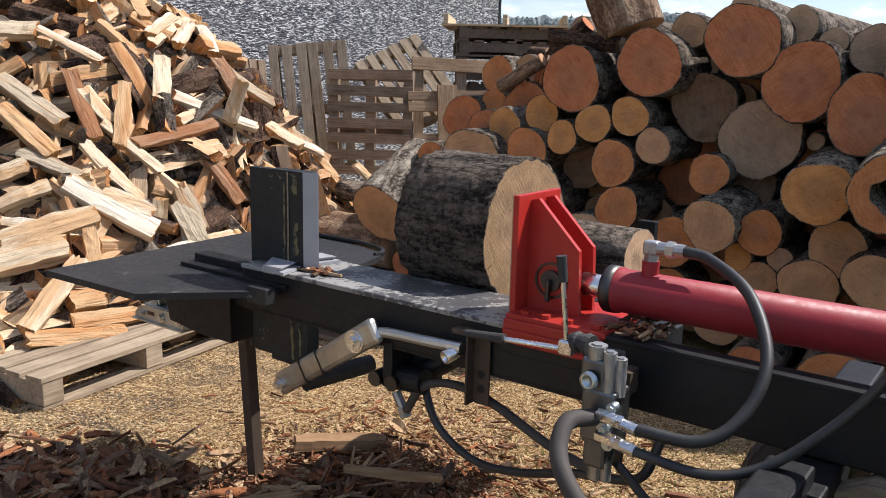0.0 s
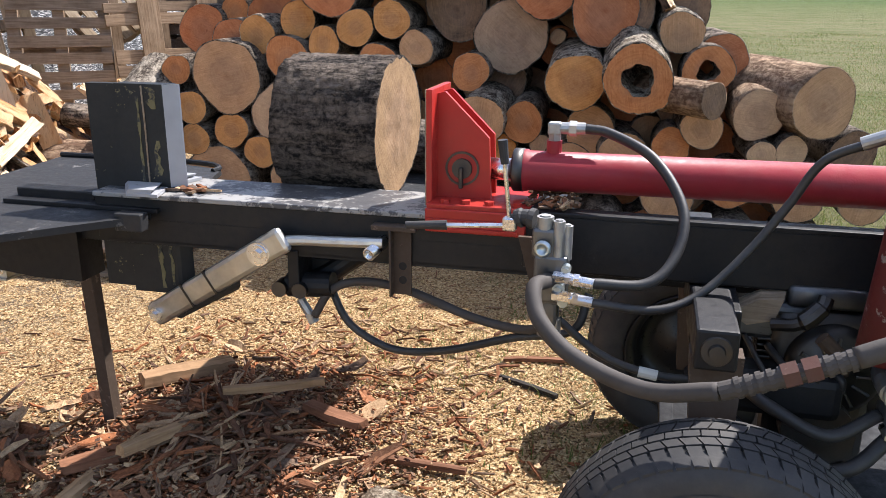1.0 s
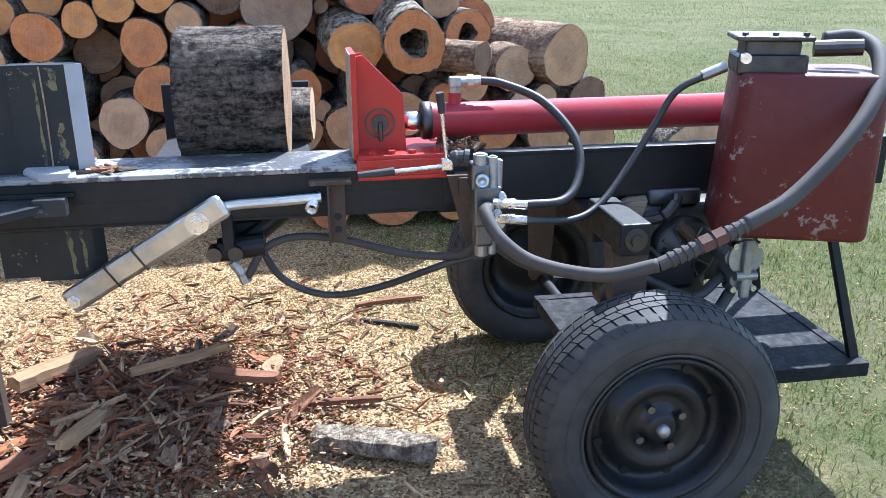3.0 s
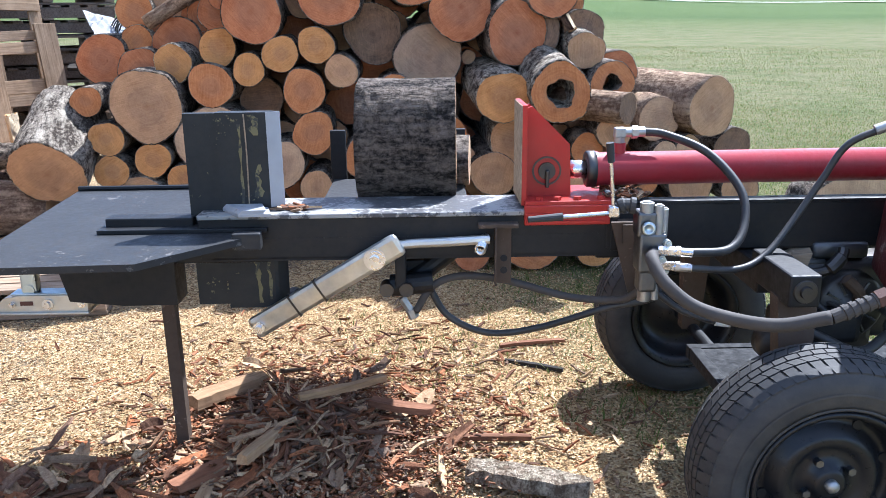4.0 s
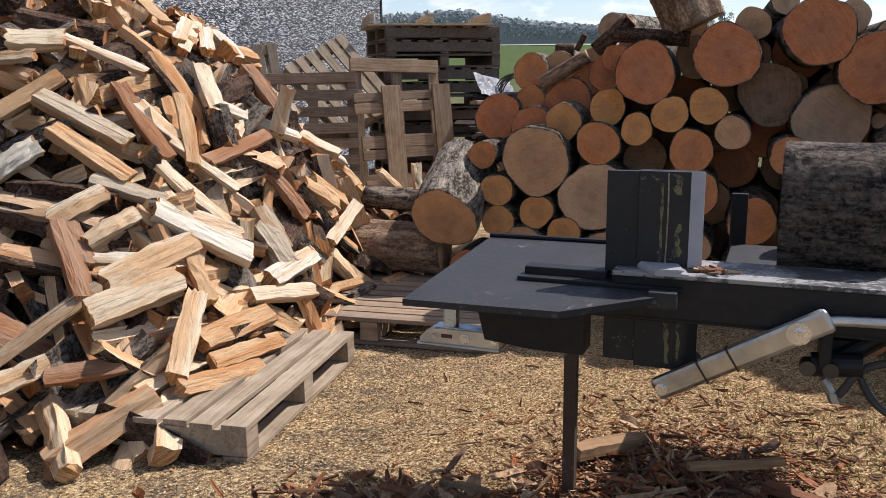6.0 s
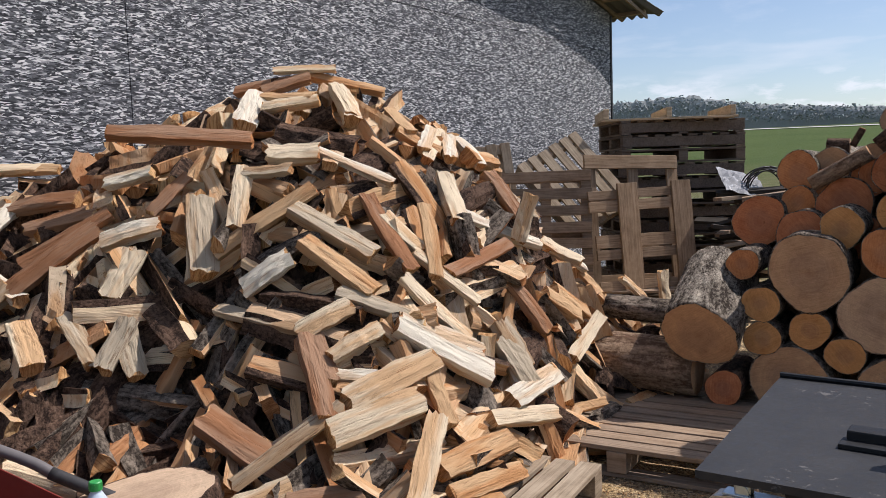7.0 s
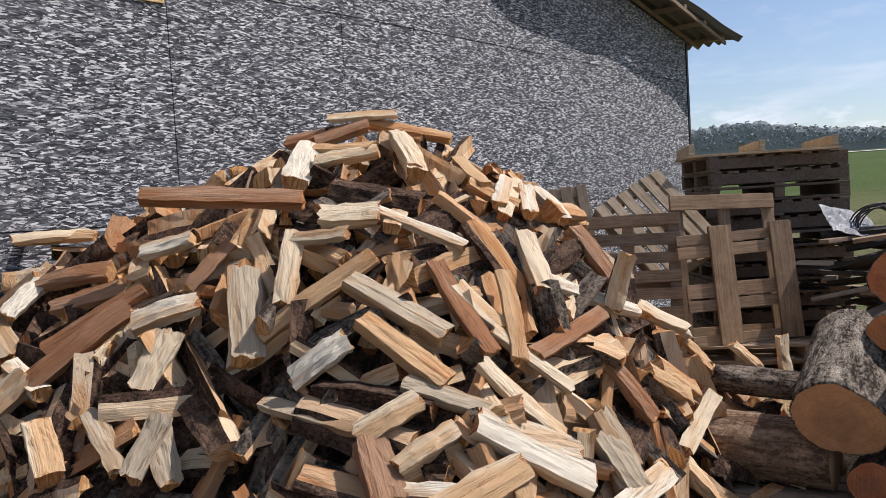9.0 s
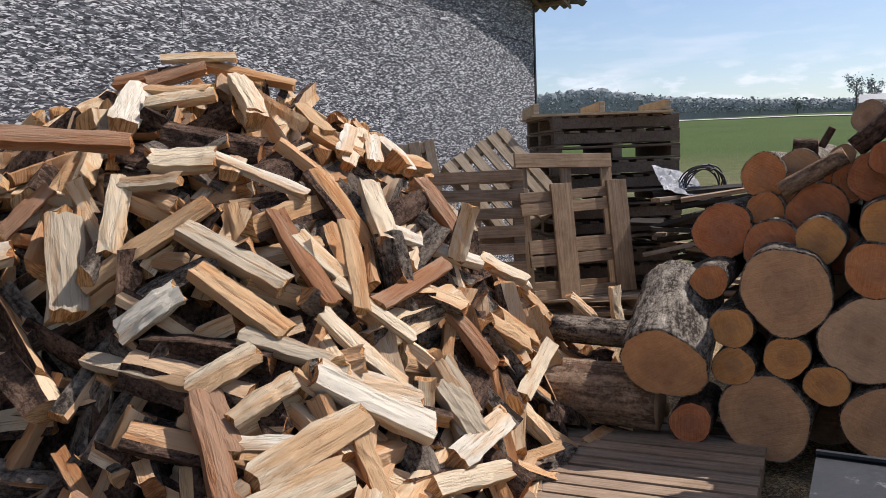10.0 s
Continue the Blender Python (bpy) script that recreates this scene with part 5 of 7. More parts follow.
# ---- pallets ----
def pallet(m, length=1.2, width=0.8, boards=6, mat=None, label="weathered wooden pallet lying flat", group="pallets", deck_gap=None, under=True, seed=1, bearer=(0.095, 0.098)):
    """Deck boards along local x, three bearers along local y; rests on z = 0."""
    rng = random.Random(seed)
    mat = mat or PALLET
    ob = thing("pallet", m, label, "pallet", group)
    bw = 0.098
    for i in range(boards):
        y = -width / 2 + bw / 2 + (width - bw) * i / (boards - 1)
        bm = add_box(bmesh.new(), (rng.uniform(-0.006, 0.006), 0, 0), (length, bw * rng.uniform(0.92, 1.05), 0.022), bevel=0.002)
        p = part("deck_board", bm, mat, ob)
        p.matrix_local = pose(0, y + rng.uniform(-0.006, 0.006), 0.133 + rng.uniform(-0.002, 0.002), 0, 0, rng.uniform(-0.7, 0.7))
    for x in (-length / 2 + 0.05, 0, length / 2 - 0.05):
        bm = add_box(bmesh.new(), (0, 0, 0), (bearer[0], width, bearer[1]), bevel=0.003)
        part("bearer", bm, mat, ob).matrix_local = pose(x, 0, 0.121 - bearer[1] / 2)
    if under:
        for y in (-width / 2 + 0.05, 0, width / 2 - 0.05):
            bm = add_box(bmesh.new(), (0, 0, 0), (length, 0.095, 0.02), bevel=0.002)
            part("bottom_board", bm, mat, ob).matrix_local = pose(0, y, 0.0115)
    return ob


# under the front of the pile: boards run away from the camera
pallet(pose(-1.72, 3.83, 0.0, 0, 0, 64), 1.15, 0.80, 7, PALLETPALE, "pale pallet on the ground at the pile's foot", seed=3)
pallet(pose(-2.75, 4.05, 0.0, 0, 0, 64), 1.15, 0.80, 7, PALLET, "weathered pallet half buried under firewood", seed=4)
pallet(pose(-0.72, 4.93, 0.0, 0, 0, -28), 1.25, 1.25, 11, PALLET, "grey pallet before the log stack", seed=5)
# pallets standing on edge by the stack of pallets
def stand(x, y, z, turn, lean=82, upright=False, back=False, spin=0, **kw):
    """A pallet on edge: lean is its tilt from the ground, upright turns the deck boards vertical, back shows the underside."""
    m = pose(x, y, z, lean, 0, turn)
    m = m @ pose(0, 0, 0, 0, 180 if back else 0, (90 if upright else 0) + spin)
    return pallet(m, **kw)


pallet(pose(-0.10, 8.75, 0.0, 0, 0, 2), 1.2, 1.0, 7, seed=20)
pallet(pose(-0.12, 8.75, 0.145, 0, 0, -2), 1.2, 1.0, 7, seed=21)


def standing_frame(x, y, z, turn, lean, spin, boards, label):
    """A pallet stood on edge, given board by board: x, z of two corners, depth behind its front."""
    ob = thing("pallet", pose(x, y, z, -lean, 0, turn), label, "pallet", "pallets")
    rng = random.Random(round(x * 100))
    for x0, z0, x1, z1, dy, thick in boards:
        bm = add_box(bmesh.new(), (0, 0, 0), (x1 - x0, thick, z1 - z0) if x1 - x0 > z1 - z0 else (z1 - z0, thick, x1 - x0), bevel=0.003)
        b = part("board", bm, BROWNPALLET, ob)
        b.matrix_local = pose(0, 0, 0, 0, spin, 0) @ pose((x0 + x1) / 2, dy, (z0 + z1) / 2, 0, (0 if x1 - x0 > z1 - z0 else 90) + rng.uniform(-0.8, 0.8), 0)
    return ob


TOPPALLET = plank("fresh_pallet_wood", (0.78, 0.62, 0.42), (0.66, 0.50, 0.32))
OLDPALLET = plank("old_dark_pallet_wood", (0.27, 0.205, 0.15), (0.16, 0.125, 0.10))
BROWNPALLET = plank("brown_pallet_wood", (0.42, 0.29, 0.18), (0.28, 0.20, 0.135))
standing_frame(-0.10, 8.66, 0.295, 20, 8, 1.5, [(-0.50, 1.13, 0.52, 1.26, 0.0, 0.03), (-0.49, 0.0, -0.37, 1.16, 0.03, 0.024), (-0.02, 0.0, 0.09, 1.14, 0.03, 0.024), (0.42, 0.0, 0.54, 1.15, 0.03, 0.024), (-0.50, 0.74, 0.52, 0.84, 0.06, 0.024), (-0.50, 0.36, 0.52, 0.46, 0.06, 0.024), (-0.50, 0.0, 0.52, 0.10, 0.06, 0.024)], "brown weathered pallet standing on edge")
standing_frame(0.02, 8.40, 0.295, 20, 8, -0.8, [(-0.31, 0.0, -0.105, 1.0, 0.0, 0.024), (0.27, 0.0, 0.475, 1.0, 0.0, 0.024), (-0.60, 0.86, 0.46, 0.945, 0.03, 0.024), (-0.60, 0.745, 0.46, 0.845, 0.03, 0.024), (-0.56, 0.40, 0.46, 0.52, 0.03, 0.024), (-0.56, 0.29, 0.46, 0.385, 0.03, 0.024), (-0.56, 0.0, 0.46, 0.09, 0.03, 0.024), (-0.26, 0.0, -0.16, 1.0, 0.055, 0.075), (0.32, 0.0, 0.42, 1.0, 0.055, 0.075)], "brown weathered pallet standing with its underside outward")
stand(-0.98, 8.50, 0.80, -4, 84, length=0.85, width=1.2, boards=8, label="weathered pallet standing on edge", seed=24)
pallet(pose(-0.98, 8.75, 0.0, 0, 0, 2), 0.9, 0.9, 6, seed=25)
stand(-1.62, 8.75, 0.98, 8, 78, upright=True, spin=6, length=1.35, width=0.78, boards=6, mat=PALLETPALE, label="pale pallet leaning with its slats upright", seed=26)
stand(-0.66, 9.05, 1.22, 12, 60, upright=True, spin=30, length=0.95, width=0.78, boards=6, mat=PALLETPALE, label="pale pallet leaning back with its slats upright", seed=27)
stand(-2.35, 8.30, 0.85, 57, 82, upright=True, length=1.25, width=0.80, boards=7, mat=PALLET, label="weathered pallet leaning on the barn wall", seed=28)
stand(-5.75, 3.95, 0.72, 57, 84, upright=True, length=1.42, width=1.3, boards=11, mat=PALLET, label="grey pallet leaning on the barn wall", seed=29)
for i in range(13):
    rngp = random.Random(i)
    turned = i % 3 != 1
    pallet(pose(0.46 + rngp.uniform(-0.04, 0.04), 9.75 + rngp.uniform(-0.04, 0.04), 0.146 * i, 0, 0, rngp.uniform(-2, 2) + (94 if turned else 3)), 1.0 if turned else 1.28, 1.28 if turned else 1.0, 8, OLDPALLET, "dark weathered pallet in a stack of pallets", "stack of pallets", seed=30 + i)
pallet(pose(0.37, 9.72, 0.146 * 13 + 0.146, 180, 0, -3), 1.36, 1.05, 9, TOPPALLET, "pale pallet upside down on the stack of pallets", "stack of pallets", under=False, seed=50, bearer=(0.05, 0.10))

# chopping block at the pile's foot
log_at(axis((-0.15, -0.06, 1), (-2.67, 3.13, 0.0)), 0.25, 0.445, (0.66, 0.56, 0.42), "upright chopping block with a sawn top", BARKBROWN, name="chopping_block", group="", seg=90, rough=0.04)
# red hand cart with a tube handle behind the block, and a bottle beside it
CARTRED = paint("cart_red", (0.26, 0.035, 0.022), (0.14, 0.06, 0.04), 0.55, 0.66, grime=(0.16, 0.04, 0.03))
TUBEGREY = paint("tube_grey", (0.17, 0.155, 0.15), (0.10, 0.07, 0.05), 0.5, 0.62, grime=(0.12, 0.10, 0.09))
cart = thing("hand_cart", pose(-3.16, 2.98, 0, 0, 0, 0), "red sheet-metal hand cart with a grey tube handle", "cart")
bm = bmesh.new()
add_prism(bm, [(0.36, -0.02, 0.470), (-0.55, -0.02, 0.93), (-0.50, -0.02, 0.16), (0.20, -0.02, 0.10)], (0, 0.004, 0))
add_prism(bm, [(0.36, -0.50, 0.470), (-0.55, -0.50, 0.93), (-0.50, -0.50, 0.16), (0.20, -0.50, 0.10)], (0, 0.004, 0))
add_prism(bm, [(0.36, -0.50, 0.470), (0.20, -0.50, 0.10), (0.195, -0.50, 0.105), (0.353, -0.50, 0.473)], (0, 0.48, 0))
add_prism(bm, [(-0.50, -0.50, 0.16), (0.20, -0.50, 0.10), (0.20, -0.50, 0.104), (-0.50, -0.50, 0.164)], (0, 0.48, 0))
part("tray", bm, CARTRED, cart, "faded red sheet-metal tray")
bm = add_tube(bmesh.new(), [(-0.75, 0.24, 0.86), (-0.35, 0.225, 0.69), (0.02, 0.222, 0.552), (0.15, 0.22, 0.484)], 0.019, 14, 4)
part("handle", bm, TUBEGREY, cart, "grey painted tube handle", True)
bm = add_tube(bmesh.new(), [(0.12, 0.22, 0.500), (0.22, 0.22, 0.455), (0.34, 0.22, 0.405)], 0.0215, 14, 4)
part("grip", bm, RUBBER, cart, "black rubber grip", True)
for x in (-0.38, 0.10):
    bm = add_prism(bmesh.new(), [(x - 0.02, -0.26, 0.0), (x + 0.02, -0.26, 0.0), (x + 0.02, -0.22, 0.0), (x - 0.02, -0.22, 0.0)], (0, 0, 0.15))
    part("leg", bm, TUBEGREY, cart)
bottle = thing("plastic_bottle", pose(-2.815, 3.04, 0.20), "clear plastic bottle with a green screw cap", "bottle")
part("body", add_lathe(bmesh.new(), [(0.0, 0.0), (0.036, 0.0), (0.040, 0.008), (0.040, 0.16), (0.037, 0.175), (0.040, 0.19), (0.040, 0.235), (0.034, 0.268), (0.020, 0.292), (0.0155, 0.30), (0.0155, 0.315), (0.0, 0.315)], Matrix(), 28, closed=False), Mat("bottle_plastic", 0.25).color((0.50, 0.58, 0.66)).m, bottle, "bluish clear plastic body", True)
bm = add_lathe(bmesh.new(), [(0.0, 0.331), (0.017, 0.331), (0.0195, 0.328), (0.0195, 0.303), (0.0, 0.303)], Matrix(), 28, closed=False)
for k in range(24):
    a = 2 * math.pi * k / 24
    add_box(bm, (0.0195, 0, 0.316), (0.0015, 0.0022, 0.022), Matrix.Rotation(a, 4, "Z"))
part("cap", bm, Mat("green_plastic", 0.4).color((0.03, 0.33, 0.08)).m, bottle, "green screw cap")
log_at(axis((0.1, 0.05, 1), (-2.815, 3.04, 0.0)), 0.085, 0.205, TAN, "short split round under the bottle", BARKBROWN, group="")
# big round lying in the grass behind the tank
log_at(axis((0.62, 0.78, 0), (3.05, 2.45, 0.26)), 0.26, 0.35, PALE, "thick pale round standing on its rim in the grass", group="")


# ---- log splitter ----
U, NB, ORG = Vector((0.824, -0.566, 0)), Vector((0.566, 0.824, 0)), Vector((-0.356, 2.307, 0))
SP = Matrix(((U.x, NB.x, 0, ORG.x), (U.y, NB.y, 0, ORG.y), (0, 0, 1, 0), (0, 0, 0, 1)))
splitter = thing("log_splitter", SP, "home-built black hydraulic log splitter with red ram and tank", "log splitter")


def sp(name, bm, mat, label="", smooth=False, parent=None):
    return part(name, bm, mat, parent or splitter, label, smooth)


# beam: web plates and worn top plate
bm = add_box(bmesh.new(), (0.36, 0.035, 0.748), (1.16, 0.20, 0.012))
add_box(bm, (0.36, -0.058, 0.750), (1.16, 0.012, 0.118), bevel=0.003)
add_box(bm, (0.36, 0.128, 0.750), (1.16, 0.012, 0.118), bevel=0.003)
add_box(bm, (0.36, 0.035, 0.694), (1.16, 0.198, 0.010))
sp("beam", bm, BLACK, "black steel beam")
bm = add_box(bmesh.new(), (0.37, 0.035, 0.8155), (1.18, 0.215, 0.013), bevel=0.003)
sp("beam_top", bm, BEAMTOP, "worn grey steel top plate of the beam")
for y, z in ((-0.0475, 0.770), (0.1175, 0.700)):
    bm = add_box(bmesh.new(), (1.56, y, z), (1.30, 0.042, 0.135), bevel=0.006)
    add_box(bm, (1.56, y, z + 0.0695), (1.31, 0.050, 0.010), bevel=0.002)
    sp("rear_rail", bm, BLACK, "deep black frame rail under the ram")
bm = add_box(bmesh.new(), (0.95, 0.035, 0.775), (0.10, 0.205, 0.13), bevel=0.004)
sp("cross_member", bm, BLACK, "black cross member between the rails")
bm = add_box(bmesh.new(), (1.90, 0.035, 0.770), (0.10, 0.12, 0.13), bevel=0.004)
sp("cross_member", bm, BLACK, "black cross member between the rails")
# greasy wood scraps at the ram's foot
rng = random.Random(8)
bm = bmesh.new()
for _ in range(70):
    p = (rng.uniform(0.90, 1.02), rng.uniform(-0.07, 0.10), 0.848 + rng.uniform(0, 0.015))
    add_box(bm, (0, 0, 0), (rng.uniform(0.01, 0.035), rng.uniform(0.004, 0.012), 0.004), pose(*p, rng.uniform(-40, 40), rng.uniform(-40, 40), rng.uniform(0, 360)))
tagged(sp("bark_litter", bm, DEBRIS, "dark greasy bark litter on the beam"), kind="stuff")
# log table round the wedge
bm = bmesh.new()
add_prism(bm, [(-0.715, -0.38, 0.757), (-0.296, -0.362, 0.757), (-0.060, -0.115, 0.757), (-0.060, 0.17, 0.757), (-0.146, 0.467, 0.757), (-0.39, 0.53, 0.757), (-0.775, 0.525, 0.757)], (0, 0, 0.018))
sp("table_plate", bm, TABLE, "dark steel table plate with worn edges")
bm = bmesh.new()
add_tube(bm, [(-0.775, 0.523, 0.782), (-0.5, 0.525, 0.782), (-0.33, 0.525, 0.782), (-0.20, 0.50, 0.782), (-0.150, 0.462, 0.780), (-0.155, 0.43, 0.776)], 0.009, 8, 6)
sp("table_lip", bm, BLACK, "rod lip along the table's back edge")
bm = add_box(bmesh.new(), (-0.36, -0.010, 0.792), (0.24, 0.055, 0.034), bevel=0.004)
add_box(bm, (-0.26, -0.05, 0.781), (0.46, 0.06, 0.012), bevel=0.002)
sp("weld_bar", bm, BLACK, "rough black bar welded beside the wedge")
bm = add_box(bmesh.new(), (-0.075, -0.125, 0.765), (0.075, 0.035, 0.045), pose(0, 0, 0, 0, 0, 0), bevel=0.003)
sp("corner_bracket", bm, TABLE, "worn steel corner piece")
# wedge
bm = bmesh.new()
add_prism(bm, [(-0.252, -0.004, 0.545), (-0.165, -0.004, 0.545), (-0.165, 0.022, 0.545), (-0.252, 0.022, 0.545)], (0, 0, 0.545))
sp("wedge_tail", bm, WEDGE, "thin rear plate of the wedge")
bm = bmesh.new()
add_prism(bm, [(-0.163, -0.012, 0.535), (-0.030, -0.012, 0.535), (-0.020, -0.008, 0.535), (0.006, 0.012, 0.535), (-0.020, 0.032, 0.535), (-0.163, 0.032, 0.535)], (0, 0, 0.557))
sp("wedge", bm, WEDGE, "tall dark steel splitting wedge with yellow paint marks")
bm = bmesh.new()
add_prism(bm, [(-0.026, -0.0125, 0.83), (0.007, 0.009, 0.83), (0.009, 0.012, 0.83), (-0.024, 0.0, 0.83)], (0, 0, 0.262))
sp("cutting_edge", bm, SCUFFED, "bare worn cutting edge")
bm = add_tube(bmesh.new(), [(-0.085, -0.0135, 1.088), (-0.083, -0.0145, 0.98), (-0.086, -0.0135, 0.84)], 0.0022, 6, 4)
sp("weld_seam", bm, PALLETPALE, "pale weld seam down the wedge")
for sy, nm in ((-1, "near"), (1, "far")):
    y0 = 0.010 + sy * 0.025
    bm = bmesh.new()
    add_prism(bm, [(-0.16, y0, 0.823), (-0.035, y0, 0.823), (-0.012, y0 + sy * 0.085, 0.823), (-0.10, y0 + sy * 0.085, 0.823)], (0, 0, 0.008))
    add_prism(bm, [(-0.16, y0, 0.831), (-0.06, y0, 0.831), (-0.035, y0 + sy * 0.08, 0.831), (-0.10, y0 + sy * 0.085, 0.831)], (0.01, 0, 0.010))
    sp("side_blade", bm, SCUFFED, "bright steel side blade at the wedge's foot")
bm = bmesh.new()
for _ in range(16):
    add_box(bm, (0, 0, 0), (rng.uniform(0.02, 0.05), 0.012, 0.006), pose(rng.uniform(-0.02, 0.10), rng.uniform(-0.05, 0.02), 0.828, rng.uniform(-15, 15), rng.uniform(-15, 15), rng.uniform(-40, 40)))
sp("bark_scraps", bm, DEBRIS, "reddish bark scraps by the wedge")
for x0, z0, z1, w in ((-0.075, 0.55, 0.68, 0.016), (-0.045, 0.56, 0.67, 0.010), (-0.10, 0.84, 1.06, 0.008), (-0.055, 0.86, 0.95, 0.018), (-0.06, 1.03, 1.085, 0.020)):
    rngw = random.Random(round(z0 * 1000))
    pts = [(x0 + rngw.uniform(-0.4, 0.4) * w + sgn * w * rngw.uniform(0.3, 0.6), -0.0125, z0 + (z1 - z0) * k / 6) for sgn, ks in ((-1, range(7)), (1, range(6, -1, -1))) for k in ks]
    sp("paint_mark", add_prism(bmesh.new(), pts, (0, -0.0012, 0)), YELLOWMARK, "worn yellowish mark on the wedge")
# drawbar, leg and coupler
bm = bmesh.new()
add_prism(bm, [(-0.60, -0.05, 0.575), (-0.45, -0.05, 0.56), (-0.30, -0.05, 0.56), (-0.30, -0.05, 0.755), (-0.60, -0.05, 0.755), (-0.62, -0.05, 0.66)], (0, 0.10, 0))
add_box(bm, (-0.18, 0.02, 0.715), (0.28, 0.10, 0.08), bevel=0.004)
sp("drawbar", bm, BLACK, "black box drawbar under the table")
bm = add_prism(bmesh.new(), [(-0.385, 0.075, 0.0), (-0.348, 0.075, 0.0), (-0.348, 0.112, 0.0), (-0.385, 0.112, 0.0)], (0.012, -0.05, 0.70))
sp("prop_leg", bm, RUSTY, "rusty square steel prop leg")
CX = -0.695
cp = sp("coupler", add_prism(bmesh.new(), [(CX + 0.135, -0.032, 0.540), (CX + 0.135, -0.032, 0.588), (CX - 0.06, -0.032, 0.588), (CX - 0.10, -0.032, 0.580), (CX - 0.125, -0.032, 0.556), (CX - 0.125, -0.032, 0.540)], (0, 0.062, 0)), GALV, "zinc-plated ball coupler")
bm = add_box(bmesh.new(), (CX + 0.003, -0.002, 0.537), (0.272, 0.078, 0.007), bevel=0.002)
sp("coupler_lip", bm, GALV, parent=cp)
bm = add_box(bmesh.new(), (CX + 0.02, -0.002, 0.5905), (0.20, 0.050, 0.006), bevel=0.002)
sp("coupler_top", bm, BLUEZINC, "blue-tinged upper plate", parent=cp)
bm = add_box(bmesh.new(), (CX - 0.03, -0.002, 0.625), (0.046, 0.034, 0.068), bevel=0.008)
add_rod(bm, (CX - 0.03, -0.022, 0.600), (CX - 0.03, 0.020, 0.600), 0.017, 18)
sp("coupler_handle", bm, BLUEZINC, "blue-tinged coupler handle", parent=cp)
for x, r in ((-0.075, 0.009), (0.025, 0.016), (0.12, 0.011)):
    bm = add_rod(bmesh.new(), (CX + x, -0.038, 0.563), (CX + x, 0.030, 0.563), r, 18)
    add_rod(bm, (CX + x, -0.044, 0.563), (CX + x, 0.0, 0.563), r * 0.6, 6)
    sp("bolt", bm, BRIGHT, parent=cp)
bm = add_box(bmesh.new(), (CX - 0.035, -0.0325, 0.566), (0.036, 0.002, 0.012))
sp("coupler_mark", bm, RUSTRED, "small dark-red painted mark", parent=cp)
# lift arm
bm = bmesh.new()
ax, az = Vector((-0.075, -0.045, 0.492)), Vector((0.262, -0.10, 0.704))
d = (az - ax).normalized()
q = Matrix.Translation((ax + az) / 2) @ Matrix((( d.x, 0, -d.z, 0), (d.y, 1, 0, 0), (d.z, 0, d.x, 0), (0, 0, 0, 1)))
add_box(bm, (0.03, 0, 0), ((az - ax).length + 0.11, 0.028, 0.068), q, bevel=0.013)
arm = sp("lift_arm", bm, GALV, "worn zinc-grey lift arm of flat bar")
for k in (-0.075, 0.015):
    bm = add_box(bmesh.new(), (k, 0, 0), (0.006, 0.031, 0.070), q)
    sp("weld_bead", bm, DARKMETAL, parent=arm)
for p, r in ((ax, 0.017), (az, 0.024)):
    bm = add_rod(bmesh.new(), p + Vector((0, -0.024, 0)), p + Vector((0, 0.06, 0)), r, 20)
    add_rod(bm, p + Vector((0, -0.034, 0)), p + Vector((0, 0.01, 0)), r * 0.6, 6)
    sp("pivot_bolt", bm, BRIGHT, parent=arm)
bm = add_tube(bmesh.new(), [(0.315, -0.10, 0.735), (0.36, -0.10, 0.742), (0.46, -0.098, 0.745), (0.575, -0.095, 0.750)], 0.013, 10, 6)
sp("lift_link", bm, GALV, "grey link rod along the beam", parent=arm)
bm = add_lathe(bmesh.new(), [(0.010, 0.0), (0.030, 0.0), (0.030, 0.005), (0.010, 0.005)], axis((0, -1, 0), az + Vector((0, -0.015, 0))), 24)
sp("washer", bm, BRIGHT, "bright washer", parent=arm)
bm = add_rod(bmesh.new(), (-0.06, 0.02, 0.478), (-0.02, 0.26, 0.478), 0.028, 16)
sp("arm_roller", bm, RUBBER, "black roller on the arm's foot", parent=arm)
# lift cylinder and linkage under the beam
bm = add_box(bmesh.new(), (0.33, -0.02, 0.655), (0.03, 0.10, 0.10), bevel=0.004)
add_box(bm, (0.37, 0.03, 0.62), (0.10, 0.03, 0.08), pose(0, 0, 0), bevel=0.006)
add_rod(bm, (0.30, -0.03, 0.60), (0.42, -0.03, 0.61), 0.032, 16)
add_rod(bm, (0.36, 0.02, 0.60), (0.50, 0.05, 0.70), 0.030, 16)
sp("lift_linkage", bm, BLACK, "black linkage under the beam")
for x in (0.29, 0.345):
    bm = add_rod(bmesh.new(), (x, -0.075, 0.60), (x, -0.03, 0.60), 0.020, 16)
    sp("linkage_bush", bm, DARKMETAL)
bm = add_rod(bmesh.new(), (0.33, -0.035, 0.565), (0.355, -0.035, 0.525), 0.012, 8)
add_rod(bm, (0.355, -0.035, 0.53), (0.365, -0.035, 0.505), 0.016, 6)
sp("hose_fitting", bm, ALLOY, "steel hose fitting")
# bracket on the beam's near side
bm = bmesh.new()
add_box(bm, (0.615, -0.072, 0.70), (0.045, 0.006, 0.165), bevel=0.001)
add_box(bm, (0.593, -0.087, 0.70), (0.005, 0.032, 0.165), bevel=0.001)
add_box(bm, (0.60, -0.08, 0.786), (0.11, 0.035, 0.012), bevel=0.002)
br = sp("bracket", bm, RUSTY, "drilled angle-iron bracket")
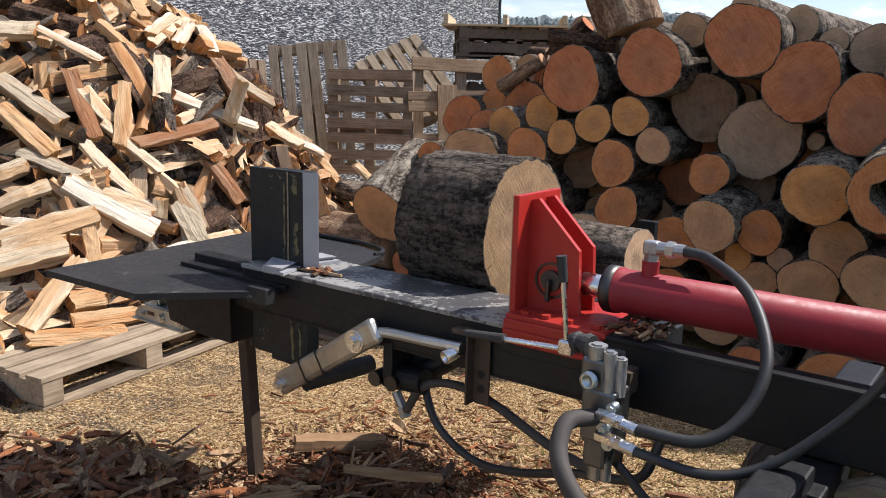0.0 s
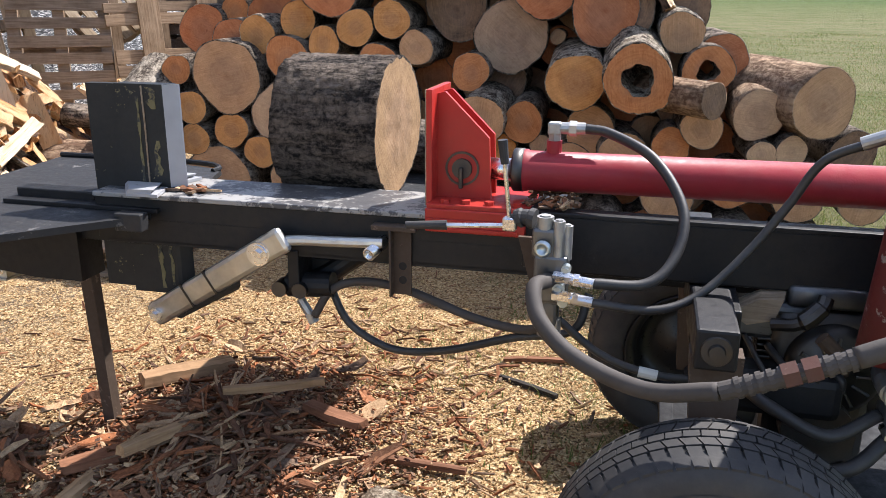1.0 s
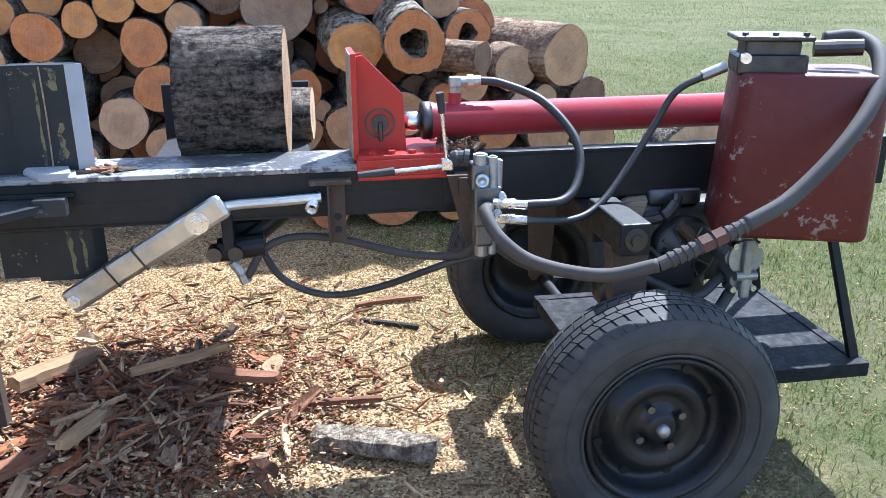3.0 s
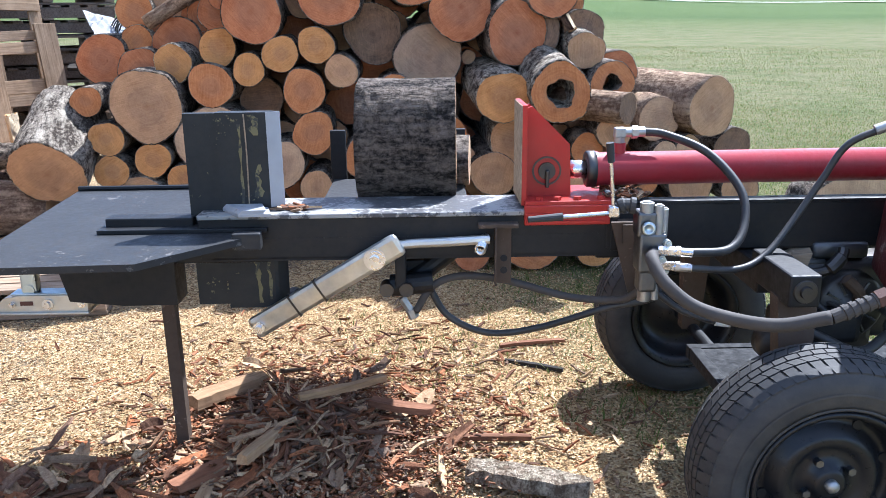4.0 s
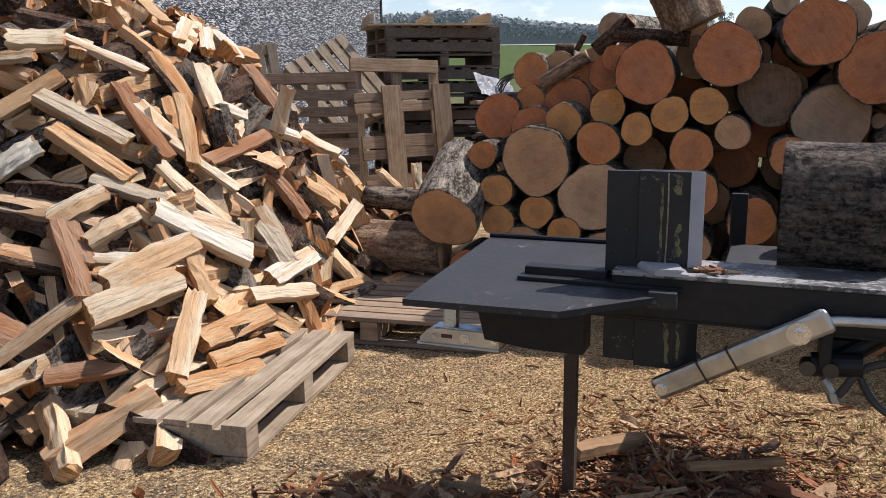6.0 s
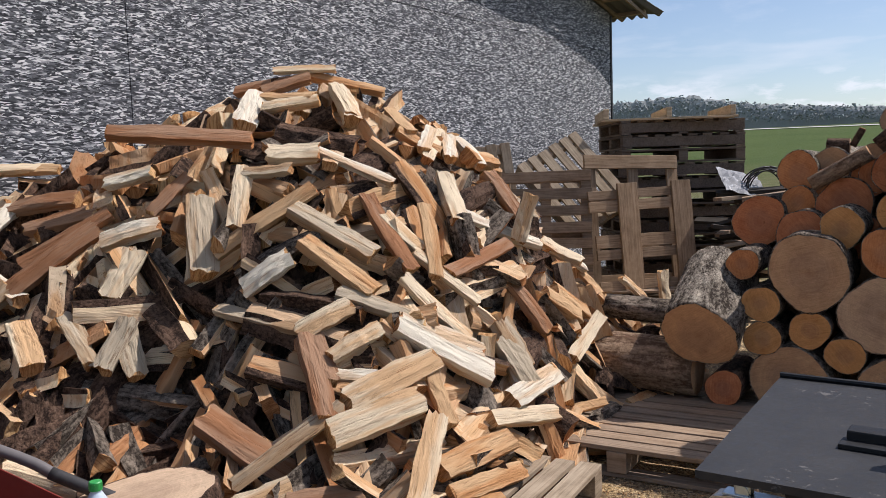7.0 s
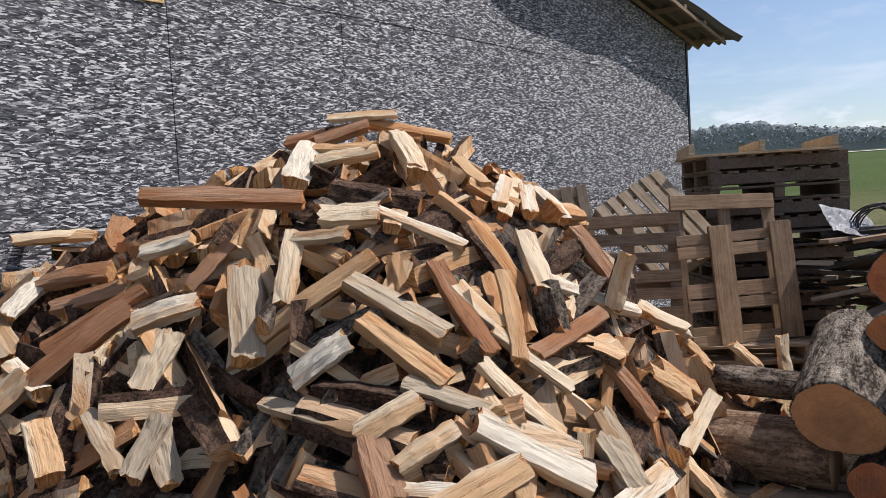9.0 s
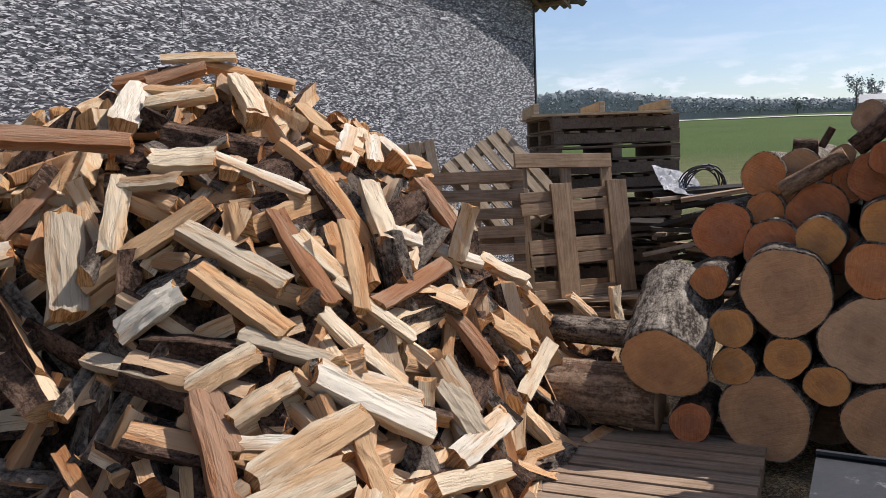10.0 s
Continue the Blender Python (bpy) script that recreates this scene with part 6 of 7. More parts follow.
# flat black discs on the face stand for the dark inside the drilled holes
for z in (0.655, 0.69):
    bm = add_rod(bmesh.new(), (0.617, -0.0765, z), (0.617, -0.0752, z), 0.010, 14)
    sp("bolt_hole", bm, BLACK, parent=br)
bm = add_lathe(bmesh.new(), [(0.016, 0), (0.016, 0.07), (0.011, 0.07), (0.011, 0.0)], axis((-0.25, -0.95, -0.25), (0.565, -0.06, 0.745)), 18)
sp("pipe_stub", bm, BRIGHT, "short bright pipe stub", True)
# log cradle on the far side
bm = bmesh.new()
add_prism(bm, [(0.05, 0.145, 0.812), (0.62, 0.145, 0.812), (0.62, 0.24, 0.765), (0.05, 0.24, 0.765)], (0, 0, 0.008))
sp("log_slide", bm, TABLE, "sloping steel slide behind the beam")
for x in (0.06, 0.535):
    bm = add_box(bmesh.new(), (x, 0.58, 0.685), (0.04, 0.86, 0.035), bevel=0.003)
    add_box(bm, (x, 1.02, 0.785), (0.06, 0.03, 0.235), bevel=0.003)
    sp("lift_fork", bm, BLACK, "black lift fork reaching behind the beam")
bm = add_box(bmesh.new(), (0.295, 0.58, 0.706), (0.51, 0.84, 0.006), bevel=0.001)
sp("lift_tray", bm, TABLE, "flat steel tray across the lift forks")
# ram: plate, gussets, foot
bm = add_box(bmesh.new(), (0.674, 0.045, 0.968), (0.014, 0.185, 0.275), bevel=0.002)
ram = sp("ram_plate", bm, RED, "red ram push plate")
bm = add_box(bmesh.new(), (0.6655, 0.045, 0.97), (0.003, 0.18, 0.268))
sp("push_face", bm, PALLETPALE, "face rubbed bare by wood", parent=ram)
for y in (0.005, 0.072):
    bm = bmesh.new()
    add_prism(bm, [(0.681, y, 1.092), (0.700, y, 1.096), (0.805, y, 0.992), (0.812, y, 0.84), (0.681, y, 0.84)], (0, 0.012, 0))
    sp("gusset", bm, RED, "red gusset plate", parent=ram)
bm = bmesh.new()
add_box(bm, (0.795, 0.036, 0.842), (0.24, 0.22, 0.012), bevel=0.002)
add_box(bm, (0.790, -0.070, 0.810), (0.235, 0.022, 0.055), bevel=0.003)
add_box(bm, (0.790, 0.140, 0.810), (0.235, 0.022, 0.055), bevel=0.003)
add_box(bm, (0.785, -0.083, 0.792), (0.21, 0.006, 0.008), bevel=0.001)
add_box(bm, (0.785, -0.083, 0.812), (0.22, 0.006, 0.008), bevel=0.001)
sp("ram_foot", bm, RED, "red sliding foot of the ram")
for x in (0.715, 0.765, 0.82, 0.885):
    bm = add_rod(bmesh.new(), (x, -0.055, 0.846), (x, -0.055, 0.857), 0.011, 6)
    sp("foot_bolt", bm, RED)
bm = add_rod(bmesh.new(), (0.742, -0.004, 0.918), (0.742, 0.10, 0.918), 0.024, 24)
add_box(bm, (0.742, -0.012, 0.898), (0.010, 0.012, 0.05), pose(0, 0, 0), bevel=0.003)
sp("ram_pin", bm, DARKMETAL, "dark ram pin with a split clip")
bm = add_lathe(bmesh.new(), [(0.036, 0), (0.041, 0), (0.041, 0.003), (0.036, 0.003)], axis((0, -1, 0), (0.742, 0.004, 0.918)), 28)
sp("pin_boss", bm, DARKMETAL, "weld ring round the pin")
# cylinder
bm = add_rod(bmesh.new(), (0.80, 0.045, 0.914), (0.87, 0.045, 0.914), 0.026, 24)
sp("piston_rod", bm, BRIGHT, "bright piston rod", True)
bm = add_lathe(bmesh.new(), [(0.028, 0.0), (0.046, 0.0), (0.050, 0.006), (0.050, 0.03), (0.047, 0.034), (0.047, 1.06), (0.0, 1.07)], axis((1, 0, 0.004), (0.862, 0.045, 0.914)), 40, closed=False)
cyl = sp("ram_cylinder", bm, CYLRED, "long red hydraulic cylinder", True)
bm = add_lathe(bmesh.new(), [(0.027, -0.002), (0.0485, -0.002), (0.0515, 0.002), (0.0515, 0.024), (0.027, 0.024)], axis((1, 0, 0.004), (0.860, 0.045, 0.914)), 40)
sp("gland_nut", bm, DARKMETAL, "dark gland nut", True, cyl)
bm = add_box(bmesh.new(), (1.90, 0.045, 0.90), (0.06, 0.13, 0.14), bevel=0.006)
sp("cylinder_mount", bm, BLACK, parent=cyl)
bm = add_rod(bmesh.new(), (0.952, 0.045, 0.955), (0.952, 0.045, 0.988), 0.018, 16)
sp("port_boss", bm, CYLRED, parent=cyl)
bm = add_rod(bmesh.new(), (0.952, 0.045, 0.985), (0.952, 0.045, 1.012), 0.015, 6)
add_rod(bm, (0.940, 0.045, 1.016), (1.022, 0.045, 1.018), 0.014, 12)
add_box(bm, (0.952, 0.045, 1.016), (0.032, 0.028, 0.03), bevel=0.005)
add_rod(bm, (0.985, 0.045, 1.017), (1.002, 0.045, 1.017), 0.018, 6)
sp("elbow_fitting", bm, ALLOY, "steel elbow hose fitting", parent=cyl)
# control valve
VX, VY = 0.975, -0.205
bm = add_box(bmesh.new(), (VX + 0.010, VY, 0.742), (0.070, 0.066, 0.105), bevel=0.007)
add_box(bm, (VX - 0.006, VY, 0.818), (0.050, 0.060, 0.066), bevel=0.007)
add_box(bm, (VX + 0.004, VY, 0.664), (0.048, 0.052, 0.060), bevel=0.008)
add_box(bm, (VX + 0.010, VY, 0.692), (0.062, 0.060, 0.010), bevel=0.002)
valve = sp("control_valve", bm, VALVEGREY, "grey cast control valve block")
for x, y, z0, z1, r in ((-0.006, -0.012, 0.848, 0.874, 0.018), (0.024, -0.020, 0.792, 0.868, 0.0125), (0.040, -0.008, 0.784, 0.856, 0.0115), (0.002, 0.0, 0.606, 0.640, 0.018), (0.026, -0.012, 0.612, 0.650, 0.010)):
    bm = add_rod(bmesh.new(), (VX + x, VY + y, z0), (VX + x, VY + y, z1), r, 18)
    add_rod(bm, (VX + x, VY + y, z1 - 0.006), (VX + x, VY + y, z1 + 0.003), r * 0.7, 6)
    sp("spool_cap", bm, ALLOY, "round cast spool cap", parent=valve)
for x, z, r in ((0.044, 0.772, 0.010), (0.030, 0.728, 0.013), (0.040, 0.700, 0.011)):
    bm = add_rod(bmesh.new(), (VX + x, VY - 0.030, z), (VX + x, VY - 0.048, z), r, 16)
    add_rod(bm, (VX + x, VY - 0.046, z), (VX + x, VY - 0.053, z), r * 0.6, 6)
    sp("port_plug", bm, BLUEZINC, "zinc port plug", parent=valve)
bm = add_lathe(bmesh.new(), [(0.0, 0.004), (0.009, 0.004), (0.0095, 0.010), (0.017, 0.010), (0.018, 0.0)], axis((-0.15, -1, 0), (VX - 0.006, VY - 0.038, 0.812)), 24, closed=False)
sp("valve_cap", bm, BLUEZINC, "round zinc valve cap", True, valve)
bm = add_tube(bmesh.new(), [(VX - 0.03, VY + 0.01, 0.860), (VX - 0.055, VY + 0.015, 0.862), (VX - 0.08, VY + 0.02, 0.85)], [0.022, 0.017, 0.021, 0.015], 14, 8)
sp("rubber_bellows", bm, RUBBER, "rubber bellows", parent=valve)
bm = add_rod(bmesh.new(), (VX - 0.085, VY + 0.015, 0.845), (VX - 0.10, VY + 0.01, 0.99), 0.005, 12)
add_box(bm, (VX - 0.085, VY + 0.015, 0.845), (0.03, 0.022, 0.03), bevel=0.004)
lv = sp("control_lever", bm, BRIGHT, "chrome control lever", parent=valve)
bm = add_rod(bmesh.new(), (VX - 0.098, VY + 0.011, 0.975), (VX - 0.104, VY + 0.009, 1.025), 0.009, 14, 0.0105)
sp("lever_grip", bm, RUBBER, "black lever grip", parent=valve)
bm = add_rod(bmesh.new(), (VX - 0.085, VY + 0.012, 0.842), (VX - 0.24, VY + 0.0, 0.835), 0.0055, 12)
sp("control_lever", bm, BRIGHT, "chrome second lever", parent=valve)
bm = add_rod(bmesh.new(), (VX - 0.22, VY + 0.002, 0.836), (VX - 0.31, VY - 0.006, 0.832), 0.011, 14, 0.008)
sp("lever_grip", bm, RUBBER, "black lever grip", parent=valve)
bm = bmesh.new()
add_prism(bm, [(0.90, -0.13, 0.80), (1.0, -0.13, 0.80), (0.99, -0.13, 0.60), (0.955, -0.13, 0.60)], (0, 0.012, 0))
add_box(bm, (0.96, -0.10, 0.77), (0.06, 0.08, 0.05))
sp("valve_plate", bm, RUSTY, "rusty valve mounting plate", parent=valve)
for z, x1 in ((0.755, 1.10), (0.715, 1.10)):
    bm = add_rod(bmesh.new(), (VX + 0.02, VY - 0.045, z), (VX + 0.06, VY - 0.055, z), 0.013, 6)
    add_rod(bm, (VX + 0.055, VY - 0.055, z), (x1 - 0.022, VY - 0.063, z - 0.003), 0.0112, 14)
    add_rod(bm, (VX + 0.062, VY - 0.0555, z), (VX + 0.074, VY - 0.057, z), 0.0135, 6)
    sp("hose_ferrule", bm, BRIGHT, "bright hose ferrule", parent=valve)
# hoses
def hose(pts, r, mat=HOSE, label="black hydraulic hose"):
    return sp("hose", add_tube(bmesh.new(), pts, r, 12, 12), mat, label, True)


hose([(1.02, 0.045, 1.018), (1.08, 0.035, 1.010), (1.18, -0.03, 0.968), (1.245, -0.12, 0.882), (1.235, -0.19, 0.80), (1.18, -0.24, 0.752), (1.07, -0.265, 0.752)], 0.0115)
hose([(1.07, -0.268, 0.712), (1.20, -0.26, 0.705), (1.29, -0.22, 0.735), (1.38, -0.17, 0.82), (1.445, -0.155, 0.915), (1.50, -0.165, 1.01), (1.60, -0.19, 1.06)], 0.0092)
bm = add_rod(bmesh.new(), (1.555, -0.18, 1.045), (1.61, -0.195, 1.07), 0.014, 14)
sp("hose_ferrule", bm, ALLOY)
hose([(VX + 0.01, VY - 0.04, 0.745), (VX - 0.012, VY - 0.11, 0.750), (VX + 0.01, VY - 0.17, 0.705), (1.06, -0.42, 0.655), (1.19, -0.51, 0.648), (1.31, -0.545, 0.678)], 0.0165, OLDHOSE, "thick grey suction hose")
bm = bmesh.new()
add_tube(bm, [(1.31, -0.545, 0.678), (1.42, -0.546, 0.722), (1.515, -0.546, 0.764)], 0.0165, 14, 6)
for k in range(11):
    if k not in (5, 6):
        x = 1.335 + 0.0165 * k
        add_rod(bm, (x, -0.546, 0.688 + 0.0068 * k), (x + 0.008, -0.546, 0.6915 + 0.0068 * k), 0.0188, 16)
sp("hose_coupling", bm, OLDHOSE, "ribbed brown hose tails")
for k in (0, 1):
    x = 1.405 + 0.031 * k
    bm = add_rod(bmesh.new(), (x, -0.546, 0.718 + 0.0128 * k), (x + 0.024, -0.546, 0.728 + 0.0128 * k), 0.0225, 6)
    sp("coupling_nut", bm, RUSTRED, "rust-red hexagonal coupling nut")
hose([(1.51, -0.546, 0.762), (1.62, -0.54, 0.82), (1.76, -0.50, 0.93), (1.87, -0.43, 1.03), (1.93, -0.33, 1.11), (1.92, -0.25, 1.14), (1.85, -0.225, 1.135)], 0.019, OLDHOSE, "thick grey suction hose")
hose([(VX, VY, 0.64), (0.93, -0.14, 0.585), (0.80, -0.08, 0.575), (0.62, -0.04, 0.615), (0.50, -0.03, 0.625), (0.42, -0.04, 0.60), (0.37, -0.04, 0.525)], 0.0108, OLDHOSE, "oily black lift hose")
hose([(1.06, -0.10, 0.67), (1.03, -0.13, 0.59), (0.90, -0.12, 0.555), (0.72, -0.07, 0.48), (0.58, -0.04, 0.455), (0.47, -0.03, 0.50), (0.42, -0.02, 0.57), (0.40, 0.0, 0.63)], 0.0098, HOSE, "black lift hose hanging in a loop")
hose([(1.0, -0.17, 0.63), (1.10, -0.18, 0.56), (1.22, -0.19, 0.53), (1.36, -0.19, 0.535)], 0.009, HOSE, "thin black hose with a white tag")
bm = add_rod(bmesh.new(), (1.18, -0.19, 0.535), (1.22, -0.192, 0.53), 0.012, 10)
sp("hose_tag", bm, PLASTIC, "white hose tag")
# tank
bm = add_box(bmesh.new(), (1.755, -0.205, 0.872), (0.345, 0.25, 0.415))
vert = [e for e in bm.edges if abs((e.verts[0].co - e.verts[1].co).normalized().z) > 0.9]
bmesh.ops.bevel(bm, geom=vert, offset=0.04, segments=4, affect="EDGES", profile=0.5)
bmesh.ops.bevel(bm, geom=[e for e in bm.edges if e.calc_face_angle(0) > 1.2], offset=0.014, segments=2, affect="EDGES", profile=0.5)
for v in bm.verts:
    if v.co.x < 1.70:
        v.co.x -= 0.03 * (1.08 - v.co.z) / 0.415
tank = sp("oil_tank", bm, TANKRED, "worn dark-red oil tank", True)
tank.matrix_local = pose(1.588, -0.325, -0.012) @ pose(0, 0, 0, 0, 0, -19) @ pose(-1.583, 0.33, 0)
bm = add_box(bmesh.new(), (1.655, -0.215, 1.095), (0.165, 0.15, 0.05), bevel=0.008)
add_box(bm, (1.655, -0.215, 1.130), (0.13, 0.12, 0.05), bevel=0.006)
add_box(bm, (1.655, -0.215, 1.158), (0.18, 0.16, 0.012), bevel=0.004)
add_rod(bm, (1.76, -0.22, 1.13), (1.87, -0.23, 1.135), 0.020, 12)
sp("filler_neck", bm, DARKMETAL, "black flanged filler neck", parent=tank)
for x in (1.585, 1.655, 1.725):
    bm = add_rod(bmesh.new(), (x, -0.28, 1.162), (x, -0.28, 1.172), 0.008, 6)
    sp("flange_bolt", bm, DARKMETAL, parent=tank)
bm = add_rod(bmesh.new(), (1.590, -0.300, 1.112), (1.590, -0.280, 1.112), 0.013, 16)
sp("breather_cap", bm, BRIGHT, "bright breather cap", parent=tank)
# canister beside the tank
bm = add_box(bmesh.new(), (1.93, -0.08, 0.80), (0.10, 0.16, 0.26), bevel=0.02)
sp("plastic_canister", bm, PLASTIC, "milky plastic canister", True)
# chassis: tray, strut, uprights, axle
bm = add_box(bmesh.new(), (1.62, -0.10, 0.295), (0.74, 0.60, 0.012), bevel=0.002)
tray = sp("engine_tray", bm, TRAYBLACK, "black steel engine tray")
for y in (-0.39, 0.19):
    sp("tray_rail", add_box(bmesh.new(), (1.62, y, 0.285), (0.76, 0.035, 0.04), bevel=0.003), TRAYBLACK, parent=tray)
for x in (1.26, 1.985):
    sp("tray_rail", add_box(bmesh.new(), (x, -0.10, 0.285), (0.035, 0.545, 0.04), bevel=0.003), TRAYBLACK, parent=tray)
for y, y2 in ((-0.37, -0.31), (0.14, 0.10)):
    bm = add_prism(bmesh.new(), [(1.97, y, 0.30), (1.995, y, 0.30), (1.90, y2, 0.68), (1.88, y2, 0.68)], (0, 0.02, 0))
    sp("tray_strut", bm, BLACK, "diagonal strut from tray to frame")
for side in (-1, 1):
    yc = 0.04
    bm = bmesh.new()
    y0, y1 = yc + side * 0.20, yc + side * 0.445
    add_box(bm, (1.313, (y0 + y1) / 2, 0.690), (0.078, abs(y1 - y0), 0.082), bevel=0.006)
    up = sp("axle_box", bm, BLACK, "black box tube with a capped end")
    bm = add_lathe(bmesh.new(), [(0.0, 0.012), (0.014, 0.012), (0.016, 0.004), (0.028, 0.004), (0.030, 0.0)], axis((0, side, 0), (1.313, y1, 0.690)), 24, closed=False)
    sp("end_cap", bm, DARKMETAL, "round end cap", parent=up)
    bm = bmesh.new()
    add_prism(bm, [(1.27, y1 - side * 0.10, 0.66), (1.37, y1 - side * 0.10, 0.66), (1.355, y1 - side * 0.06, 0.27), (1.295, y1 - side * 0.06, 0.27)], (0, side * 0.05, 0))
    sp("axle_upright", bm, RUSTY, "rusty upright from axle to frame", parent=up)
bm = add_rod(bmesh.new(), (1.335, -0.50, 0.270), (1.335, 0.58, 0.270), 0.020, 20)
add_box(bm, (1.325, 0.04, 0.66), (0.10, 0.50, 0.08), bevel=0.005)
sp("axle", bm, BLACK, "black axle tube")


# wheels
def wheel(y, side):
    """side -1: outer face toward the camera side."""
    w = thing("wheel", Matrix(), "", "")
    w.parent = splitter
    w.matrix_local = axis((0, side, 0), (1.335, y, 0.278))
    R, W = 0.305, 0.095
    prof = [(0.185, -W * 0.8), (0.215, -W * 1.0), (0.255, -W * 1.02), (0.285, -W * 0.92), (R - 0.006, -W * 0.72), (R - 0.006, W * 0.72), (0.285, W * 0.92), (0.255, W * 1.02), (0.215, W * 1.0), (0.185, W * 0.8)]
    tyre = part("tyre", add_lathe(bmesh.new(), prof, Matrix(), 72), RUBBER, w, "worn black car tyre", True)
    bm = bmesh.new()
    seg = 62
    for row, (z0, z1) in enumerate(((-0.086, -0.046), (-0.040, -0.016), (-0.010, 0.010), (0.016, 0.040), (0.046, 0.086))):
        for k in range(seg):
            a0 = 2 * math.pi * (k + 0.25 * (row % 2)) / seg
            a1 = a0 + 2 * math.pi / seg * (0.80 if row in (0, 4) else 0.9)
            sk = 0.035 * (1 if row < 2 else (-1 if row > 2 else 0))
            pts = []
            for a, z in ((a0, z0), (a1, z0), (a1 + sk, z1), (a0 + sk, z1)):
                rb = R + 0.002 - (0.016 if abs(z) > 0.08 else 0)
                pts.append((Vector((math.cos(a), math.sin(a), 0)), z, rb))
            lo = [bm.verts.new(d * (rb - 0.014) + Vector((0, 0, z))) for d, z, rb in pts]
            hi = [bm.verts.new(d * rb + Vector((0, 0, z))) for d, z, rb in pts]
            bm.faces.new(hi)
            for i in range(4):
                bm.faces.new((lo[i], lo[(i + 1) % 4], hi[(i + 1) % 4], hi[i]))
    part("tread", bm, RUBBER, tyre, "worn block tread")
    bm = add_lathe(bmesh.new(), [(0.236, W * 1.035), (0.240, W * 1.045), (0.244, W * 1.035)], Matrix(), 64, closed=False)
    add_lathe(bm, [(0.200, W * 1.0), (0.203, W * 1.02), (0.206, W * 1.0)], Matrix(), 64, closed=False)
    part("sidewall_ring", bm, RUBBER, tyre, "", True)
    rim_prof = [(0.190, 0.080), (0.194, 0.086), (0.188, 0.092), (0.178, 0.086), (0.170, 0.060), (0.163, 0.032), (0.150, 0.026), (0.137, 0.030), (0.120, 0.058), (0.102, 0.064), (0.086, 0.052), (0.074, 0.050), (0.045, 0.052), (0.038, 0.070), (0.030, 0.074), (0.0, 0.074)]
    rim = part("rim", add_lathe(bmesh.new(), rim_prof, Matrix(), 64, closed=False), RIM, w, "black steel rim", True)
    bm = add_lathe(bmesh.new(), [(0.19, 0.08), (0.168, 0.03), (0.172, -0.05), (0.186, -0.078), (0.196, -0.084), (0.188, -0.09), (0.160, -0.05), (0.150, 0.005), (0.10, 0.02), (0.06, -0.02), (0.0, -0.02)], Matrix(), 48, closed=False)
    part("rim_back", bm, RIM, rim, "", True)
    for k in range(4):
        a = math.pi / 2 * k + 0.5
        bm = add_rod(bmesh.new(), (0.058 * math.cos(a), 0.058 * math.sin(a), 0.05), (0.058 * math.cos(a), 0.058 * math.sin(a), 0.068), 0.010, 6)
        part("wheel_nut", bm, VALVEGREY, rim, "dull wheel nut")
    # black discs set on the rim imitate the shaded vent openings
    for k in range(8):
        a = math.pi / 4 * k + 0.3
        bm = add_rod(bmesh.new(), (0.148 * math.cos(a), 0.148 * math.sin(a), 0.024), (0.148 * math.cos(a), 0.148 * math.sin(a), 0.031), 0.012, 12)
        part("vent_hole", bm, BLACK, rim)
    bm = add_lathe(bmesh.new(), [(0.016, 0.070), (0.016, 0.086), (0.010, 0.091), (0.0, 0.092)], Matrix(), 20, closed=False)
    part("hub_cap", bm, ALLOY, rim, "scuffed bright hub cap", True)


wheel(-0.515, -1)
wheel(0.600, 1)

# engine and pump on the tray
bm = add_box(bmesh.new(), (1.56, 0.0, 0.42), (0.22, 0.20, 0.22), bevel=0.02)
add_rod(bm, (1.56, -0.10, 0.42), (1.56, -0.16, 0.42), 0.075, 28)
engine = sp("engine", bm, DARKMETAL, "oily dark petrol engine on the tray")
head = sp("engine_head", add_box(bmesh.new(), (1.50, 0.0, 0.585), (0.10, 0.11, 0.12)), ALLOY, "dull finned engine cylinder", parent=engine)
for k in range(8):
    sp("fin", add_box(bmesh.new(), (1.50, 0.0, 0.535 + 0.014 * k), (0.14, 0.15, 0.006), bevel=0.002), DARKMETAL, parent=engine)
bm = add_box(bmesh.new(), (1.42, -0.04, 0.62), (0.09, 0.07, 0.06), pose(0, 0, 0), bevel=0.012)
add_rod(bm, (1.44, -0.06, 0.66), (1.52, -0.06, 0.66), 0.018, 12)
sp("carburettor", bm, VALVEGREY, "grey carburettor", parent=engine)
bm = add_tube(bmesh.new(), [(1.60, -0.12, 0.55), (1.58, -0.16, 0.60), (1.54, -0.16, 0.64)], 0.016, 10, 8)
sp("exhaust_stub", bm, RUSTY, parent=engine)
bm = add_box(bmesh.new(), (1.46, -0.14, 0.52), (0.06, 0.03, 0.02), pose(0, 0, 0), bevel=0.004)
sp("red_clamp", bm, RED, "small red clamp", parent=engine)
bm = add_lathe(bmesh.new(), [(0.0, 0.03), (0.05, 0.03), (0.055, 0.022), (0.055, -0.03), (0.0, -0.03)], axis((0, -1, 0), (1.38, -0.12, 0.44)), 28, closed=False)
sp("pulley", bm, DARKMETAL, "dark belt pulley", True, engine)
bm = add_box(bmesh.new(), (1.70, -0.19, 0.55), (0.05, 0.09, 0.15), bevel=0.014)
add_rod(bm, (1.70, -0.245, 0.565), (1.70, -0.13, 0.565), 0.050, 24)
add_rod(bm, (1.70, -0.235, 0.50), (1.70, -0.15, 0.50), 0.034, 20)
add_rod(bm, (1.70, -0.20, 0.62), (1.70, -0.20, 0.675), 0.022, 16)
add_box(bm, (1.70, -0.252, 0.535), (0.028, 0.02, 0.17), bevel=0.008)
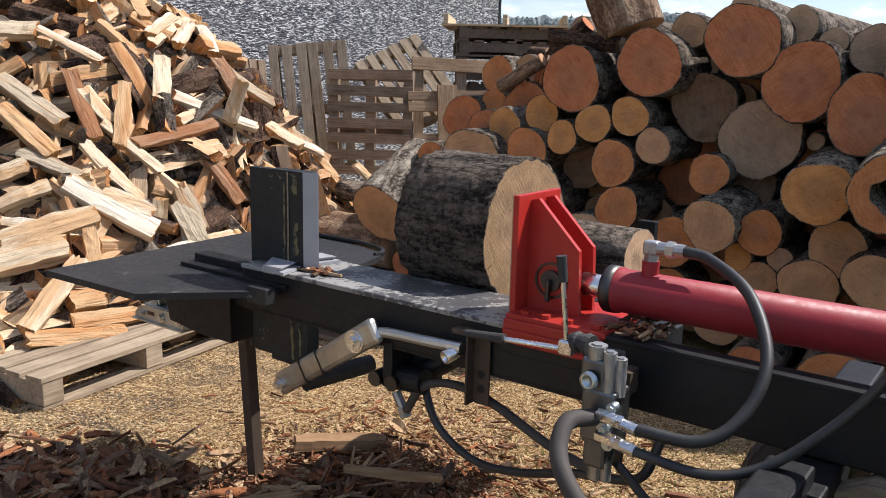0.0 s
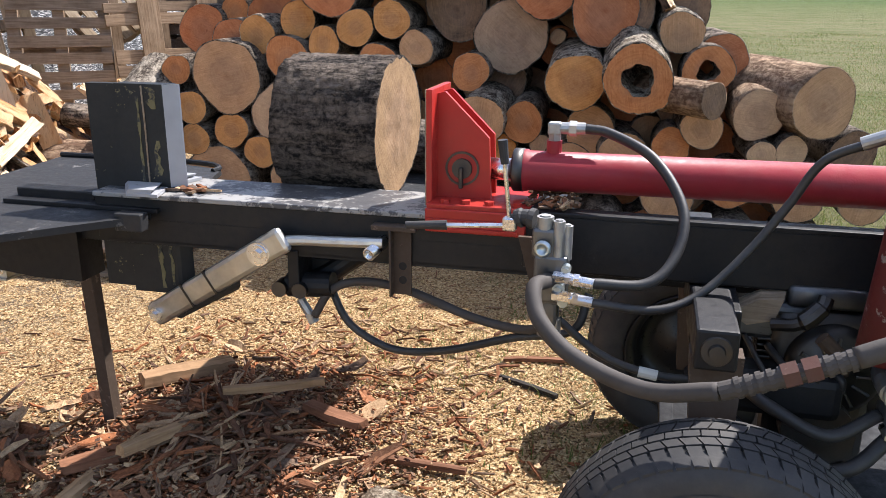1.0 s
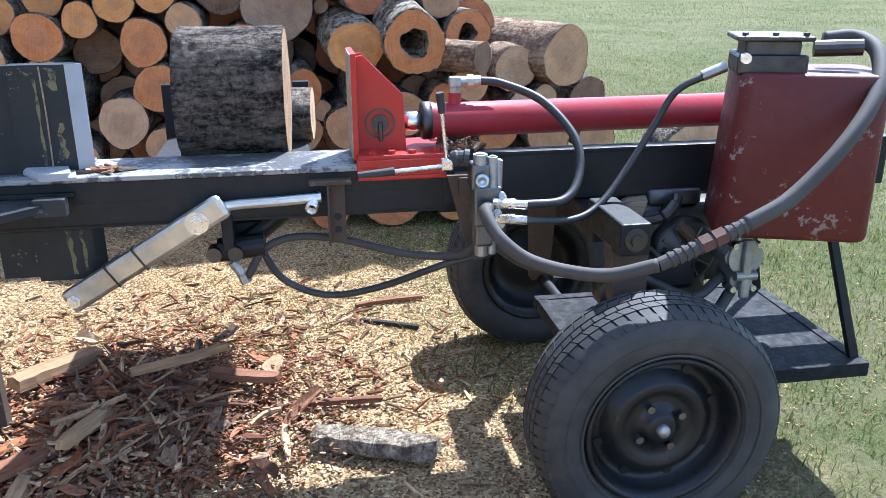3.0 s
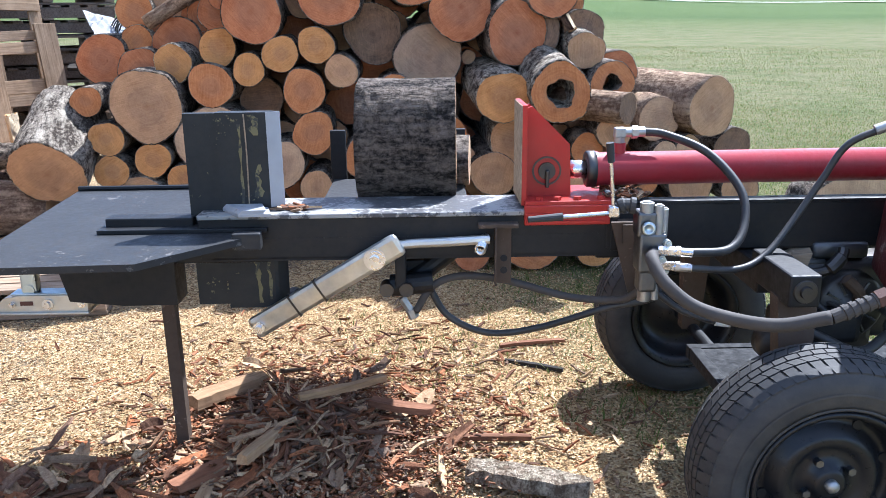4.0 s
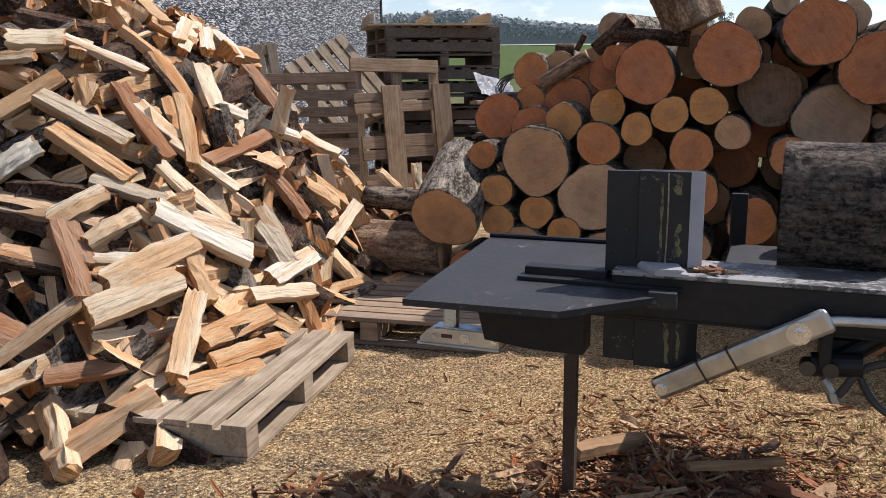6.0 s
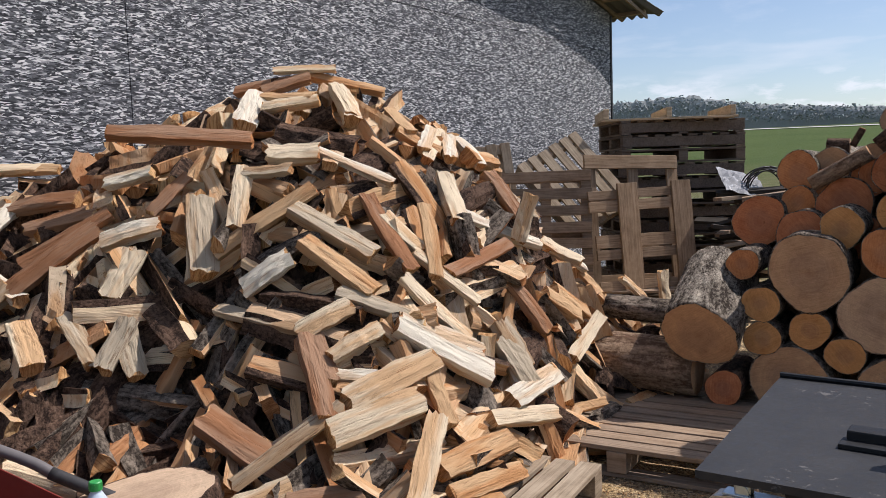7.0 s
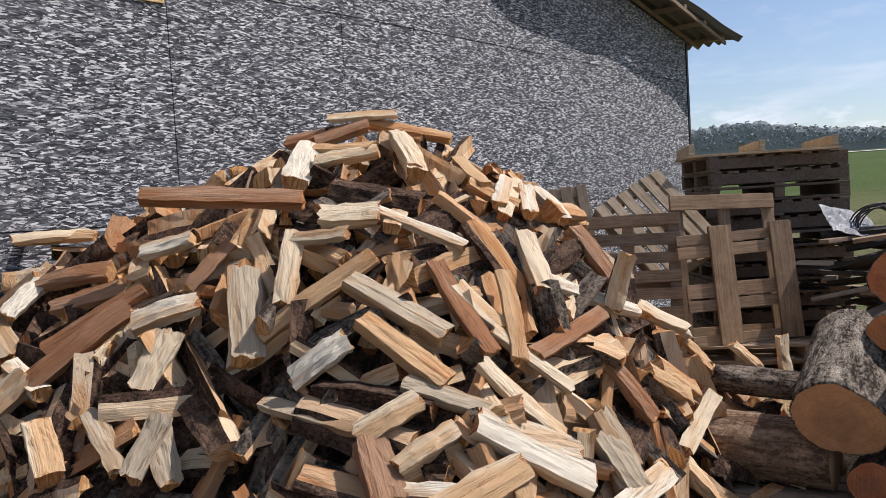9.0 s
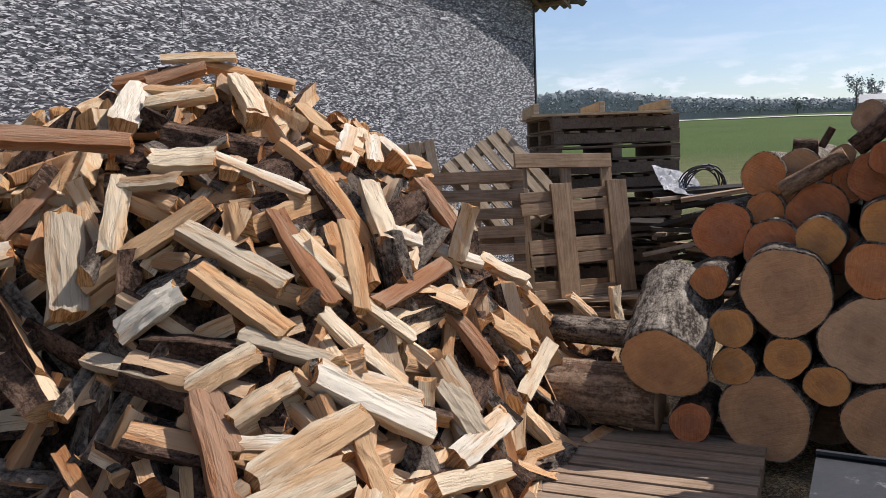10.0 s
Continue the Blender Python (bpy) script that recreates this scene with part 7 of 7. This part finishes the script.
add_rod(bm, (1.665, -0.235, 0.565), (1.665, -0.18, 0.565), 0.022, 14)
add_rod(bm, (1.735, -0.235, 0.565), (1.735, -0.18, 0.565), 0.022, 14)
add_rod(bm, (1.67, -0.25, 0.515), (1.73, -0.25, 0.515), 0.014, 12)
pump = sp("gear_pump", bm, ALLOY, "grey cast gear pump")
for dx, dz in ((-0.035, 0.60), (0.035, 0.60), (-0.03, 0.475), (0.03, 0.475)):
    bm = add_rod(bmesh.new(), (1.70 + dx, -0.25, dz), (1.70 + dx, -0.20, dz), 0.009, 6)
    sp("pump_bolt", bm, BRIGHT, parent=pump)
hose([(1.66, -0.20, 0.50), (1.56, -0.24, 0.46), (1.45, -0.22, 0.50), (1.40, -0.18, 0.52)], 0.014)
hose([(1.68, -0.22, 0.46), (1.60, -0.26, 0.40), (1.48, -0.24, 0.38), (1.38, -0.18, 0.44)], 0.016)

bm = add_prism(bmesh.new(), [(1.36, -0.10, 0.655), (1.42, -0.10, 0.69), (1.47, -0.10, 0.695), (1.455, -0.10, 0.645), (1.40, -0.10, 0.63)], (0.01, 0.05, 0.01))
sp("throttle_bracket", bm, PALLETPALE, "dusty beige throttle bracket", parent=engine)
bm = add_tube(bmesh.new(), [(1.45, -0.11, 0.64), (1.50, -0.13, 0.655), (1.54, -0.12, 0.69), (1.55, -0.11, 0.71)], [0.014, 0.02, 0.016], 10, 8)
sp("intake_elbow", bm, DARKMETAL, "dull intake elbow", parent=engine)
for k in range(4):
    hose([(1.40 + 0.05 * k, -0.08, 0.60 - 0.02 * k), (1.44 + 0.05 * k, -0.16, 0.55), (1.50 + 0.03 * k, -0.13, 0.48), (1.52 + 0.02 * k, -0.10, 0.42)], 0.006 + 0.002 * (k % 2))
bm = add_box(bmesh.new(), (1.60, -0.01, 0.55), (0.30, 0.15, 0.24), bevel=0.03)
sp("engine_shroud", bm, DARKMETAL, "oily black fan shroud", True, engine)
bm = add_lathe(bmesh.new(), [(0.0, 0.05), (0.03, 0.05), (0.034, 0.04), (0.085, 0.036), (0.098, 0.026), (0.10, 0.0)], axis((0, -1, 0), (1.585, -0.085, 0.545)), 36, closed=False)
sp("starter_housing", bm, DARKMETAL, "round recoil starter housing", True, engine)
for k in range(12):
    a = math.pi / 6 * k
    bm = add_box(bmesh.new(), (0.062, 0, 0.039), (0.042, 0.007, 0.006), axis((0, -1, 0), (1.585, -0.085, 0.545)) @ Matrix.Rotation(a, 4, "Z"), bevel=0.002)
    sp("starter_rib", bm, VALVEGREY, parent=engine)
bm = add_box(bmesh.new(), (1.56, -0.03, 0.695), (0.16, 0.10, 0.05), bevel=0.012)
sp("air_filter", bm, VALVEGREY, "dull grey air filter box", True, engine)
bm = add_box(bmesh.new(), (1.48, -0.12, 0.50), (0.24, 0.10, 0.10), bevel=0.02)
sp("engine_cover", bm, BLACK, "black engine cover", parent=engine)
# block waiting on the beam
log_at(SP @ axis((1, -0.04, 0.0), (0.205, 0.300, 0.968)) @ pose(0, 0, 0, 0, 0, 40), 0.188, 0.295, (0.27, 0.21, 0.125), "thick barked block with a sawn end on the splitter beam", BARKBLOCK, name="splitting_block", group="", seg=120, rough=0.035)
log_at(SP @ axis((-1, 0.1, 0.0), (0.575, 0.88, 0.803)), 0.098, 0.34, PALE, "small barked log behind the splitter", BARK, name="log", group="")


# ---- litter ----
def flakes(name, label, material, count, spot, size, seed, thick=0.004):
    rng = random.Random(seed)
    verts, faces = [], []
    for _ in range(count):
        x, y, lift = spot(rng)
        l, w = size(rng)
        z = ground_z(x, y) + lift + 0.004
        m = pose(x, y, z, rng.gauss(0, 14), rng.gauss(0, 14), rng.uniform(0, 360))
        b = len(verts)
        cut = rng.uniform(-0.3, 0.3)
        for dz in (0, thick * rng.uniform(0.5, 1.6)):
            for px, py in ((-0.5, -0.4), (0.5 + cut * 0.3, -0.5), (0.42, 0.45), (-0.5 + cut, 0.5)):
                verts.append(m @ Vector((px * l, py * w, dz)))
        faces += [(b + 3, b + 2, b + 1, b), (b + 4, b + 5, b + 6, b + 7)] + [(b + i, b + (i + 1) % 4, b + 4 + (i + 1) % 4, b + 4 + i) for i in range(4)]
    tagged(new(name, grid_mesh(name, verts, faces, material)), label, "litter", kind="stuff")


def yard(rng):
    while True:
        x, y = rng.gauss(0.0, 0.95), rng.gauss(2.8, 0.9)
        if y > 0.9:
            return x, y, 0.0


def heap(rng):
    x, y = rng.gauss(-0.36, 0.20), rng.gauss(2.40, 0.21)
    return x, y, max(0, 0.09 * math.exp(-((x + 0.32) ** 2 + (y - 2.38) ** 2) / 0.10)) * rng.random()


def strip_mesh(rng, length, width, thick, calm=1.0, n=6):
    """A torn, bent strip of bark or wood: closed, with ragged ends."""
    verts, faces = [], []
    curl0 = rng.uniform(-0.25, 0.5) * width * calm
    bow, side = rng.uniform(-0.07, 0.07) * length * calm, rng.uniform(-0.06, 0.06) * length * calm
    for i in range(n):
        t = i / (n - 1)
        w = width * (0.35 + 0.65 * math.sin(math.pi * min(1, max(0, 0.12 + 0.8 * t + rng.uniform(-0.08, 0.08))))) if calm == 1.0 else width * (0.55 + 0.45 * math.sin(math.pi * (0.1 + 0.8 * t)) ** 0.5 + rng.uniform(-0.02, 0.02))
        x = (t - 0.5) * length
        y = side * (4 * t * (1 - t)) + rng.uniform(-0.05, 0.05) * width * calm
        z = bow * (4 * t * (1 - t)) + rng.uniform(-0.3, 0.3) * thick * (1.0 if calm == 1.0 else 0.2)
        curl = curl0 + rng.uniform(-0.06, 0.06) * width * (1.0 if calm == 1.0 else 0.25)
        verts += [(x + rng.uniform(-0.1, 0.1) * width, y - w / 2, z + curl), (x, y, z), (x + rng.uniform(-0.1, 0.1) * width, y + w / 2, z + curl * 0.6),
                  (x, y + w * 0.42, z + curl * 0.6 + thick), (x, y, z + thick * 1.2), (x, y - w * 0.42, z + curl + thick)]
    for i in range(n - 1):
        for k in range(6):
            faces.append((i * 6 + k, i * 6 + (k + 1) % 6, i * 6 + 6 + (k + 1) % 6, i * 6 + 6 + k))
    faces += [(5, 4, 3, 2, 1, 0), tuple((n - 1) * 6 + k for k in range(6))]
    return verts, faces


def strips(name, label, material, count, spot, size, seed, tip=16):
    rng = random.Random(seed)
    verts, faces = [], []
    for _ in range(count):
        x, y, lift = spot(rng)
        l, w = size(rng)
        m = pose(x, y, ground_z(x, y) + lift + 0.006, rng.gauss(0, tip), rng.gauss(0, tip), rng.uniform(0, 360))
        sv, sf = strip_mesh(rng, l, w, rng.uniform(0.002, 0.007))
        b = len(verts)
        verts += [m @ Vector(v) for v in sv]
        faces += [tuple(b + k for k in f) for f in sf]
    tagged(new(name, grid_mesh(name, verts, faces, material)), label, "litter", kind="stuff")


flakes("sawdust_chips", "pale wood chips and sawdust on the ground", CHIPS, 60000, yard, lambda r: (r.uniform(0.004, 0.014), r.uniform(0.0025, 0.006)), 1, 0.002)
strips("wood_splinters", "splinters and bark strips over the yard", DEBRIS, 520, lambda r: (r.gauss(0.02, 0.5), max(1.0, r.gauss(2.5, 0.55)), 0.0), lambda r: (r.uniform(0.03, 0.10), r.uniform(0.005, 0.016)), 2)
strips("bark_chips", "small reddish bark chips strewn under the beam", DEBRIS, 650, lambda r: (r.gauss(-0.05, 0.36), max(1.6, r.gauss(2.72, 0.34)), 0.0), lambda r: (r.uniform(0.02, 0.075), r.uniform(0.006, 0.018)), 12, 12)
strips("bark_heap", "heap of torn bark strips and splinters", DEBRIS, 1100, heap, lambda r: (r.uniform(0.03, 0.07) if r.random() < 0.5 else r.uniform(0.07, 0.22), r.uniform(0.005, 0.022)), 3, 10)
strips("bark_heap", "broad torn bark plates on the heap", DEBRIS, 150, lambda r: (r.gauss(-0.34, 0.24), r.gauss(2.40, 0.22), 0.05 * r.random()), lambda r: (r.uniform(0.05, 0.17), r.uniform(0.022, 0.055)), 8, 14)
flakes("bark_crumbs", "fine bark crumbs over the heap", DEBRIS, 9000, lambda r: (r.gauss(-0.30, 0.27), r.gauss(2.38, 0.25), 0.05 * r.random()), lambda r: (r.uniform(0.006, 0.022), r.uniform(0.003, 0.010)), 6, 0.003)
strips("bark_heap", "dark heap of old bark beside the pile", DEBRIS, 800, lambda r: (r.gauss(-1.33, 0.20), r.gauss(2.48, 0.16), 0.08 * r.random()), lambda r: (r.uniform(0.04, 0.16), r.uniform(0.012, 0.045)), 4, 20)


def build_grass():
    rng = random.Random(9)
    verts, faces = [], []
    n = 0
    while n < 90000:
        x, y = rng.uniform(-0.1, 9.5), rng.uniform(0.6, 9.0)
        g = 0.88 * x - 0.25 * y + 0.16 + 1.1 * noise.noise((x * 1.3, y * 1.3, 4))
        if g < rng.random() * 0.9:
            continue
        if rng.random() > 3.0 / (0.6 + math.hypot(x - 0.6, y - 1.6)):
            continue
        z = ground_z(x, y)
        h, a = rng.uniform(0.010, 0.034) * (1.8 if noise.noise((x * 3, y * 3, 9)) > 0.35 else 1.0), rng.uniform(0, 6.28)
        if math.hypot(x - 0.66, y - 1.78) < 0.07 or math.hypot(x - 0.70, y - 2.02) < 0.08:
            h *= 2.2
        w, lean = rng.uniform(0.0014, 0.0028), rng.uniform(0.4, 1.5) * h
        dx, dy = math.cos(a), math.sin(a)
        b = len(verts)
        verts += [(x - dy * w, y + dx * w, z), (x + dy * w, y - dx * w, z), (x + dx * lean * 0.4 + dy * w * 0.7, y + dy * lean * 0.4 - dx * w * 0.7, z + h * 0.6), (x + dx * lean * 0.4 - dy * w * 0.7, y + dy * lean * 0.4 + dx * w * 0.7, z + h * 0.6), (x + dx * lean, y + dy * lean, z + h)]
        faces += [(b, b + 1, b + 2, b + 3), (b + 3, b + 2, b + 4)]
        n += 1
    n = 0
    while n < 46000:
        az, d = radians(rng.uniform(22, 88)), rng.uniform(6, 34) ** 1.0
        x, y = -1.0 + d * math.sin(az), 0.3 + d * math.cos(az)
        if x < 2.4 or (x - 0.2) * 0.857 - (y - 4.99) * 0.515 < 2.4 and y > 2.0 and x < 5.0:
            continue
        if noise.noise((x * 0.45, y * 0.45, 6)) + 0.5 * noise.noise((x * 1.7, y * 1.7, 2)) > rng.uniform(-0.1, 0.5):
            continue
        z = ground_z(x, y)
        k = 1.0 + d * 0.05
        h, a = rng.uniform(0.010, 0.028) * k, rng.uniform(0, 6.28)
        w, lean = 0.0025 * k, rng.uniform(0.1, 0.9) * h
        dx, dy = math.cos(a), math.sin(a)
        b = len(verts)
        verts += [(x - dy * w, y + dx * w, z - 0.005), (x + dy * w, y - dx * w, z - 0.005), (x + dx * lean, y + dy * lean, z + h)]
        faces.append((b, b + 1, b + 2))
        n += 1
    tagged(new("grass", grid_mesh("grass", verts, faces, GRASS)), "short patchy grass with dry blades", "grass", kind="stuff")


build_grass()


def loose_piece(x, y, turn, length, width, thick, mat, label, lift=0.0, tip=0.0, seed=1):
    rng = random.Random(seed)
    sv, sf = strip_mesh(rng, length, width, thick, 0.25, 13)
    me = grid_mesh("wood_scrap", sv, sf, mat)
    ob = new("wood_scrap", me)
    ob.matrix_world = pose(x, y, ground_z(x, y) + lift, 0, tip, turn)
    return tagged(ob, label, "wood scrap")


WEATHERED = plank("weathered_wood", (0.34, 0.30, 0.25), (0.27, 0.23, 0.18))
RAW = plank("raw_wood", (0.44, 0.29, 0.16), (0.34, 0.21, 0.115))
ROTTEN = bark("rotten_wood", (0.17, 0.12, 0.08), (0.66, 0.54, 0.40), 1.6, 0.25)
REDBARK = plank("red_bark", (0.28, 0.13, 0.07), (0.20, 0.10, 0.06))
CHAR = plank("dark_stick", (0.07, 0.06, 0.05), (0.05, 0.045, 0.04))
loose_piece(0.13, 1.80, -55, 0.36, 0.10, 0.040, ROTTEN, "pale weathered chunk of rotten wood on the ground", 0.02, seed=11)
loose_piece(0.745, 2.46, -60, 0.24, 0.024, 0.014, CHAR, "dark stick lying on the sawdust", seed=12)
loose_piece(-0.37, 2.82, 20, 0.32, 0.085, 0.035, RAW, "split slab with a fresh face on the bark heap", 0.05, 6, seed=13)
loose_piece(-0.48, 2.27, 40, 0.26, 0.04, 0.025, RAW, "long splinter on the bark heap", 0.09, 8, seed=14)
loose_piece(-0.14, 2.40, -8, 0.30, 0.035, 0.02, RAW, "thin split stick on the bark heap", 0.12, seed=15)
loose_piece(0.18, 2.11, -35, 0.36, 0.03, 0.015, REDBARK, "long reddish bark strip on the ground", 0.01, seed=19)
loose_piece(-0.62, 2.33, 10, 0.24, 0.08, 0.02, REDBARK, "reddish bark slab by the prop leg", 0.03, seed=20)
loose_piece(-0.70, 2.20, 55, 0.24, 0.05, 0.025, RAW, "pale slab of split wood on the ground", 0.03, seed=21)
loose_piece(0.02, 2.30, -55, 0.22, 0.06, 0.02, REDBARK, "reddish bark piece on the heap", 0.07, seed=22)
loose_piece(0.88, 2.62, -25, 0.28, 0.03, 0.012, REDBARK, "reddish bark strip near the wheel", seed=23)


# scrap behind the log stack
def scrap_board(x, y, z, rx, ry, rz, length, mat):
    bm = add_box(bmesh.new(), (0, 0, 0), (length, 0.10, 0.035), bevel=0.002)
    ob = part("scrap_board", bm, mat, None)
    ob.matrix_world = pose(x, y, z, rx, ry, rz)
    return tagged(ob, "old grey board on the scrap heap by the pallets", "board", "scrap boards")


rngs = random.Random(61)
for i in range(44):
    scrap_board(rngs.uniform(0.85, 1.55), rngs.uniform(8.2, 9.1), 0.05 + 0.026 * i, rngs.uniform(-25, 25), rngs.uniform(-16, 16), rngs.uniform(-60, 70), rngs.uniform(0.6, 1.1), rngs.choice((PALLET, CHAR, CHAR, WEATHERED)))
verts, faces = [], []
for i in range(13):
    for j in range(11):
        u, v = i / 12, j / 10
        verts.append((0.72 + 0.40 * u, 8.55 + 0.35 * v, 1.18 + 0.22 * v - 0.10 * u + 0.035 * noise.noise((u * 5, v * 5, 3)) + 0.02 * noise.noise((u * 14, v * 14, 8))))
for i in range(12):
    for j in range(10):
        faces.append((i * 11 + j, i * 11 + j + 1, i * 11 + j + 12, i * 11 + j + 11))
tarp = new("tarp", grid_mesh("tarp", verts, faces, paint("dull_sheet", (0.26, 0.27, 0.28), (0.5, 0.5, 0.5), 0.6, 0.55, grime=(0.2, 0.2, 0.2))))
tarp.modifiers.new("thick", "SOLIDIFY").thickness = 0.006
tagged(tarp, "crumpled silver-grey sheet over the scrap boards", "sheet")
bm = bmesh.new()
for k in range(9):
    add_tube(bm, [(1.14 + 0.15 * math.cos(a) * (1 + 0.05 * k), 8.7 + 0.06 * math.sin(a * 2 + k), 1.21 + 0.14 * math.sin(a) * (1 + 0.04 * k)) for a in (0.55 * q + k for q in range(12))], 0.007, 6, 4)
coil = part("cable_coil", bm, HOSE, None, smooth=True)
tagged(coil, "loose coil of black cable on the scrap heap", "cable")
